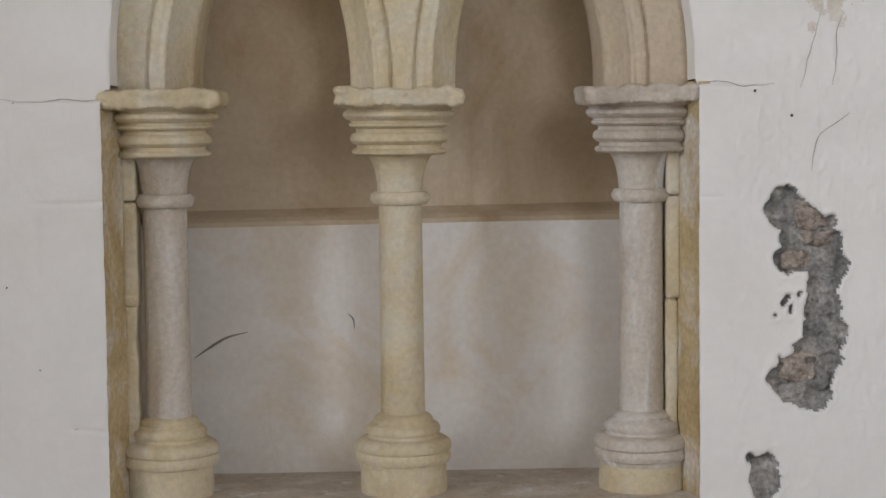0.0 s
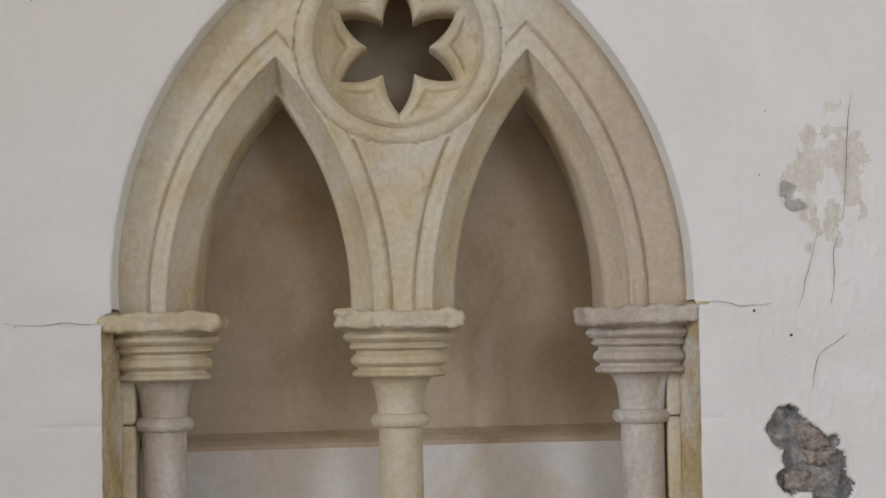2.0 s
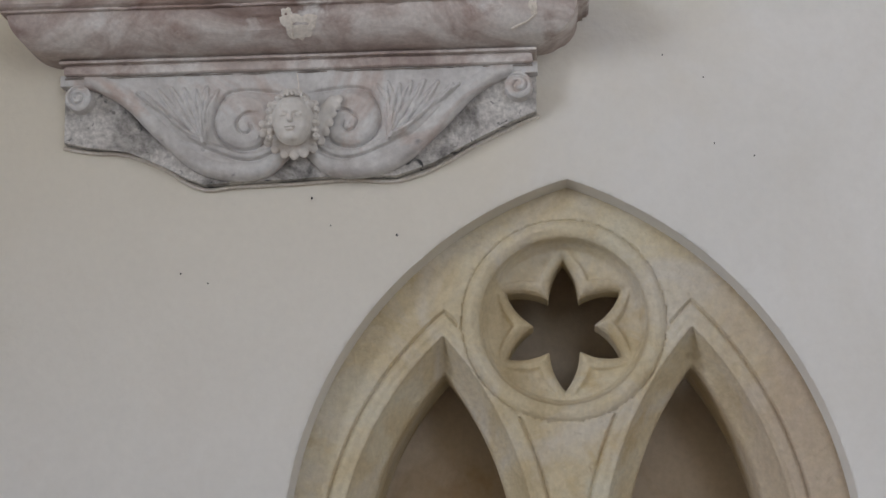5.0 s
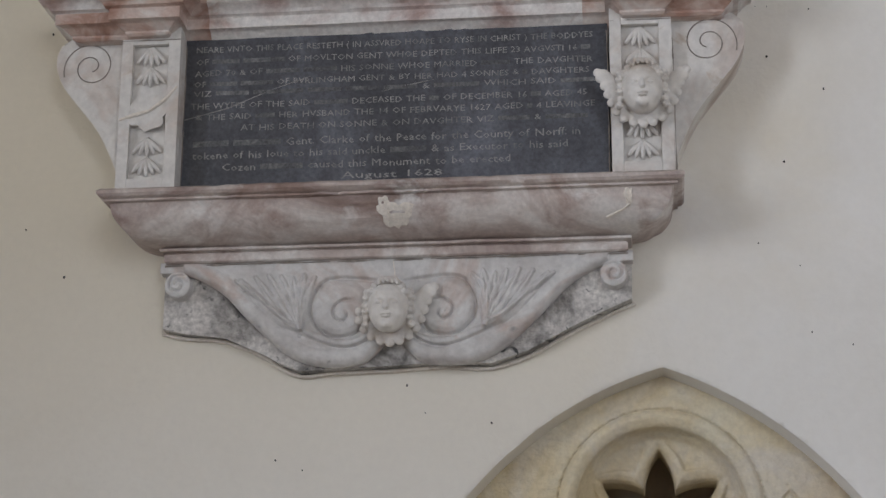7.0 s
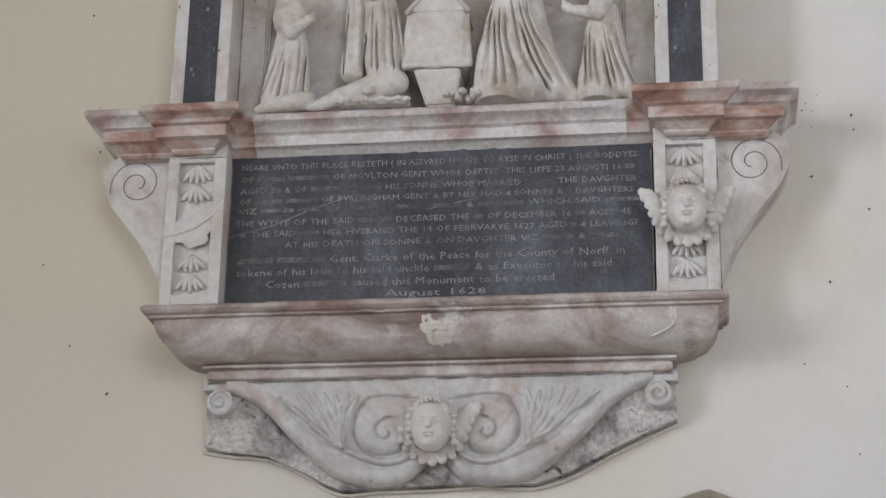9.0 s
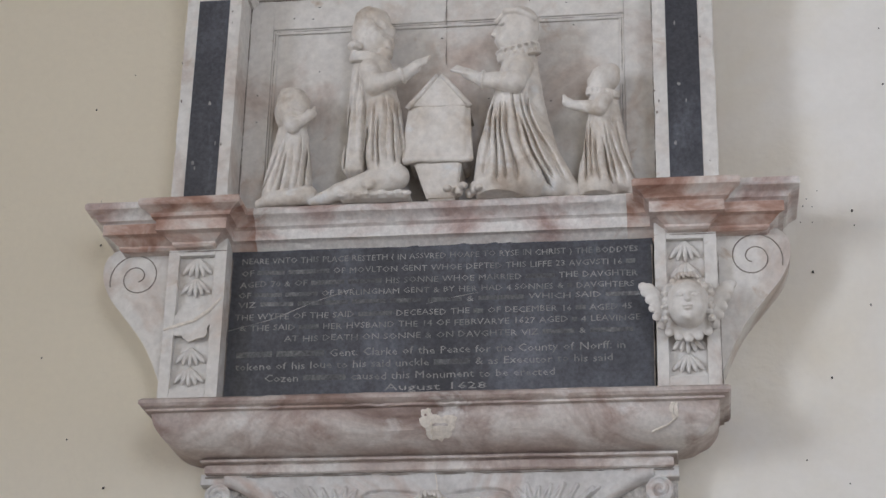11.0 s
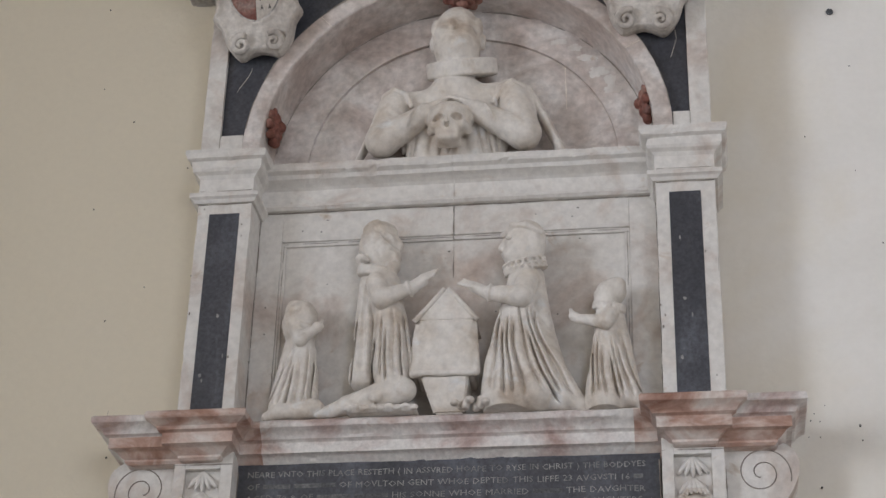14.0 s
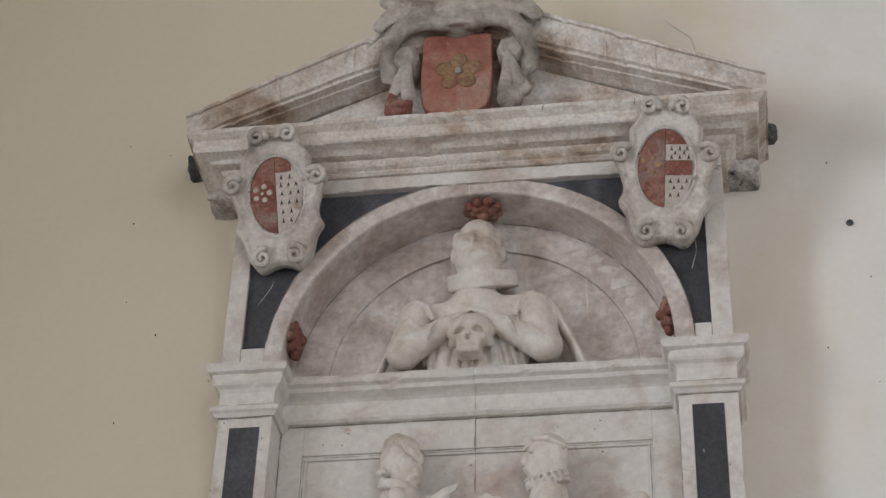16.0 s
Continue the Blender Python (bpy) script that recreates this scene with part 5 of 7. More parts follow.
# upper pilasters, relief panel, imposts
for s in (-1, 1):
    xa, xb = (MX - 0.526, MX - 0.412) if s < 0 else (MX + 0.420, MX + 0.538)
    pil = slab("upper_pilaster", xa, xb, 0.0, -0.130, 3.052, 3.548, ALABASTER, mon, "pale alabaster pilaster with black inlay", 0.002, 0.0012)
    xi, xj = (MX - 0.500, MX - 0.436) if s < 0 else (MX + 0.446, MX + 0.509)
    slab("black_inlay", xi, xj, -0.10, -0.1315, 3.066, 3.514, BLACK, pil, "black stone strip set in the pilaster", 0.001)
    for k in range(4):
        rx, rz = (xi + xj) / 2 + random.Random(k * 3 + s).uniform(-0.026, 0.026), random.Random(k * 5 + s).uniform(3.09, 3.49)
        part("chip", blot(rx, rz, -0.1319, random.Random(k).uniform(0.0012, 0.003), random.Random(k + 9).uniform(0.002, 0.007), k * 1.3 + s, 9), LETTER, pil)
    IMP = [(-0.02, 3.538), (0.006, 3.538), (0.010, 3.545), (0.016, 3.549), (0.016, 3.558), (0.004, 3.562), (0.001, 3.568), (0.001, 3.598), (0.006, 3.606), (0.014, 3.611), (0.018, 3.617), (0.018, 3.634), (0.026, 3.638), (0.030, 3.648),
           (0.030, 3.656), (-0.02, 3.656)]
    bm = bmesh.new()
    sweep(bm, [(xa, 0.01), (xa, -0.13), (xb, -0.13), (xb, 0.01)], IMP)
    box(bm, xa + 0.015, xb - 0.015, -0.12, 0.0, 3.549, 3.655)
    part("impost", bm, ALABASTER, pil, "moulded alabaster capital block")
panel = slab("relief_panel", MX - 0.412, MX + 0.420, 0.0, -0.040, 3.05, 3.56, ALABASTER, mon, "white alabaster back panel with sunk field", 0)
for s in (-1, 1):
    bm = bmesh.new()
    x_in, x_out = s * 0.0005, (0.419 if s > 0 else -0.411)
    def bar(a, b, z_a, z_b, y):
        lo, hi = sorted((MX + a, MX + b))
        box(bm, lo, hi, y, -0.0405, z_a, z_b, 0.002)
    bar(s * 0.362, x_out, 3.052, 3.556, -0.050)
    bar(x_in, s * 0.362, 3.486, 3.556, -0.050)
    bar(s * 0.352, s * 0.362, 3.052, 3.476, -0.046)
    bar(x_in, s * 0.362, 3.476, 3.486, -0.046)
    part("panel_border", bm, ALABASTER, panel)
    BAND = [(-0.02, 3.556), (0.010, 3.556), (0.016, 3.561), (0.014, 3.567), (0.006, 3.571), (0.004, 3.577), (0.004, 3.606), (0.010, 3.611), (0.020, 3.616), (0.030, 3.620), (0.034, 3.628), (0.044, 3.633), (0.046, 3.638), (0.046, 3.650), (-0.02, 3.650)]
    bm = bmesh.new()
    a, b = sorted((MX + s * 0.0004, MX + (0.420 if s > 0 else -0.412)))
    sweep(bm, [(a, -0.052), (b, -0.052)], BAND)
    box(bm, a, b, -0.045, 0.0, 3.561, 3.650)
    part("frieze_band", bm, ALABASTER, panel, "moulded alabaster band")

# the arch, its recess and black spandrels
AZ, RI, RO, AX = 3.659, 0.411, 0.450, 0.010
def arc(r, n=48, a0=0.0, a1=math.pi):
    return [(AX + r * math.cos(a), AZ + r * math.sin(a)) for a in np.linspace(a0, a1, n)]


# recess, ring and arch take the stone toned down for shade
slab("arch_recess", MX - 0.412, MX + 0.432, 0.0, -0.022, 3.650, 4.09, GRIMY_SHADE, mon, "stained alabaster back of the arched recess, shade in its colour", 0)
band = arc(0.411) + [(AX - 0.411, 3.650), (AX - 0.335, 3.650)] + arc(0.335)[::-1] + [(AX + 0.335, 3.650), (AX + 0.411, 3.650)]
prism("recess_ring", at_mx(band), -0.02, -0.030, GRIMY_SHADE, mon, "raised ring on the recess back", 0.004)
bm = bmesh.new()
inner, outer = arc(RI), arc(RO)
inner, outer = [(AX + RI, 3.656)] + inner + [(AX - RI, 3.656)], [(AX + RO, 3.656)] + outer + [(AX - RO, 3.656)]
rows = []
for (xi, zi), (xo, zo) in zip(inner, outer):
    rows.append([bm.verts.new((MX + x, y, z)) for x, y, z in ((xi, 0.0, zi), (xi, -0.141, zi), (xi + (xo - xi) * 0.06, -0.144, zi + (zo - zi) * 0.06), (xo, -0.144, zo), (xo, -0.0, zo))])
for a, b in zip(rows, rows[1:]):
    for j in range(5):
        bm.faces.new((a[j], a[(j + 1) % 5], b[(j + 1) % 5], b[j]))
bm.faces.new(rows[0]), bm.faces.new(rows[-1])
arch = part("arch", bm, GRIMY_SHADE, mon, "semicircular alabaster arch")
for s in (-1, 1):
    a_in, a_out = AX + s * (RO + 0.0005), (0.495 if s > 0 else -0.490)
    curve = [(AX + s * (RO + 0.0005) * math.cos(t), AZ + (RO + 0.0005) * math.sin(t)) for t in np.linspace(math.asin(0.042 / RO), math.pi / 2, 36)]
    pts = [(a_out, AZ + 0.042)] + curve + [(AX, 4.115), (a_out, 4.115)]
    pts = at_mx(pts)
    prism("spandrel", pts if s < 0 else pts[::-1], 0.0, -0.132, BLACK, mon, "black stone spandrel", 0)
    xa, xb = sorted((MX + a_out, MX + (0.538 if s > 0 else -0.530)))
    slab("outer_stile", xa, xb, 0.0, -0.142, 3.656, 4.098, ALABASTER, mon, "pale alabaster upright", 0.002, 0.0012)
    xa, xb = sorted((MX + a_in, MX + a_out))
    slab("stile_foot", xa, xb, 0.0, -0.140, 3.656, AZ + 0.042, ALABASTER, mon, bevel=0.002)

# entablature and pediment
slab("frieze", MX - 0.530, MX + 0.538, 0.0, -0.146, 4.096, 4.136, ALABASTER, mon, "pale alabaster frieze", 0.002, 0.0012)
ENT = [(-0.05, 4.132), (0.006, 4.132), (0.012, 4.138), (0.010, 4.143), (0.020, 4.147), (0.026, 4.154), (0.028, 4.160), (0.046, 4.163), (0.052, 4.170), (0.060, 4.174), (0.076, 4.176), (0.080, 4.180), (0.080, 4.205), (0.088, 4.210),
       (0.096, 4.216), (0.098, 4.224), (-0.05, 4.224)]
long_moulding("entablature", [(MX - 0.545, 0.01), (MX - 0.545, -0.148), (MX + 0.545, -0.148), (MX + 0.545, 0.01)], ENT, STAINED, "brown-stained alabaster entablature")
slab("entablature_core", MX - 0.5, MX + 0.5, 0.0, -0.14, 4.137, 4.223, ALABASTER, mon, bevel=0)
prism("tympanum", at_mx([(-0.58, 4.224), (0.58, 4.224), (0.0, 4.470)]), 0.0, -0.150, STAINED, mon, "stained alabaster gable field", 0)
RAKE = [(0.098, -0.150), (0.092, -0.165), (0.088, -0.190), (0.084, -0.192), (0.082, -0.212), (0.074, -0.214), (0.070, -0.222), (0.066, -0.223), (0.050, -0.228), (0.030, -0.238), (0.016, -0.243),
        (0.014, -0.2400), (0.011, -0.2400), (0.009, -0.247), (0.0, -0.250), (0.0, 0.0), (0.098, 0.0)]
for s in (-1, 1):
    bm = bmesh.new()
    rings, k = [], len(RAKE)
    for i in range(65):
        t, ring = i / 64, []
        for v, y in RAKE:
            q = Vector((MX + s * 0.646 * (1 - t), y, (4.270 - v * 0.55) * (1 - t) + (4.572 - v * 1.1) * t))
            e, chip = wear(q, 0.0016, 0.022)
            ring.append(bm.verts.new((q.x, min(0.0, q.y + e.y + min(chip, 0.007)) if y < 0 else 0.0, q.z + e.z - min(chip, 0.006) * (v < 0.03))))
        rings.append(ring)
    for ra, rb in zip(rings, rings[1:]):
        for j in range(k):
            bm.faces.new((ra[j], ra[(j + 1) % k], rb[(j + 1) % k], rb[j]))
    bm.faces.new(rings[0]), bm.faces.new(rings[-1])
    part("raking_cornice", bm, STAINED, mon, "brown-stained alabaster gable moulding")
    for xa, xb, yf, za, zb, mat, note in (((-1.172, -1.110, -0.050, 4.272, 4.318, SLATE, "rough dark slate block bedded in the wall"), (-1.106, -1.030, -0.080, 4.158, 4.188, DIRTY, "sooty stone block bedded in mortar")) if s < 0 else
                                       ((0.140, 0.190, -0.045, 4.258, 4.298, SLATE, "rough dark slate block bedded in the wall"), (0.078, 0.146, -0.080, 4.134, 4.164, DIRTY, "sooty stone block bedded in mortar"))):
        c = Clay((xa - 0.01, yf - 0.01, za - 0.012), (xb + 0.01, 0.012, zb + 0.012), 0.003)
        c.block((xa, yf, za), (xb, 0.01, zb), 0.004)
        c.ripple(lambda X, Y, Z: (0.009 * fbm(X + 0 * (Y + Z), Z + Y + 0 * X, 40, 3, 90)).astype(np.float32))
        put("end_block", c.mesh("end_block"), mat, mon, note)
for s in (-1, 1):
    for x in ((0.30, 0.41) if s > 0 else (0.27, 0.44)):
        bm = bmesh.new()
        pts = []
        for v, y in RAKE[5:14]:
            z = 4.572 - v * 1.1 + (4.270 - v * 0.55 - 4.572 + v * 1.1) * x / 0.646
            pts.append((MX + s * (x + 0.002 * noise.noise(Vector((x * 9, y * 50, 0)))), y - 0.0008, z - 0.0006))
        tube(bm, pts, 0.0014, 5)
        part("mortar_joint", bm, MORTAR, mon)
for a in (0.52, 1.05, 1.62, 2.3):
    bm = bmesh.new()
    tube(bm, [(MX + AX + r * math.cos(a), -0.1445, AZ + r * math.sin(a)) for r in (RI + 0.001, RI + 0.02, RO - 0.001)], 0.0010, 5)
    part("mortar_joint", bm, MORTAR, arch)
# ---- carved figures on the cornice ----
SHELF = 3.052


def folds(c, top, foot, n, amp, phase=0.0, bow=1.0):
    """Drapery: furrows that fan out from top (z, x0, x1) to foot (z, x0, x1), each starting at its own height; bow bends the last outwards."""
    (zt, a0, a1), (zf, b0, b1) = top, foot

    def f(X, Y, Z):
        t = np.clip((zt - Z) / (zt - zf), 0, 1)
        left = a0 + (b0 - a0) * t
        right = a1 + (b1 - a1) * t ** bow
        p = (X - left) / (right - left)
        q = (p + 0.030 * np.sin(p * 15 + phase * 3) + 0.012 * np.sin(Z * 46 + phase * 5 + p * 9)) * n
        i = np.floor(q)
        r = np.sin(i * 12.9898 + phase * 4.1) * 43758.5453
        r = r - np.floor(r)
        m = np.clip((zt - Z - r * 0.35 * (zt - zf)) / 0.03, 0, 1) * np.clip((Z - zf - 0.10 * (1 - r) * (zt - zf)) / 0.02, 0, 1) * ((p > 0) & (p < 1))
        u = q - i - 0.5
        return m * amp * (np.exp(-(u / 0.17) ** 2) * (0.55 + 0.6 * r) - 0.25 * np.cos(u * 2 * math.pi + math.pi) * 0.5)
    c.ripple(f)


def statue(name, c, label):
    ob = put(name, c.mesh(name), STATUE)
    return tagged(ob, label, "statue", "kneeling figures on the monument")


def kneeling_man():
    c = Clay((-0.750, -0.185, SHELF - 0.001), (-0.480, -0.036, 3.51), 0.002)
    y = -0.104
    # cloak behind, pleated tunic
    c.limb((-0.632, y + 0.012, 3.352), (-0.640, y + 0.016, 3.145), 0.026, 0.030, 0.004)
    c.block((-0.664, y - 0.008, 3.128), (-0.622, y + 0.050, 3.172), 0.006, 0.010)
    folds(c, (3.35, -0.662, -0.616), (3.12, -0.676, -0.612), 3, 0.009, 0.8)
    c.limb((-0.604, y, 3.342), (-0.592, y - 0.002, 3.280), 0.033, 0.031, 0.008)
    c.limb((-0.588, y - 0.004, 3.262), (-0.580, y - 0.006, 3.160), 0.033, 0.043, 0.006)
    c.limb((-0.580, y - 0.006, 3.160), (-0.578, y - 0.008, 3.122), 0.043, 0.034, 0.008)
    folds(c, (3.285, -0.618, -0.556), (3.105, -0.626, -0.532), 6, 0.010, 0.3)
    # the belt's line and the leg along the shelf
    c.limb((-0.556, y - 0.014, 3.102), (-0.600, y - 0.012, 3.092), 0.026, 0.027, 0.005)
    c.limb((-0.600, y - 0.012, 3.092), (-0.668, y - 0.004, 3.078), 0.027, 0.019, 0.005)
    c.limb((-0.668, y - 0.004, 3.078), (-0.706, y, 3.066), 0.018, 0.013, 0.004)
    c.limb((-0.700, y, 3.068), (-0.724, y - 0.008, 3.060), 0.013, 0.009, 0.004)
    # tasselled cushion
    c.block((-0.664, y - 0.030, 3.052), (-0.528, y + 0.030, 3.068), 0.007, 0.003)
    for k in range(9):
        c.ball((-0.660 + 0.016 * k, y - 0.030, 3.059 + 0.003 * (k % 2)), (0.009, 0.006, 0.006), 0.002)
    c.ball((-0.606, y - 0.036, 3.080), (0.014, 0.010, 0.012), 0.003)
    # upper arm, forearm, raised palm with fingers
    c.limb((-0.617, y - 0.026, 3.336), (-0.602, y - 0.040, 3.292), 0.021, 0.020, 0.005)
    c.limb((-0.602, y - 0.042, 3.291), (-0.545, y - 0.040, 3.312), 0.020, 0.013, 0.004)
    c.ball((-0.547, y - 0.040, 3.311), (0.006, 0.018, 0.018), 0.002, tilt=22)
    c.limb((-0.542, y - 0.038, 3.314), (-0.522, y - 0.036, 3.330), 0.013, 0.012, 0.003)
    for k in range(4):
        c.limb((-0.526, y - 0.044 + 0.004 * k, 3.324 + 0.006 * k), (-0.500 + 0.002 * k, y - 0.040 + 0.004 * k, 3.338 + 0.0065 * k), 0.0048, 0.0032, 0.0012)
    c.limb((-0.600, y - 0.064, 3.272), (-0.572, y - 0.058, 3.286), 0.002, 0.002, 0.002, cut=True)
    # soft collar; worn head in a mass of hair
    c.disc((-0.624, y, 3.372), 0.038, 0.036, 0.011, 14, 0.006, 0.004, -10)
    c.ball((-0.612, y, 3.424), (0.037, 0.037, 0.050), 0.005)
    c.ball((-0.640, y + 0.004, 3.430), (0.022, 0.034, 0.044), 0.004)
    c.ball((-0.620, y + 0.002, 3.466), (0.036, 0.034, 0.024), 0.005)
    c.ball((-0.590, y - 0.006, 3.404), (0.020, 0.022, 0.022), 0.008)
    c.ball((-0.578, y - 0.006, 3.428), (0.008, 0.009, 0.011), 0.005)
    c.ball((-0.594, y - 0.034, 3.438), (0.009, 0.008, 0.006), 0.005, cut=True)
    c.ball((-0.580, y - 0.030, 3.410), (0.010, 0.008, 0.004), 0.004, cut=True)
    c.ball((-0.650, y - 0.020, 3.396), (0.014, 0.014, 0.012), 0.005)
    c.ball((-0.588, y - 0.008, 3.380), (0.016, 0.018, 0.014), 0.006)
    c.ripple(lambda X, Y, Z: np.where(Z > 3.385, 0.010 * fbm(X + 0 * (Y + Z), Z + 0.6 * Y + 0 * X, 30, 4, 95), 0.0).astype(np.float32))
    return statue("kneeling_man_statue", c, "worn alabaster kneeling man in cloak on monument ledge")


def kneeling_woman():
    c = Clay((-0.462, -0.185, SHELF - 0.001), (-0.155, -0.036, 3.51), 0.002)
    y = -0.104
    c.limb((-0.322, y, 3.335), (-0.336, y, 3.285), 0.034, 0.031, 0.008)
    c.limb((-0.345, y, 3.255), (-0.352, y - 0.004, 3.150), 0.030, 0.048, 0.012)
    c.limb((-0.352, y - 0.004, 3.150), (-0.356, y - 0.004, 3.080), 0.048, 0.052, 0.012)
    c.limb((-0.325, y, 3.250), (-0.300, y, 3.100), 0.032, 0.052, 0.012)
    c.limb((-0.305, y + 0.003, 3.230), (-0.250, y + 0.006, 3.085), 0.028, 0.034, 0.012)
    c.limb((-0.258, y + 0.008, 3.110), (-0.215, y + 0.010, 3.066), 0.030, 0.016, 0.012)
    c.limb((-0.222, y + 0.012, 3.072), (-0.180, y + 0.014, 3.058), 0.018, 0.007, 0.010)
    folds(c, (3.290, -0.378, -0.300), (3.056, -0.420, -0.190), 9, 0.013, 0.4, 1.8)
    # long veil down the back
    c.limb((-0.300, y + 0.004, 3.352), (-0.284, y + 0.010, 3.240), 0.017, 0.018, 0.005)
    c.limb((-0.284, y + 0.010, 3.240), (-0.252, y + 0.014, 3.130), 0.018, 0.016, 0.006)
    c.cord([(-0.311, y - 0.014, 3.345), (-0.303, y - 0.013, 3.260), (-0.288, y - 0.014, 3.190), (-0.262, y - 0.020, 3.120)], 0.0028, 0.0022, 0.003, cut=True)
    # sleeve, cuff and palm
    c.limb((-0.312, y - 0.022, 3.332), (-0.322, y - 0.042, 3.285), 0.023, 0.021, 0.005)
    c.limb((-0.322, y - 0.044, 3.283), (-0.384, y - 0.042, 3.292), 0.021, 0.015, 0.004)
    c.ball((-0.386, y - 0.042, 3.293), (0.006, 0.019, 0.019), 0.002, tilt=-10)
    c.limb((-0.390, y - 0.040, 3.294), (-0.420, y - 0.036, 3.312), 0.013, 0.011, 0.003)
    for k in range(4):
        c.limb((-0.416, y - 0.046 + 0.005 * k, 3.306 + 0.004 * k), (-0.449 + 0.003 * k, y - 0.040 + 0.004 * k, 3.318 + 0.005 * k), 0.0048, 0.0030, 0.0012)
    c.cord([(-0.330, y - 0.066, 3.275), (-0.350, y - 0.064, 3.283), (-0.366, y - 0.060, 3.279)], 0.0022, 0.0018, 0.002, cut=True)
    for k in range(9):
        c.ball((-0.452 + 0.010 * k, y - 0.040 + 0.012 * ((k * 5) % 3), 3.060 + 0.005 * (k % 2)), (0.009, 0.011, 0.007 + 0.003 * (k % 3)), 0.002)
    # pierced ruff, tipped towards the face
    rx, rz, lean, roll = -0.321, 3.372, 20, 13
    c.disc((rx, y, rz), 0.045, 0.043, 0.0125, lean, 0.004, 0.002, roll)
    sl, sr = math.tan(radians(lean)), math.tan(radians(roll))
    for row, n in ((-0.0056, 20), (0.0056, 20)):
        for k in range(n):
            a = 2 * math.pi * (k + (0.5 if row > 0 else 0)) / n
            dx, dy = 0.045 * math.cos(a), 0.043 * math.sin(a)
            c.ball((rx + dx, y + dy * 0.95, rz + row + dy * sl + dx * sr), (0.0045, 0.0070, 0.0046), 0.0006, cut=True)
    # face in profile, hair drawn back under a tall cap
    c.ball((-0.330, y, 3.416), (0.034, 0.034, 0.042), 0.005)
    c.ball((-0.318, y + 0.003, 3.440), (0.038, 0.036, 0.036), 0.005)
    c.ball((-0.306, y + 0.004, 3.424), (0.026, 0.034, 0.042), 0.004)
    c.ball((-0.348, y - 0.004, 3.396), (0.018, 0.022, 0.018), 0.008)
    c.limb((-0.362, y - 0.004, 3.432), (-0.368, y - 0.004, 3.414), 0.004, 0.007, 0.004)
    c.ball((-0.362, y - 0.004, 3.398), (0.007, 0.009, 0.004), 0.003)
    c.ball((-0.354, y - 0.034, 3.424), (0.010, 0.010, 0.006), 0.004, cut=True)
    c.ball((-0.352, y - 0.030, 3.423), (0.006, 0.005, 0.004), 0.002)
    c.limb((-0.366, y - 0.006, 3.442), (-0.345, y - 0.022, 3.452), 0.005, 0.006, 0.003)
    c.cord([(-0.346, y - 0.026, 3.455), (-0.316, y - 0.036, 3.448), (-0.286, y - 0.024, 3.436)], 0.006, 0.006, 0.003)
    for k in range(4):
        c.cord([(-0.334 + 0.012 * k, y - 0.037, 3.438), (-0.322 + 0.012 * k, y - 0.038, 3.418), (-0.316 + 0.010 * k, y - 0.036, 3.400)], 0.0022, 0.0016, 0.002, cut=True)
    return statue("kneeling_woman_statue", c, "worn alabaster kneeling woman in ruff and gown")


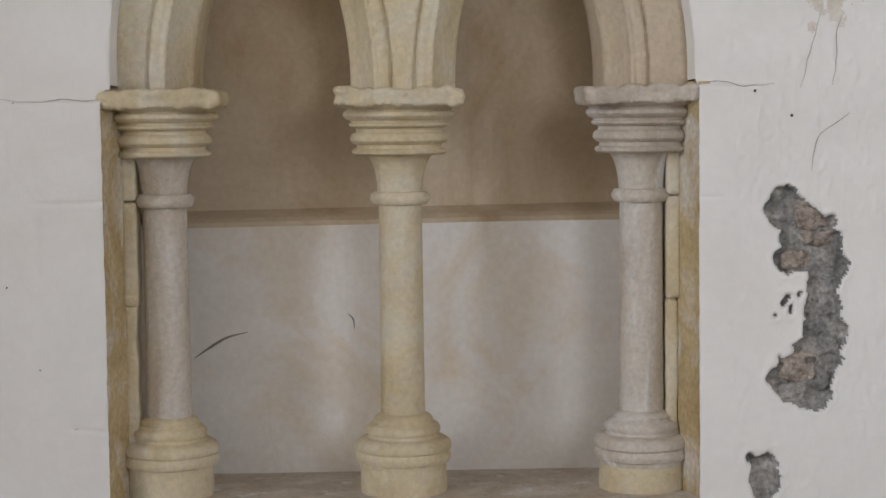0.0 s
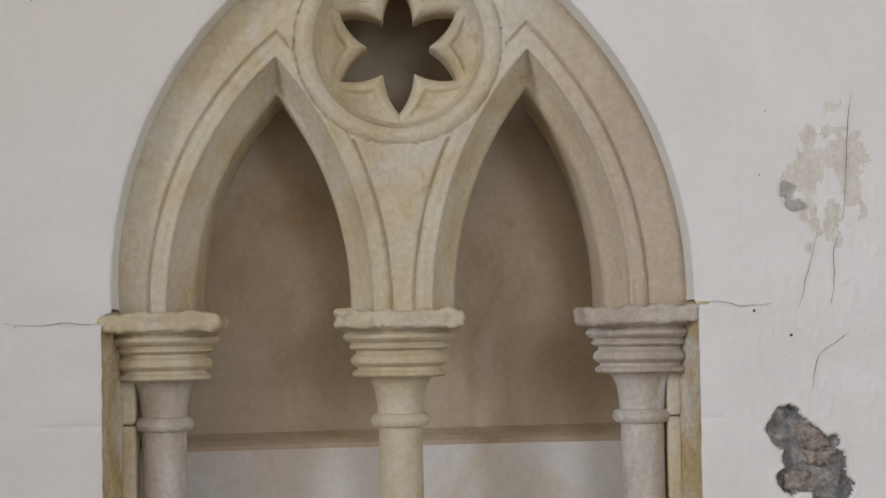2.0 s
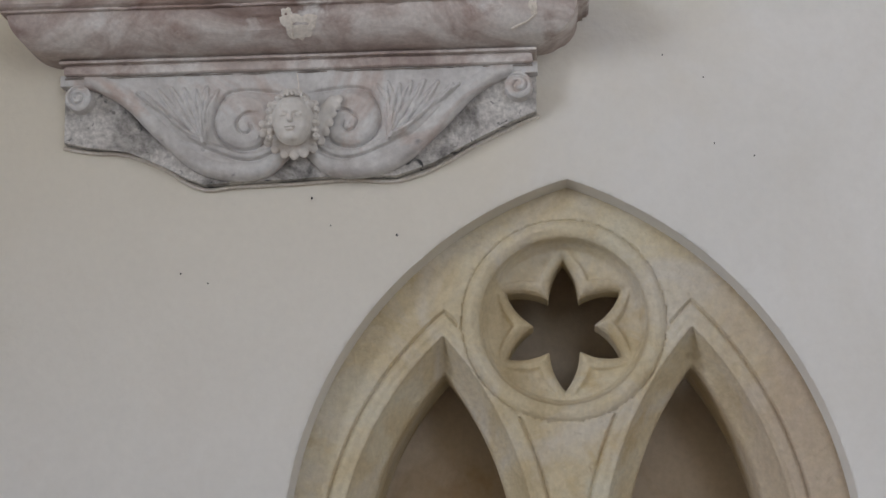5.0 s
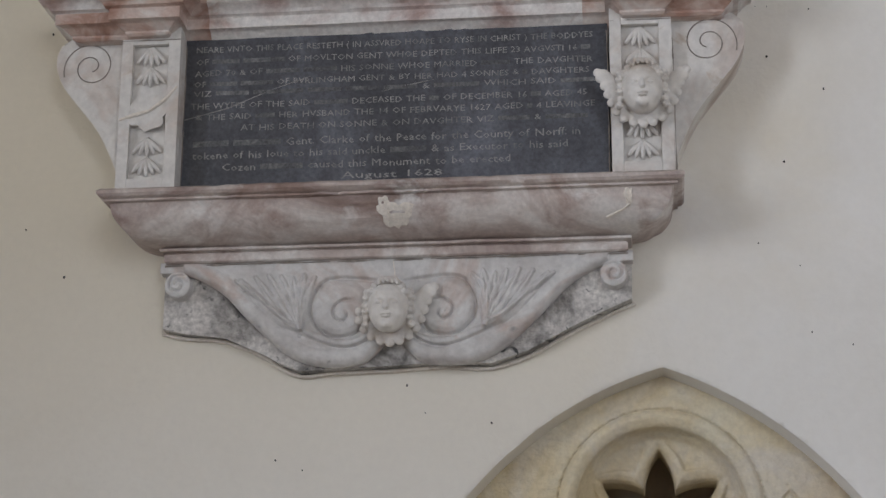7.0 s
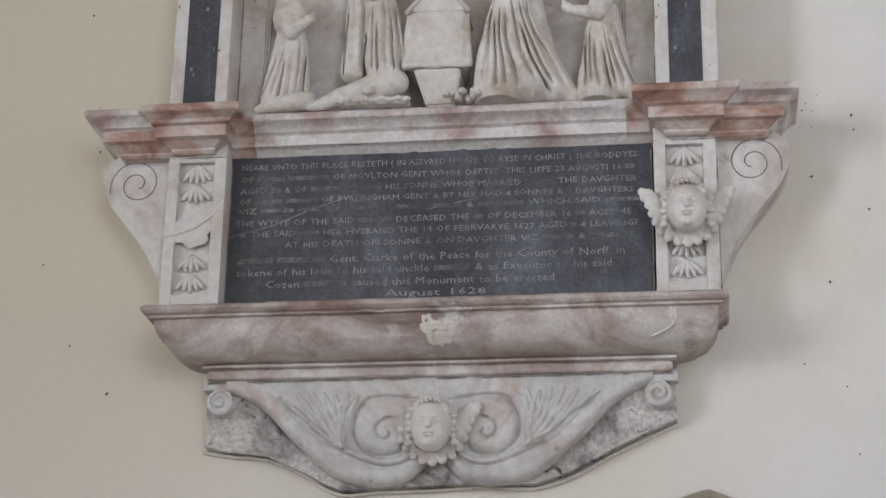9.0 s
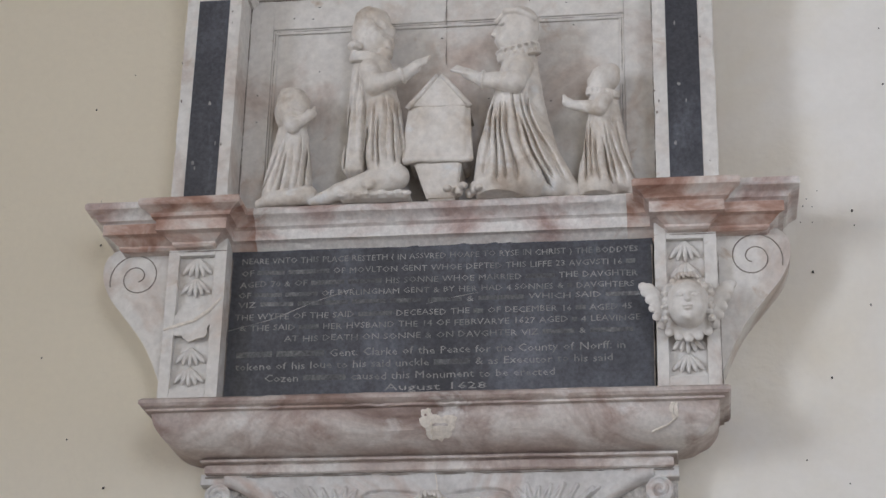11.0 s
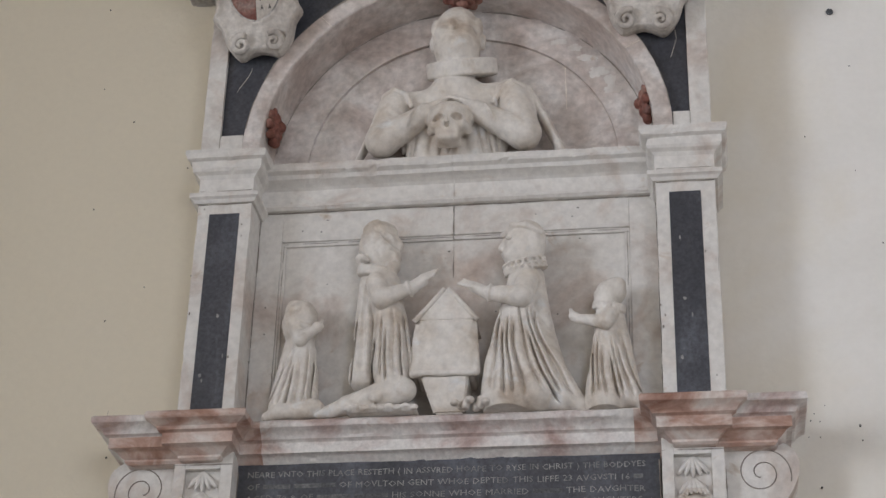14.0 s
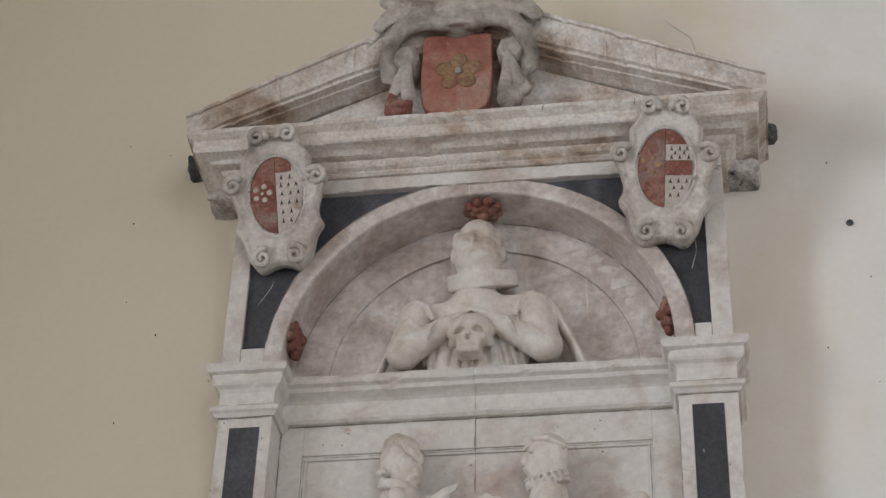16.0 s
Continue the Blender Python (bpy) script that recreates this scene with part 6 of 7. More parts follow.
def kneeling_child(x, face, gown):
    s = face
    drop = 0.0 if gown else 0.020
    c = Clay((x - 0.100, -0.155, SHELF - 0.001), (x + 0.100, -0.036, 3.36), 0.002)
    y = -0.096
    c.limb((x + s * 0.004, y, 3.258 - drop), (x + s * 0.008, y, 3.212), 0.024, 0.022, 0.008)
    c.limb((x + s * 0.012, y, 3.200), (x + s * 0.012, y, 3.100), 0.022, 0.033, 0.008)
    c.limb((x + s * 0.000, y, 3.19), (x - s * 0.030, y + 0.004, 3.085), 0.022, 0.026, 0.010)
    c.limb((x - s * 0.016, y + 0.006, 3.255 - drop), (x - s * 0.044, y + 0.010, 3.095), 0.014, 0.015, 0.005)
    if gown:
        c.limb((x + s * 0.010, y, 3.11), (x + s * 0.012, y, 3.070), 0.036, 0.040, 0.010)
        c.limb((x - s * 0.030, y + 0.004, 3.090), (x - s * 0.060, y + 0.008, 3.066), 0.026, 0.014, 0.010)
        c.limb((x - s * 0.060, y + 0.008, 3.066), (x - s * 0.090, y + 0.010, 3.057), 0.014, 0.006, 0.008)
    ends = [(x + s * 0.036, x - s * 0.026), (x + s * 0.046, x - s * 0.076)]
    folds(c, (3.222, *ends[0]), (3.060, *ends[1]), 7 if gown else 6, 0.010, 1.1, 1.7)
    if not gown:
        c.limb((x + s * 0.040, y - 0.012, 3.074), (x - s * 0.030, y - 0.010, 3.070), 0.020, 0.016, 0.004)
        c.limb((x - s * 0.030, y - 0.010, 3.070), (x - s * 0.056, y - 0.006, 3.062), 0.015, 0.010, 0.004)
    c.limb((x - s * 0.004, y - 0.018, 3.256 - drop * 0.6), (x + s * 0.006, y - 0.034, 3.228 - drop * 0.5), 0.016, 0.015, 0.004)
    hx = 0.060 if gown else 0.036
    c.limb((x + s * 0.006, y - 0.034, 3.228 - drop * 0.5), (x + s * hx, y - 0.030, 3.238), 0.015, 0.009, 0.004)
    c.ball((x + s * (hx + 0.006), y - 0.028, 3.244), (0.013, 0.010, 0.010), 0.003, tilt=s * 25)
    c.limb((x + s * (hx + 0.008), y - 0.030, 3.244), (x + s * (hx + 0.014), y - 0.030, 3.258), 0.006, 0.004, 0.002)
    if gown:
        c.disc((x, y, 3.276), 0.034, 0.030, 0.008, 18, 0.004, 0.003, s * 10)
        for k in range(14):
            a = 2 * math.pi * k / 14
            c.ball((x + 0.034 * math.cos(a), y + 0.030 * math.sin(a), 3.276 + 0.010 * math.sin(a) + s * 0.006 * math.cos(a)), (0.0035, 0.004, 0.006), 0.001, cut=True)
    else:
        c.ball((x - s * 0.002, y, 3.246), (0.030, 0.028, 0.016), 0.006)
    hz = 3.304 - drop
    c.ball((x + s * 0.002, y, hz), (0.025, 0.026, 0.031), 0.004)
    c.ball((x - s * 0.008, y + 0.003, hz + 0.008), (0.026, 0.026, 0.027), 0.004)
    c.ball((x + s * 0.020, y - 0.002, hz - 0.012), (0.010, 0.014, 0.013), 0.005)
    c.ball((x + s * 0.026, y - 0.002, hz + 0.001), (0.005, 0.005, 0.007), 0.003)
    c.ball((x + s * 0.017, y - 0.026, hz + 0.005), (0.007, 0.006, 0.004), 0.003, cut=True)
    if gown:
        c.ball((x - s * 0.016, y + 0.004, hz + 0.024), (0.018, 0.020, 0.014), 0.004)
    else:
        c.ball((x - s * 0.012, y + 0.002, hz - 0.020), (0.026, 0.028, 0.030), 0.006)
        c.ripple(lambda X, Y, Z: np.where(Z > 3.235, 0.007 * fbm(X + 0 * (Y + Z), Z + 0.6 * Y + 0 * X, 42, 3, 97), 0.0).astype(np.float32))
    return statue("kneeling_girl_statue" if gown else "kneeling_boy_statue", c,
                  "small alabaster kneeling girl with joined palms" if gown else "small worn alabaster kneeling boy on the ledge")


kneeling_man()
kneeling_woman()
kneeling_child(-0.772, 1, False)
kneeling_child(-0.155, -1, True)

desk = thing("prayer_desk", (-0.474, -0.085, SHELF), "cloth-draped alabaster prayer desk on tapering foot", "prayer desk")
c = Clay((-0.548, -0.150, 3.115), (-0.404, -0.040, 3.275), 0.0026)
c.block((-0.532, -0.132, 3.128), (-0.418, -0.045, 3.250), 0.008)
c.limb((-0.530, -0.118, 3.248), (-0.537, -0.122, 3.135), 0.007, 0.009, 0.004)
c.limb((-0.420, -0.118, 3.248), (-0.413, -0.122, 3.135), 0.007, 0.009, 0.004)
c.limb((-0.535, -0.128, 3.133), (-0.415, -0.128, 3.131), 0.007, 0.007, 0.003)
c.ripple(lambda X, Y, Z: 0.0012 * np.sin(X * 120 + Z * 20))
put("cloth", c.mesh("cloth"), STATUE, desk, "stone cloth with fringed hem")
prism("book_rest", [(-0.534, 3.246), (-0.414, 3.244), (-0.461, 3.308), (-0.473, 3.315), (-0.486, 3.308)], -0.045, -0.134, STATUE, desk, "pointed top of the desk", 0.005)
for s in (-1, 1):
    bm = bmesh.new()
    tube(bm, [(-0.474 + s * 0.004, -0.132, 3.314), (-0.474 + s * 0.062, -0.134, 3.242)], 0.0055, 8)
    part("top_edge", bm, STATUE, desk, smooth=True)
bm = bmesh.new()
ra = [bm.verts.new(p) for p in ((-0.496, -0.112, SHELF), (-0.450, -0.112, SHELF), (-0.450, -0.05, SHELF), (-0.496, -0.05, SHELF))]
rb = [bm.verts.new(p) for p in ((-0.522, -0.126, 3.128), (-0.428, -0.126, 3.128), (-0.428, -0.046, 3.128), (-0.522, -0.046, 3.128))]
ra[1].co.x = -0.436
for j in range(4):
    bm.faces.new((ra[j], ra[(j + 1) % 4], rb[(j + 1) % 4], rb[j]))
bm.faces.new(ra), bm.faces.new(rb)
bmesh.ops.bevel(bm, geom=list(bm.edges), offset=0.004, segments=2, affect="EDGES")
part("foot", bm, STATUE, desk, "tapering pedestal foot")


# ---- bust holding a skull, under the arch ----
def bust():
    z0 = 3.650
    c = Clay((-0.690, -0.175, z0 - 0.002), (-0.235, -0.018, 4.045), 0.0023)
    x, y = -0.475, -0.075
    # body, sloping shoulders, gown
    c.ball((x, y + 0.012, 3.72), (0.118, 0.042, 0.120), 0.002)
    c.limb((x - 0.098, y, 3.793), (x + 0.108, y, 3.806), 0.032, 0.033, 0.015, 0.9)
    c.limb((x, y, 3.872), (x, y, 3.82), 0.038, 0.056, 0.02, 0.9)
    folds(c, (3.76, -0.57, -0.38), (3.640, -0.60, -0.35), 9, 0.009)
    # opening of the gown
    c.cord([(x - 0.060, y - 0.046, 3.838), (x - 0.048, y - 0.050, 3.805), (x - 0.036, y - 0.050, 3.772)], 0.0045, 0.005, 0.002, cut=True)
    c.cord([(x + 0.074, y - 0.042, 3.840), (x + 0.056, y - 0.050, 3.805), (x + 0.044, y - 0.050, 3.775)], 0.004, 0.006, 0.002, cut=True)
    # cape edges falling to the ledge
    c.cord([(x + 0.110, y + 0.012, 3.834), (x + 0.158, y + 0.008, 3.812), (x + 0.192, y + 0.006, 3.742), (x + 0.222, y + 0.004, 3.672), (x + 0.230, y + 0.002, 3.652)], 0.013, 0.009, 0.004, 2.4)
    c.cord([(x - 0.135, y + 0.018, 3.806), (x - 0.178, y + 0.014, 3.740), (x - 0.210, y + 0.010, 3.655)], 0.010, 0.006, 0.004, 2.4)
    for sx in (-1, 1):
        lift = 0.006 if sx > 0 else 0.0
        c.limb((x + sx * 0.124, y - 0.010, 3.790 + lift), (x + sx * 0.150, y - 0.016, 3.700), 0.037, 0.036, 0.006)
        c.cord([(x + sx * 0.094, y - 0.040, 3.772), (x + sx * 0.104, y - 0.045, 3.798 + lift), (x + sx * 0.128, y - 0.046, 3.810 + lift), (x + sx * 0.152, y - 0.036, 3.800 + lift)], 0.0042, 0.0042, 0.002, cut=True)
        c.cord([(x + sx * 0.088, y - 0.036, 3.770), (x + sx * 0.099, y - 0.038, 3.798 + lift), (x + sx * 0.126, y - 0.038, 3.812 + lift), (x + sx * 0.150, y - 0.028, 3.804 + lift)], 0.006, 0.005, 0.004)
        c.limb((x + sx * 0.150, y - 0.022, 3.694), (x + sx * 0.052, y - 0.046, 3.742), 0.036, 0.021, 0.006)
        c.ball((x + sx * 0.082, y - 0.040, 3.728), (0.0065, 0.033, 0.033), 0.0012, tilt=sx * 25)
        c.limb((x + sx * 0.055, y - 0.046, 3.746), (x + sx * 0.014, y - 0.042, 3.764), 0.018, 0.011, 0.005)
        for k in range(4):
            c.limb((x + sx * 0.042, y - 0.056 + 0.008 * k, 3.757 + 0.002 * k), (x + sx * (0.002 + 0.003 * k), y - 0.066 + 0.011 * k, 3.767), 0.0065, 0.0045, 0.002)
    # thick round collar tipped forward, egg-shaped worn head
    c.disc((x + 0.014, y - 0.006, 3.878), 0.077, 0.062, 0.018, 30, 0.005, 0.001, 3)
    c.ball((x + 0.003, y - 0.006, 3.962), (0.052, 0.054, 0.074), 0.002)
    c.ball((x + 0.004, y - 0.018, 3.922), (0.050, 0.050, 0.050), 0.010)
    c.limb((x - 0.001, y - 0.050, 3.986), (x - 0.002, y - 0.066, 3.948), 0.004, 0.0080, 0.004)
    c.limb((x - 0.016, y - 0.068, 3.927), (x + 0.014, y - 0.068, 3.927), 0.0025, 0.0025, 0.003, cut=True)
    for sx in (-1, 1):
        c.ball((x + sx * 0.021, y - 0.062, 3.976), (0.012, 0.010, 0.007), 0.005, cut=True)
        c.ball((x + sx * 0.024, y - 0.042, 3.945), (0.020, 0.018, 0.020), 0.008)
        c.ball((x + 0.003 + sx * 0.054, y - 0.002, 3.950), (0.008, 0.014, 0.020), 0.003)
        c.ball((x + 0.003 + sx * 0.045, y - 0.018, 3.978), (0.012, 0.016, 0.024), 0.003)
    # the skull
    k, ky = x - 0.003, -0.130
    c.ball((k, ky + 0.008, 3.722), (0.050, 0.042, 0.039), 0.003)
    c.ball((k, ky - 0.012, 3.696), (0.036, 0.027, 0.030), 0.006)
    c.block((k - 0.025, ky - 0.034, 3.651), (k + 0.025, ky + 0.012, 3.686), 0.008, 0.004)
    for sx in (-1, 1):
        c.limb((k + sx * 0.028, ky - 0.022, 3.690), (k + sx * 0.038, ky + 0.006, 3.694), 0.010, 0.010, 0.005)
        c.ball((k + sx * 0.0215, ky - 0.036, 3.704), (0.0132, 0.026, 0.0112), 0.001, cut=True)
        c.ball((k + sx * 0.040, ky - 0.024, 3.667), (0.013, 0.03, 0.012), 0.002, cut=True)
    c.ball((k, ky - 0.042, 3.683), (0.0055, 0.018, 0.008), 0.001, cut=True)
    c.limb((k, ky - 0.040, 3.702), (k, ky - 0.042, 3.686), 0.002, 0.003, 0.002)
    c.limb((k - 0.02, ky - 0.036, 3.668), (k + 0.02, ky - 0.036, 3.668), 0.002, 0.002, 0.001, cut=True)
    ob = put("bust_statue", c.mesh("bust_statue"), STATUE)
    return tagged(ob, "alabaster half-figure holding a skull under the arch", "statue")


bust()


# ---- red rosettes, painted shields, crest ----
def rosette(cx, cy, cz, r, squash):
    c = Clay((cx - r * 1.3, cy - r * 1.3, cz - r * 1.3), (cx + r * 1.3, cy + r * 1.3, cz + r * 1.3), 0.0025)
    for ring, n, rr in ((0.95, 9, 0.30), (0.55, 7, 0.30), (0.0, 1, 0.34)):
        for k in range(n):
            a = 2 * math.pi * k / n + ring
            u, v = ring * r * math.cos(a), ring * r * math.sin(a)
            lift = r * (0.55 - 0.45 * ring)
            p = (cx + u, cy + v, cz - lift) if squash == "z" else (cx + lift * squash, cy + v, cz + u)
            c.ball(p, r * rr, 0.002)
    ob = put("rosette", c.mesh("rosette"), RED, mon, "red-painted carved rosette")
    return ob


rosette(MX + 0.014, -0.098, 4.060, 0.036, "z")
rosette(MX - 0.392, -0.098, 3.742, 0.036, 1)
rosette(MX + 0.412, -0.098, 3.752, 0.036, -1)


def tilted(cx, cy, cz, lean, spin=0.0):
    return Matrix.Translation((cx, cy, cz)) @ Matrix.Rotation(radians(lean), 4, "X") @ Matrix.Rotation(radians(spin), 4, "Y")


def turned(ob, m):
    ob.data.transform(m)
    return ob


def half_oval(a, b, x0, x1, z0=-9, z1=9, n=48):
    """The part of an oval between x0 and x1, z0 and z1, as an outline."""
    pts = []
    for i in range(n):
        t = 2 * math.pi * i / n
        x, z = a * math.cos(t), b * math.sin(t)
        x, z = min(max(x, x0), x1), min(max(z, z0), z1)
        if (x / a) ** 2 + (z / b) ** 2 > 1.0001:
            continue
        if not pts or (abs(pts[-1][0] - x) + abs(pts[-1][1] - z)) > 1e-4:
            pts.append((x, z))
    return pts[::-1]


def spot(parent, m, x, z, y, s=1.0):
    """A small dark ermine tail: three dots over a forked stroke."""
    bm = bmesh.new()
    for pts in ([(-0.0012, -0.006), (0.0012, -0.006), (0.0012, 0.003), (0, 0.006), (-0.0012, 0.003)], [(-0.0042, -0.008), (-0.0022, -0.008), (0.0, 0.001), (-0.0012, 0.001)], [(0.0022, -0.008), (0.0042, -0.008), (0.0012, 0.001), (0.0, 0.001)]):
        bm.faces.new([bm.verts.new((x + a * s, y, z + b * s)) for a, b in pts])
    ob = part("ermine_spot", bm, INK, parent)
    turned(ob, m)


def shield_frame(pts):
    """A strapwork frame: its border rolls forward, the ground dips towards an oval."""
    h = 0.0022
    xa, za, ya = np.arange(-0.122, 0.1221, h), np.arange(-0.184, 0.1741, h), np.arange(-0.030, 0.026, h)
    X, Z = np.meshgrid(xa, za, indexing="ij")
    d, _ = line_distance(X, Z, pts + pts[:1])
    inside = np.zeros(X.shape, bool)
    for (ax, az), (bx, bz) in zip(pts, pts[1:] + pts[:1]):
        inside ^= ((az > Z) != (bz > Z)) & (X < (bx - ax) * (Z - az) / (bz - az + 1e-12) + ax)
    edge = np.where(inside, -d, d)
    oval = (np.hypot(X / 0.061, Z / 0.092) - 1) * 0.072
    front = -0.010 - 0.006 * np.exp(-((d - 0.008) / 0.006) ** 2) + 0.010 * np.exp(-np.clip(d, 0, 1) / 0.004)
    front -= 0.004 * np.exp(-((oval - 0.004) / 0.004) ** 2)
    front = np.where(oval < 0.0, -0.004, front)
    front += 0.0012 * fbm(X, Z, 40, 3, 17)
    Y = ya[None, :, None]
    F = np.maximum(np.maximum(front[:, None, :] - Y, Y - 0.022), edge[:, None, :])
    v, f = surface(np.pad(F.astype(np.float32), 1, constant_values=1.0), (xa[0] - h, ya[0] - h, za[0] - h), h)
    return quick_mesh("cartouche", v, f)


def cartouche(cx, cz, side):
    m = tilted(cx, -0.205, cz, 17, 4 * side)
    outline = smooth_line([(0.0, 0, 0.150), (0.030, 0, 0.162), (0.055, 0, 0.148), (0.060, 0, 0.118), (0.078, 0, 0.090), (0.078, 0, 0.055), (0.104, 0, 0.060), (0.112, 0, 0.030), (0.098, 0, -0.004),
                           (0.088, 0, -0.045), (0.098, 0, -0.075), (0.082, 0, -0.100), (0.070, 0, -0.140), (0.045, 0, -0.172), (0.018, 0, -0.164), (0.0, 0, -0.160)], 4)
    half = [(p.x, p.z) for p in outline]
    pts = half + [(-x, z) for x, z in half[::-1]][1:-1]
    body = put("cartouche", shield_frame(pts), FRAME_STONE, mon, "scrolled grey alabaster shield frame with painted oval")
    turned(body, m)
    for x, z, r, st in ((0.034, 0.138, 0.022, 200), (-0.034, 0.138, 0.022, -20), (0.094, 0.030, 0.022, 150), (-0.094, 0.030, 0.022, 30), (0.036, -0.146, 0.023, 120), (-0.036, -0.146, 0.023, 60)):
        bm = bmesh.new()
        hand = -1 if x > 0 else 1
        tube(bm, spiral(x, z, -0.020, r, 0.004, 1.5, st, 30, hand), [0.0085 - 0.0045 * i / 29 for i in range(30)], 7)
        tube(bm, [(x, 0.0, z), (x, -0.015, z)], r * 0.85, 14)
        turned(part("scroll", bm, FRAME_STONE, body, smooth=True), m)
    bm = bmesh.new()
    ring = [(0.061 * math.cos(t), -0.0095, 0.092 * math.sin(t)) for t in np.linspace(0, 2 * math.pi, 49)]
    tube(bm, ring, 0.0030, 6)
    turned(part("oval_rim", bm, DIRTY, body, smooth=True), m)
    A, B, y = 0.058, 0.089, -0.0085

    def piece(name, mat, x0, x1, z0=-9, z1=9, dy=0.0):
        ob = prism(name, half_oval(A, B, x0, x1, z0, z1, 96), -0.002, y + dy, mat, body, bevel=0)
        turned(ob, m)

    piece("red_field", RED, -9, -0.0005)
    for k, (x, z) in enumerate([(-0.031 + 0.0165 * math.sin(a), 0.008 + 0.0165 * math.cos(a)) for a in np.linspace(0.3, 0.3 + 2 * math.pi, 6)[:5]] + [(-0.031, 0.008)]):
        bm = bmesh.new()
        bmesh.ops.create_icosphere(bm, subdivisions=2, radius=0.0066 if k < 5 else 0.0036, matrix=Matrix.Translation((x, y, z)) @ Matrix.Diagonal((1, 0.25, 1, 1)))
        turned(part("petal", bm, OCHRE_PAINT if side > 0 else WHITE_PAINT, body, smooth=True), m)
    if side < 0:
        piece("white_field", WHITE_PAINT, 0.0005, 9, -9, 0.052)
        piece("red_chief", RED, 0.0005, 0.036, 0.0525, 9)
        piece("white_edge", WHITE_PAINT, 0.0365, 9, 0.0525, 9)
        rows = [(0.050, (0.014, 0.034)), (0.028, (0.012, 0.030, 0.048)), (0.004, (0.014, 0.034, 0.052)), (-0.022, (0.012, 0.030, 0.048)), (-0.048, (0.014, 0.034)), (-0.074, (0.014, 0.032))]
    else:
        piece("white_field", WHITE_PAINT, 0.0005, 9, 0.018, 0.054)
        piece("red_chief", RED, 0.0005, 9, 0.0545, 9)
        piece("red_band", RED, 0.0005, 9, -0.016, 0.0175)
        piece("white_field", WHITE_PAINT, 0.0005, 9, -9, -0.0165)
        rows = [(0.056, (0.014, 0.032, 0.048)), (0.044, (0.022, 0.042)), (0.032, (0.014, 0.032, 0.052)), (-0.034, (0.012, 0.030, 0.048)), (-0.052, (0.020, 0.038)), (-0.072, (0.012, 0.030))]
    for z, xs in rows:
        for x in xs:
            spot(body, m, x * 0.95, z * 0.82, y - 0.0006, 0.85)
    return body


cartouche(-0.902, 4.052, -1)
cartouche(-0.056, 4.052, 1)

arms = thing("carved_crest", (-0.505, -0.235, 4.224), "carved red painted shield with helmet and curling mantling", "coat of arms")
sh = [(-0.079, 0.226), (-0.074, 0.236), (0.070, 0.232), (0.078, 0.222), (0.080, 0.12), (0.078, 0.05), (0.068, 0.018), (0.045, 0.002), (0.0, 0.0), (-0.045, 0.002), (-0.068, 0.018), (-0.078, 0.05), (-0.080, 0.12)]
shield = prism("shield", [(-0.508 + x, 4.225 + z) for x, z in sh], -0.205, -0.238, SHIELD_RED, arms, "faded red shield with a gilt five-petalled flower", 0.006)
for k in range(5):
    a = radians(90 + 72 * k)
    bm = bmesh.new()
    bmesh.ops.create_icosphere(bm, subdivisions=2, radius=0.025, matrix=Matrix.Translation((-0.503 + 0.030 * math.cos(a), -0.238, 4.345 + 0.030 * math.sin(a))) @ Matrix.Rotation(-a, 4, "Y") @ Matrix.Diagonal((1.05, 0.22, 0.85, 1)))
    part("flower_petal", bm, OCHRE_PAINT, shield, smooth=True)
bm = bmesh.new()
bmesh.ops.create_uvsphere(bm, u_segments=14, v_segments=8, radius=0.008, matrix=Matrix.Translation((-0.503, -0.241, 4.345)))
part("flower_centre", bm, FRAME_STONE, shield, smooth=True)


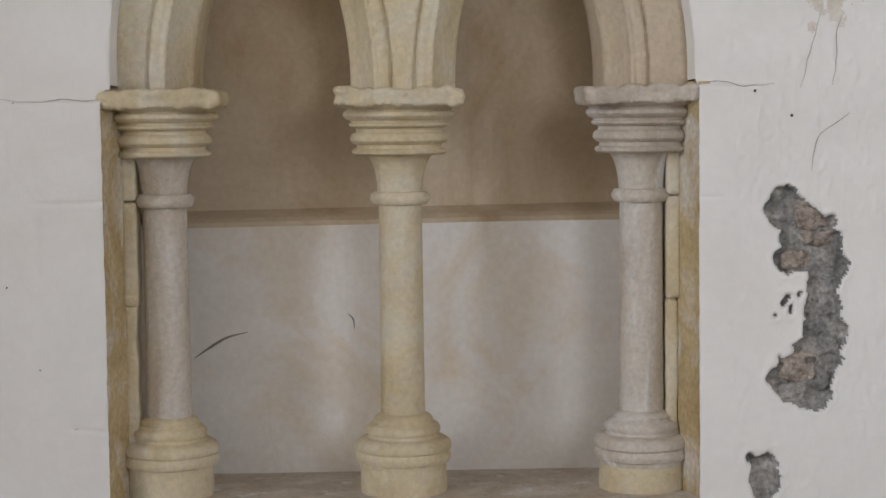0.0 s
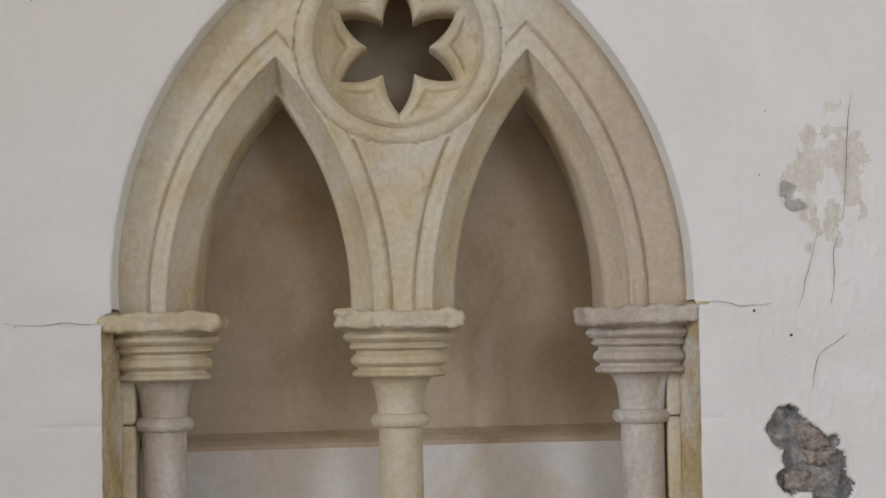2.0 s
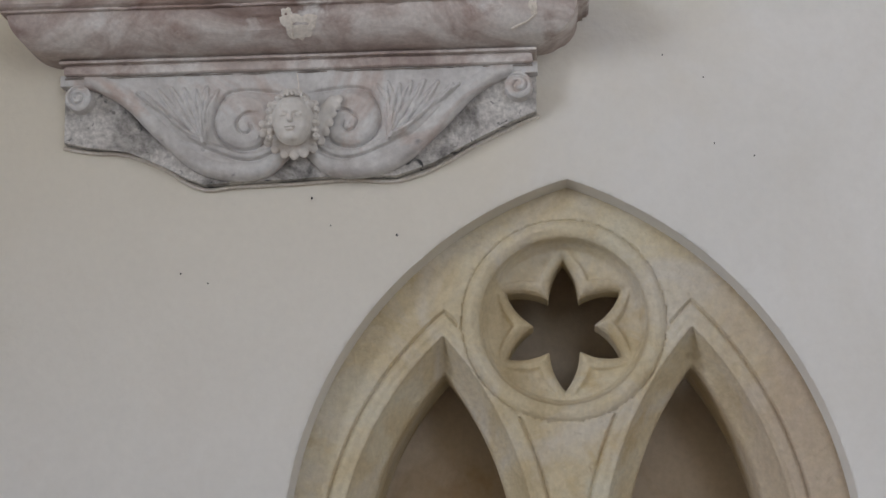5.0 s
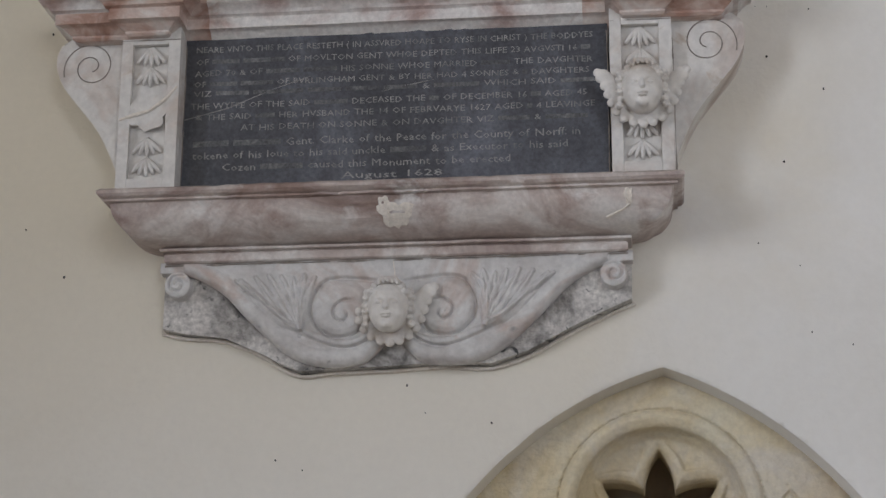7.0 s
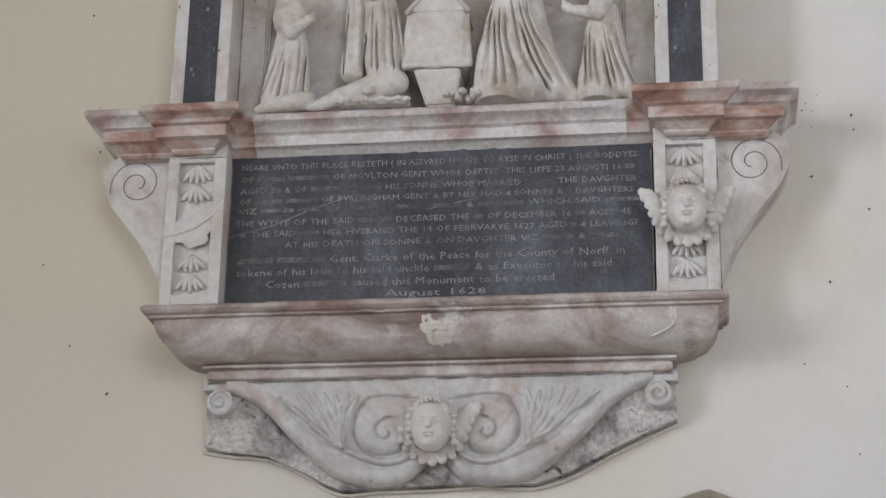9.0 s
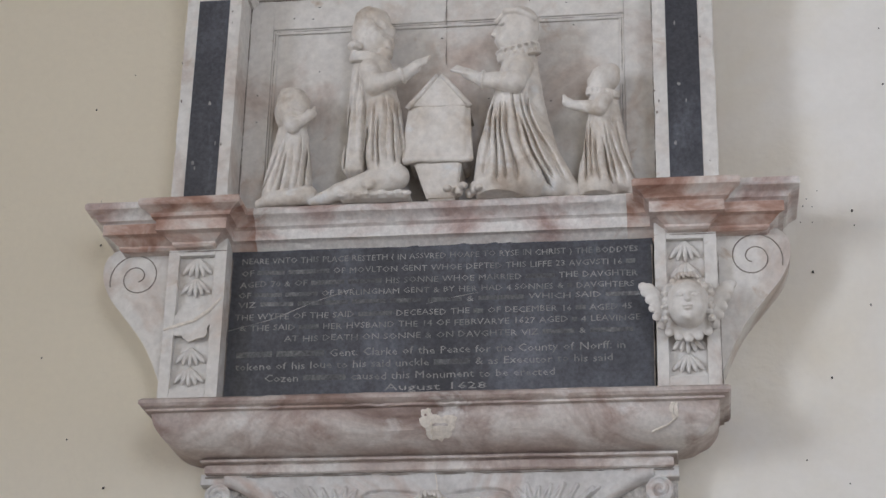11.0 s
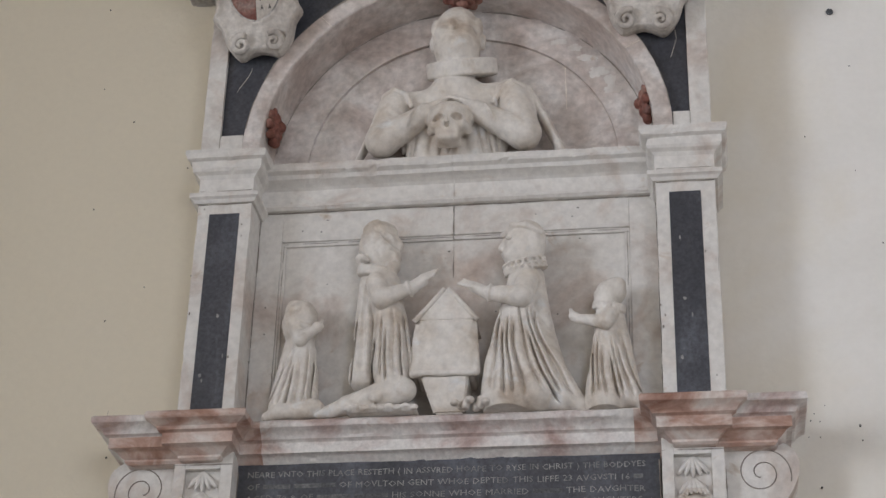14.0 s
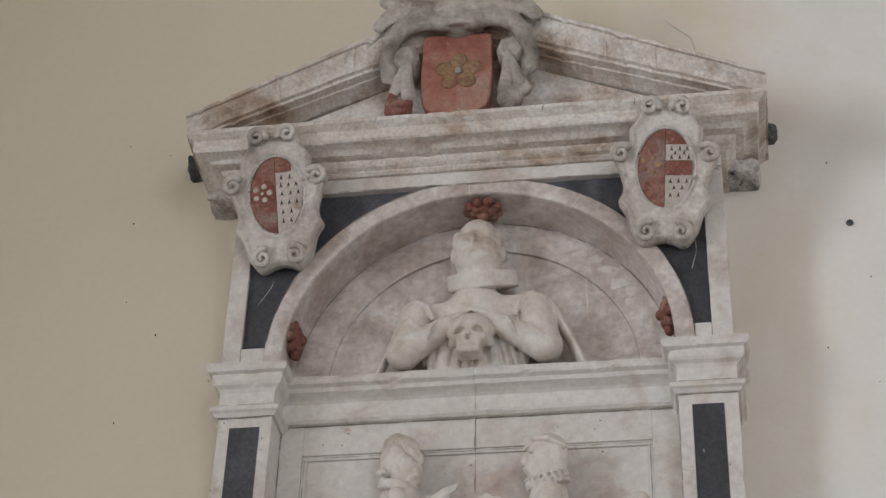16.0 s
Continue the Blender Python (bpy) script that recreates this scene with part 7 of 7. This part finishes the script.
def mantling():
    """A helmet with leafy cloth that sweeps out to both sides, curls and hangs."""
    c = Clay((-0.715, -0.325, 4.222), (-0.295, -0.08, 4.70), 0.0029)
    c.limb((-0.505, -0.165, 4.50), (-0.505, -0.145, 4.27), 0.05, 0.05, 0.01)
    for s in (-1, 1):
        def P(u, z, y=-0.205):
            return (-0.505 + s * u, y - (0.056 if z > 4.40 else 0.020), z)
        # the main sweep, its turned-over lip, and the spray above it
        c.cord([P(0.030, 4.478), P(0.080, 4.486), P(0.122, 4.468), P(0.150, 4.432), P(0.164, 4.390), P(0.160, 4.352)], 0.027, 0.017, 0.004, 0.7)
        c.cord([P(0.035, 4.515), P(0.090, 4.520), P(0.135, 4.535), P(0.162, 4.556)], 0.030, 0.022, 0.004, 0.5)
        c.cord([P(0.120, 4.515), P(0.158, 4.504), P(0.178, 4.480)], 0.022, 0.018, 0.004, 0.5)
        c.cord([P(0.035, 4.560), P(0.070, 4.600), P(0.115, 4.612), P(0.148, 4.590), P(0.140, 4.562), P(0.118, 4.566)], 0.022, 0.010, 0.003, 0.7)
        # hollows under the folds
        c.limb(P(0.068, 4.474, -0.226), P(0.108, 4.462, -0.224), 0.0085, 0.0055, 0.002, cut=True)
        c.limb(P(0.075, 4.540, -0.222), P(0.128, 4.556, -0.220), 0.008, 0.005, 0.002, cut=True)
        c.limb(P(0.096, 4.586, -0.224), P(0.124, 4.588, -0.222), 0.007, 0.006, 0.002, cut=True)
        for k in range(3):
            c.cord([P(0.050 + 0.012 * k, 4.508 + 0.008 * k, -0.222), P(0.100 + 0.012 * k, 4.514 + 0.012 * k, -0.219), P(0.140 + 0.010 * k, 4.530 + 0.012 * k, -0.214)], 0.0026, 0.0016, 0.002, cut=True)
        # scrolled roll and the tail that hangs from it
        c.cord([P(0.150, 4.400), P(0.152, 4.350), P(0.140, 4.318)], 0.014, 0.006, 0.003, 0.8)
        c.cord([P(0.112, 4.385, -0.222), P(0.114, 4.350, -0.224), P(0.112, 4.312, -0.224), P(0.108, 4.280, -0.224)], 0.010, 0.017, 0.003, 0.8)
        c.cord([P(0.120, 4.372, -0.224), P(0.132, 4.330, -0.224), P(0.140, 4.296, -0.222)], 0.009, 0.013, 0.003, 0.8)
        c.cord([P(0.121, 4.340, -0.240), P(0.124, 4.310, -0.242), P(0.125, 4.286, -0.242)], 0.003, 0.006, 0.002, cut=True)
    # the helmet: bell, brim and slits
    c.limb((-0.505, -0.225, 4.62), (-0.505, -0.235, 4.492), 0.038, 0.046, 0.004)
    c.disc((-0.502, -0.240, 4.470), 0.056, 0.044, 0.008, 12, 0.004, 0.002)
    c.limb((-0.488, -0.268, 4.600), (-0.500, -0.281, 4.500), 0.003, 0.003, 0.002, cut=True)
    c.cord([(-0.545, -0.252, 4.545), (-0.515, -0.272, 4.535), (-0.480, -0.268, 4.560)], 0.003, 0.003, 0.002, cut=True)
    for k in range(4):
        c.ball((-0.528 + 0.012 * k, -0.279, 4.502 + 0.005 * (k % 2)), 0.004, 0.0005, cut=True)
    return put("mantling", c.mesh("mantling"), MANTLE_STONE, arms, "helmet and curling leafy grey mantling")


mantling()
for s in (-1, 1):
    cx = -0.505 + s * 0.118
    c = Clay((cx - 0.05, -0.265, 4.34), (cx + 0.05, -0.18, 4.45), 0.003)
    c.limb((cx, -0.19, 4.395), (cx, -0.236, 4.395), 0.032, 0.029, 0.003)
    c.ball((cx + s * 0.004, -0.262, 4.390), (0.022, 0.020, 0.026), 0.003, cut=True)
    c.cord([(cx + s * 0.026, -0.238, 4.402), (cx + s * 0.010, -0.246, 4.424), (cx - s * 0.016, -0.244, 4.418), (cx - s * 0.026, -0.240, 4.392)], 0.0065, 0.0045, 0.003)
    put("rolled_fold", c.mesh("rolled_fold"), MANTLE_STONE, arms, "rolled grey fold of the mantling")
c = Clay((-0.69, -0.262, 4.223), (-0.58, -0.18, 4.32), 0.003)
c.ball((-0.638, -0.224, 4.252), (0.032, 0.028, 0.028), 0.004)
c.limb((-0.645, -0.24, 4.31), (-0.655, -0.236, 4.262), 0.008, 0.012, 0.004)
c.limb((-0.630, -0.24, 4.31), (-0.615, -0.236, 4.262), 0.008, 0.012, 0.004)
c.ball((-0.634, -0.252, 4.243), (0.020, 0.012, 0.007), 0.003, cut=True)
put("tassel", c.mesh("tassel"), RED, arms, "red-painted hanging tassel")
c = Clay((-0.43, -0.262, 4.223), (-0.32, -0.18, 4.36), 0.003)
c.limb((-0.372, -0.225, 4.34), (-0.386, -0.232, 4.262), 0.012, 0.030, 0.006, 0.7)
c.limb((-0.372, -0.232, 4.34), (-0.358, -0.232, 4.285), 0.010, 0.020, 0.006, 0.7)
c.limb((-0.372, -0.262, 4.30), (-0.370, -0.262, 4.268), 0.004, 0.005, 0.003, cut=True)
put("hanging_fold", c.mesh("hanging_fold"), MANTLE_STONE, arms, "pale hanging fold of the mantling")


# ---- cracks, chips and specks on the wall ----
def crack(pts, w, name="crack", mat=GROOVE):
    bm = bmesh.new()
    line = smooth_line([(x, -0.004, z) for x, z in pts], 8)
    n = len(line)
    left, right = [], []
    for i, p in enumerate(line):
        d = line[min(i + 1, n - 1)] - line[max(i - 1, 0)]
        u = Vector((-d.z, 0, d.x)).normalized()
        k = 0.6 * w * (0.35 + 0.65 * math.sin(math.pi * (i + 0.5) / n)) * (0.7 + 0.8 * abs(noise.noise(p * 60)))
        j = u * 0.003 * noise.noise(p * 45)
        left.append(bm.verts.new(p + j + u * k)), right.append(bm.verts.new(p + j - u * k))
    for i in range(n - 1):
        bm.faces.new((left[i], left[i + 1], right[i + 1], right[i]))
    return part(name, bm, mat, wall_north)


for pts, w in (([(0.752, 1.702), (0.742, 1.66), (0.728, 1.61), (0.718, 1.568)], 0.0012), ([(0.791, 1.697), (0.781, 1.66), (0.782, 1.62), (0.775, 1.572)], 0.0014),
               ([(0.806, 1.521), (0.775, 1.500), (0.752, 1.482), (0.742, 1.45), (0.738, 1.42)], 0.0014), ([(0.820, 1.95), (0.812, 1.88), (0.806, 1.80), (0.800, 1.72)], 0.0016),
               ([(-0.040, 4.668), (-0.028, 4.645), (-0.005, 4.625), (0.018, 4.595), (0.024, 4.545)], 0.0016),
               ([(-0.702, 1.562), (-0.65, 1.556), (-0.60, 1.560), (-0.55, 1.557), (-0.53, 1.560)], 0.0014), ([(0.535, 1.577), (0.57, 1.580), (0.62, 1.572), (0.67, 1.575)], 0.0014),
               ([(-1.198, 3.10), (-1.19, 3.12), (-1.186, 3.135)], 0.001), ([(-0.604, 0.968), (-0.57, 0.972), (-0.535, 0.966)], 0.0016),
               ([(0.770, 2.45), (0.776, 2.30), (0.784, 2.13)], 0.0010), ([(-0.536, 0.86), (-0.545, 0.90), (-0.535, 0.93)], 0.0018), ([(-0.56, 0.85), (-0.535, 0.858)], 0.0018)):
    crack(pts, w)


def speck(x, z, r, seed):
    bm = bmesh.new()
    n = 9
    ring = []
    for i in range(n):
        a = 2 * math.pi * i / n
        k = r * (1 + 0.6 * noise.noise(Vector((math.cos(a) + seed * 3.1, math.sin(a), seed))))
        ring.append(bm.verts.new((x + k * math.cos(a), -0.0052, z + k * 1.3 * math.sin(a))))
    tip = bm.verts.new((x, -0.0075, z))
    for i in range(n):
        bm.faces.new((ring[i], ring[(i + 1) % n], tip))
    return part("speck", bm, INK, wall_north)


rng = random.Random(7)
for i, (x, z) in enumerate(((-0.643, 1.086), (-0.693, 1.227), (-0.672, 1.555), (0.664, 1.93), (0.652, 1.80), (0.641, 1.56), (0.70, 1.52), (0.30, 2.37), (0.37, 2.36), (-0.46, 2.30), (-0.70, 2.16),
                            (-0.41, 2.25), (-0.65, 2.14), (0.20, 2.55), (0.27, 2.50), (0.335, 2.85), (0.31, 3.05), (0.40, 3.32), (0.36, 3.62), (0.39, 3.44), (0.29, 4.20), (0.36, 3.88), (0.25, 3.70),
                            (-1.22, 3.35), (-1.18, 3.02), (-1.27, 3.62), (-1.13, 3.42), (-1.20, 3.85), (-1.28, 3.94), (-1.08, 3.72), (-1.30, 4.15), (-1.24, 4.36), (-1.10, 4.52), (-1.33, 4.40), (-1.20, 2.62),
                            (-1.27, 2.80), (-1.12, 2.52), (-0.30, 2.22), (0.23, 2.93), (0.25, 2.70), (0.232, 3.076), (0.237, 3.066), (0.228, 3.066), (0.260, 3.101), (0.224, 3.028), (0.231, 3.022), (0.322, 3.018))):
    speck(x + rng.uniform(-0.01, 0.01), z + rng.uniform(-0.01, 0.01), rng.uniform(0.001, 0.0024), i)
plug = lathe("wall_plug", [(0.0, 0.0), (0.013, 0.0), (0.012, 0.004), (0.007, 0.006), (0.006, 0.003), (0.0, 0.003)], (0, 0), SLATE, wall_north, "dark metal plug in the wall", 20)
plug.data.transform(Matrix.Translation((0.332, -0.002, 4.029)) @ Matrix.Scale(0.62, 4) @ Matrix.Rotation(radians(90), 4, "X"))
# marks on the back of the niche
for pts, w in (([(-0.405, 1.055), (-0.375, 1.075), (-0.34, 1.095), (-0.30, 1.105)], 0.0022), ([(-0.105, 1.14), (-0.094, 1.127), (-0.092, 1.108)], 0.0012)):
    bm = bmesh.new()
    line = smooth_line([(x, BACK_LOW - 0.001, z) for x, z in pts], 6)
    tube(bm, line, [w * (0.3 + math.sin(math.pi * i / (len(line) - 1))) for i in range(len(line))], 5, 0.5)
    part("scratch", bm, GROOVE, niche)
# open joints between the blocks, unevenly filled with dirt
def joint(pts, w, parent=mon, mat=GROOVE, name="open_joint"):
    line = []
    for a, b in zip(pts, pts[1:]):
        a, b = Vector(a), Vector(b)
        m = max(1, int((b - a).length / 0.007))
        line += [a.lerp(b, i / m) for i in range(m)]
    line.append(Vector(pts[-1]))
    bm, n, last = bmesh.new(), len(line), None
    for i, p in enumerate(line):
        d = line[min(i + 1, n - 1)] - line[max(i - 1, 0)]
        u = Vector((-d.z, 0, d.x)).normalized()
        k = w * (0.55 + 0.9 * noise.noise(p * 23) + 0.5 * noise.noise(p * 90))
        j = u * 0.0008 * noise.noise(p * 50)
        if k < 0.12 * w:
            last = None
            continue
        pair = (bm.verts.new(p + j + u * k), bm.verts.new(p + j - u * k))
        if last:
            bm.faces.new((last[0], pair[0], pair[1], last[1]))
        last = pair
    for v in [v for v in bm.verts if not v.link_faces]:
        bm.verts.remove(v)
    return part(name, bm, mat, parent)


def mx_line(*pts):
    return [(MX + x, y, z) for x, y, z in pts]


joint(mx_line((-0.436, -0.0515, 2.5235), (0.436, -0.0515, 2.5235)), 0.0022, apron)
joint(mx_line((0.0, -0.0535, 2.522), (0.004, -0.0535, 2.498), (0.001, -0.0535, 2.478)), 0.0016, apron, MORTAR, "crack_filling")
for x in (-0.4105, 0.4065):
    joint(mx_line((x, -0.0614, 2.650), (x, -0.0614, 2.965)), 0.0016)
for x in (-0.4105, 0.4185):
    joint(mx_line((x, -0.0515, 3.056), (x, -0.0515, 3.552)), 0.0017, panel)
joint(mx_line((-0.408, -0.0518, 3.5545), (0.418, -0.0518, 3.5545)), 0.0015, panel)
joint(mx_line((0.0, -0.0518, 3.49), (0.0, -0.0518, 3.553)), 0.0018, panel)
joint(mx_line((-0.355, -0.0470, 3.4815), (0.355, -0.0470, 3.4815)), 0.0009, panel)
for x in (-0.357, 0.357):
    joint(mx_line((x, -0.0470, 3.06), (x, -0.0470, 3.478)), 0.0009, panel)
joint(mx_line((0.001, -0.0414, 3.33), (0.0, -0.0414, 3.475)), 0.0013, panel)
for xa, xb in ((-0.526, -0.412), (0.420, 0.538)):
    joint(mx_line((xa, -0.1322, 3.5365), (xb, -0.1322, 3.5365)), 0.0014)
    joint(mx_line((xa + 0.001, -0.1318, 3.0555), (xb - 0.001, -0.1318, 3.0555)), 0.0018)
    joint(mx_line((xa + 0.002, -0.1332, 3.568), (xb - 0.002, -0.1332, 3.568)), 0.0009)
for xa, xb in ((-0.528, -0.412), (0.412, 0.528)):
    joint(mx_line((xa, -0.1030, 2.9655), (xb, -0.1030, 2.9655)), 0.0016)
    joint(mx_line((xa, -0.1030, 2.652), (xb, -0.1030, 2.652)), 0.0016)
for xs in (-0.530, 0.530):
    joint(mx_line((xs, -0.0885, 2.66), (xs, -0.0885, 2.96)), 0.0016)
joint([(MX + x, -0.1452, z) for x, z in arc(RO - 0.001, 60, 0.12, math.pi - 0.12)], 0.0016, arch)
joint([(MX + x, -0.0308, z) for x, z in arc(RI - 0.003, 60, 0.15, math.pi - 0.15)], 0.0020, arch)
joint(mx_line((-0.528, -0.1470, 4.0975), (0.536, -0.1470, 4.0975)), 0.0018)
joint(mx_line((-0.53, -0.1545, 4.1345), (0.53, -0.1545, 4.1345)), 0.0016)
joint(mx_line((-0.50, -0.1512, 4.228), (0.50, -0.1512, 4.228)), 0.0022)
for x in (-0.21, 0.16, 0.36):
    joint(mx_line((x, -0.2468, 4.203), (x + 0.003, -0.2468, 4.222)), 0.0014)
# pale scars and fill on the back of the recess
for k, (a, r, w, h) in enumerate(((0.50, 0.374, 0.020, 0.010), (0.57, 0.380, 0.012, 0.016), (0.66, 0.370, 0.022, 0.013), (0.78, 0.378, 0.024, 0.009), (0.88, 0.383, 0.014, 0.010), (0.98, 0.376, 0.020, 0.007))):
    part("plaster_scar", blot(MX + AX + r * math.cos(a), AZ + r * math.sin(a), -0.0308, w, h, 2.3 * k + 0.4, 22), ALABASTER, arch)
joint(mx_line((0.235, -0.0228, 3.80), (0.232, -0.0228, 3.90), (0.236, -0.0228, 3.955)), 0.0020, arch, MORTAR, "crack_filling")
joint(mx_line((-0.475, -0.1328, 3.80), (-0.44, -0.1328, 3.86), (-0.43, -0.1328, 3.90)), 0.0008, arch, MORTAR, "crack_filling")
joint(mx_line((0.462, -0.1328, 3.84), (0.475, -0.1328, 3.89), (0.468, -0.1328, 3.95)), 0.0008, arch, MORTAR, "crack_filling")
# grimy chips along the frieze band and pilasters
for i in range(11):
    r = random.Random(900 + i)
    s = 1 if i % 2 else -1
    x = MX + (s * r.uniform(0.418, 0.434) if i % 4 < 2 else s * r.uniform(0.512, 0.526))
    part("dark_speck", blot(x, r.uniform(3.08, 3.53), -0.1314, r.uniform(0.0008, 0.0022), r.uniform(0.001, 0.004), i * 2.1, 8), GROOVE, mon)
# dark specks and chips on the back panel
for i in range(22):
    r = random.Random(500 + i)
    x, z = MX + r.uniform(-0.40, 0.41), r.uniform(3.30, 3.545) if i % 2 else r.uniform(3.06, 3.54)
    edge_in = abs(x - MX) > 0.362 or z > 3.486
    part("dark_speck", blot(x, z, -0.0508 if edge_in else -0.0408, r.uniform(0.0010, 0.0028), r.uniform(0.0008, 0.0016), i * 1.7, 8), INK, panel)
# a flake that bares the grey undercoat
for x, z, w, h, k in ((0.698, 1.778, 0.009, 0.015, 0.6), (0.714, 1.752, 0.015, 0.010, 3.9)):
    part("bared_undercoat", blot(x, z, -0.0065, w, h, k, 40), GREY_COAT, wall_north, "grey undercoat bared by a flake")
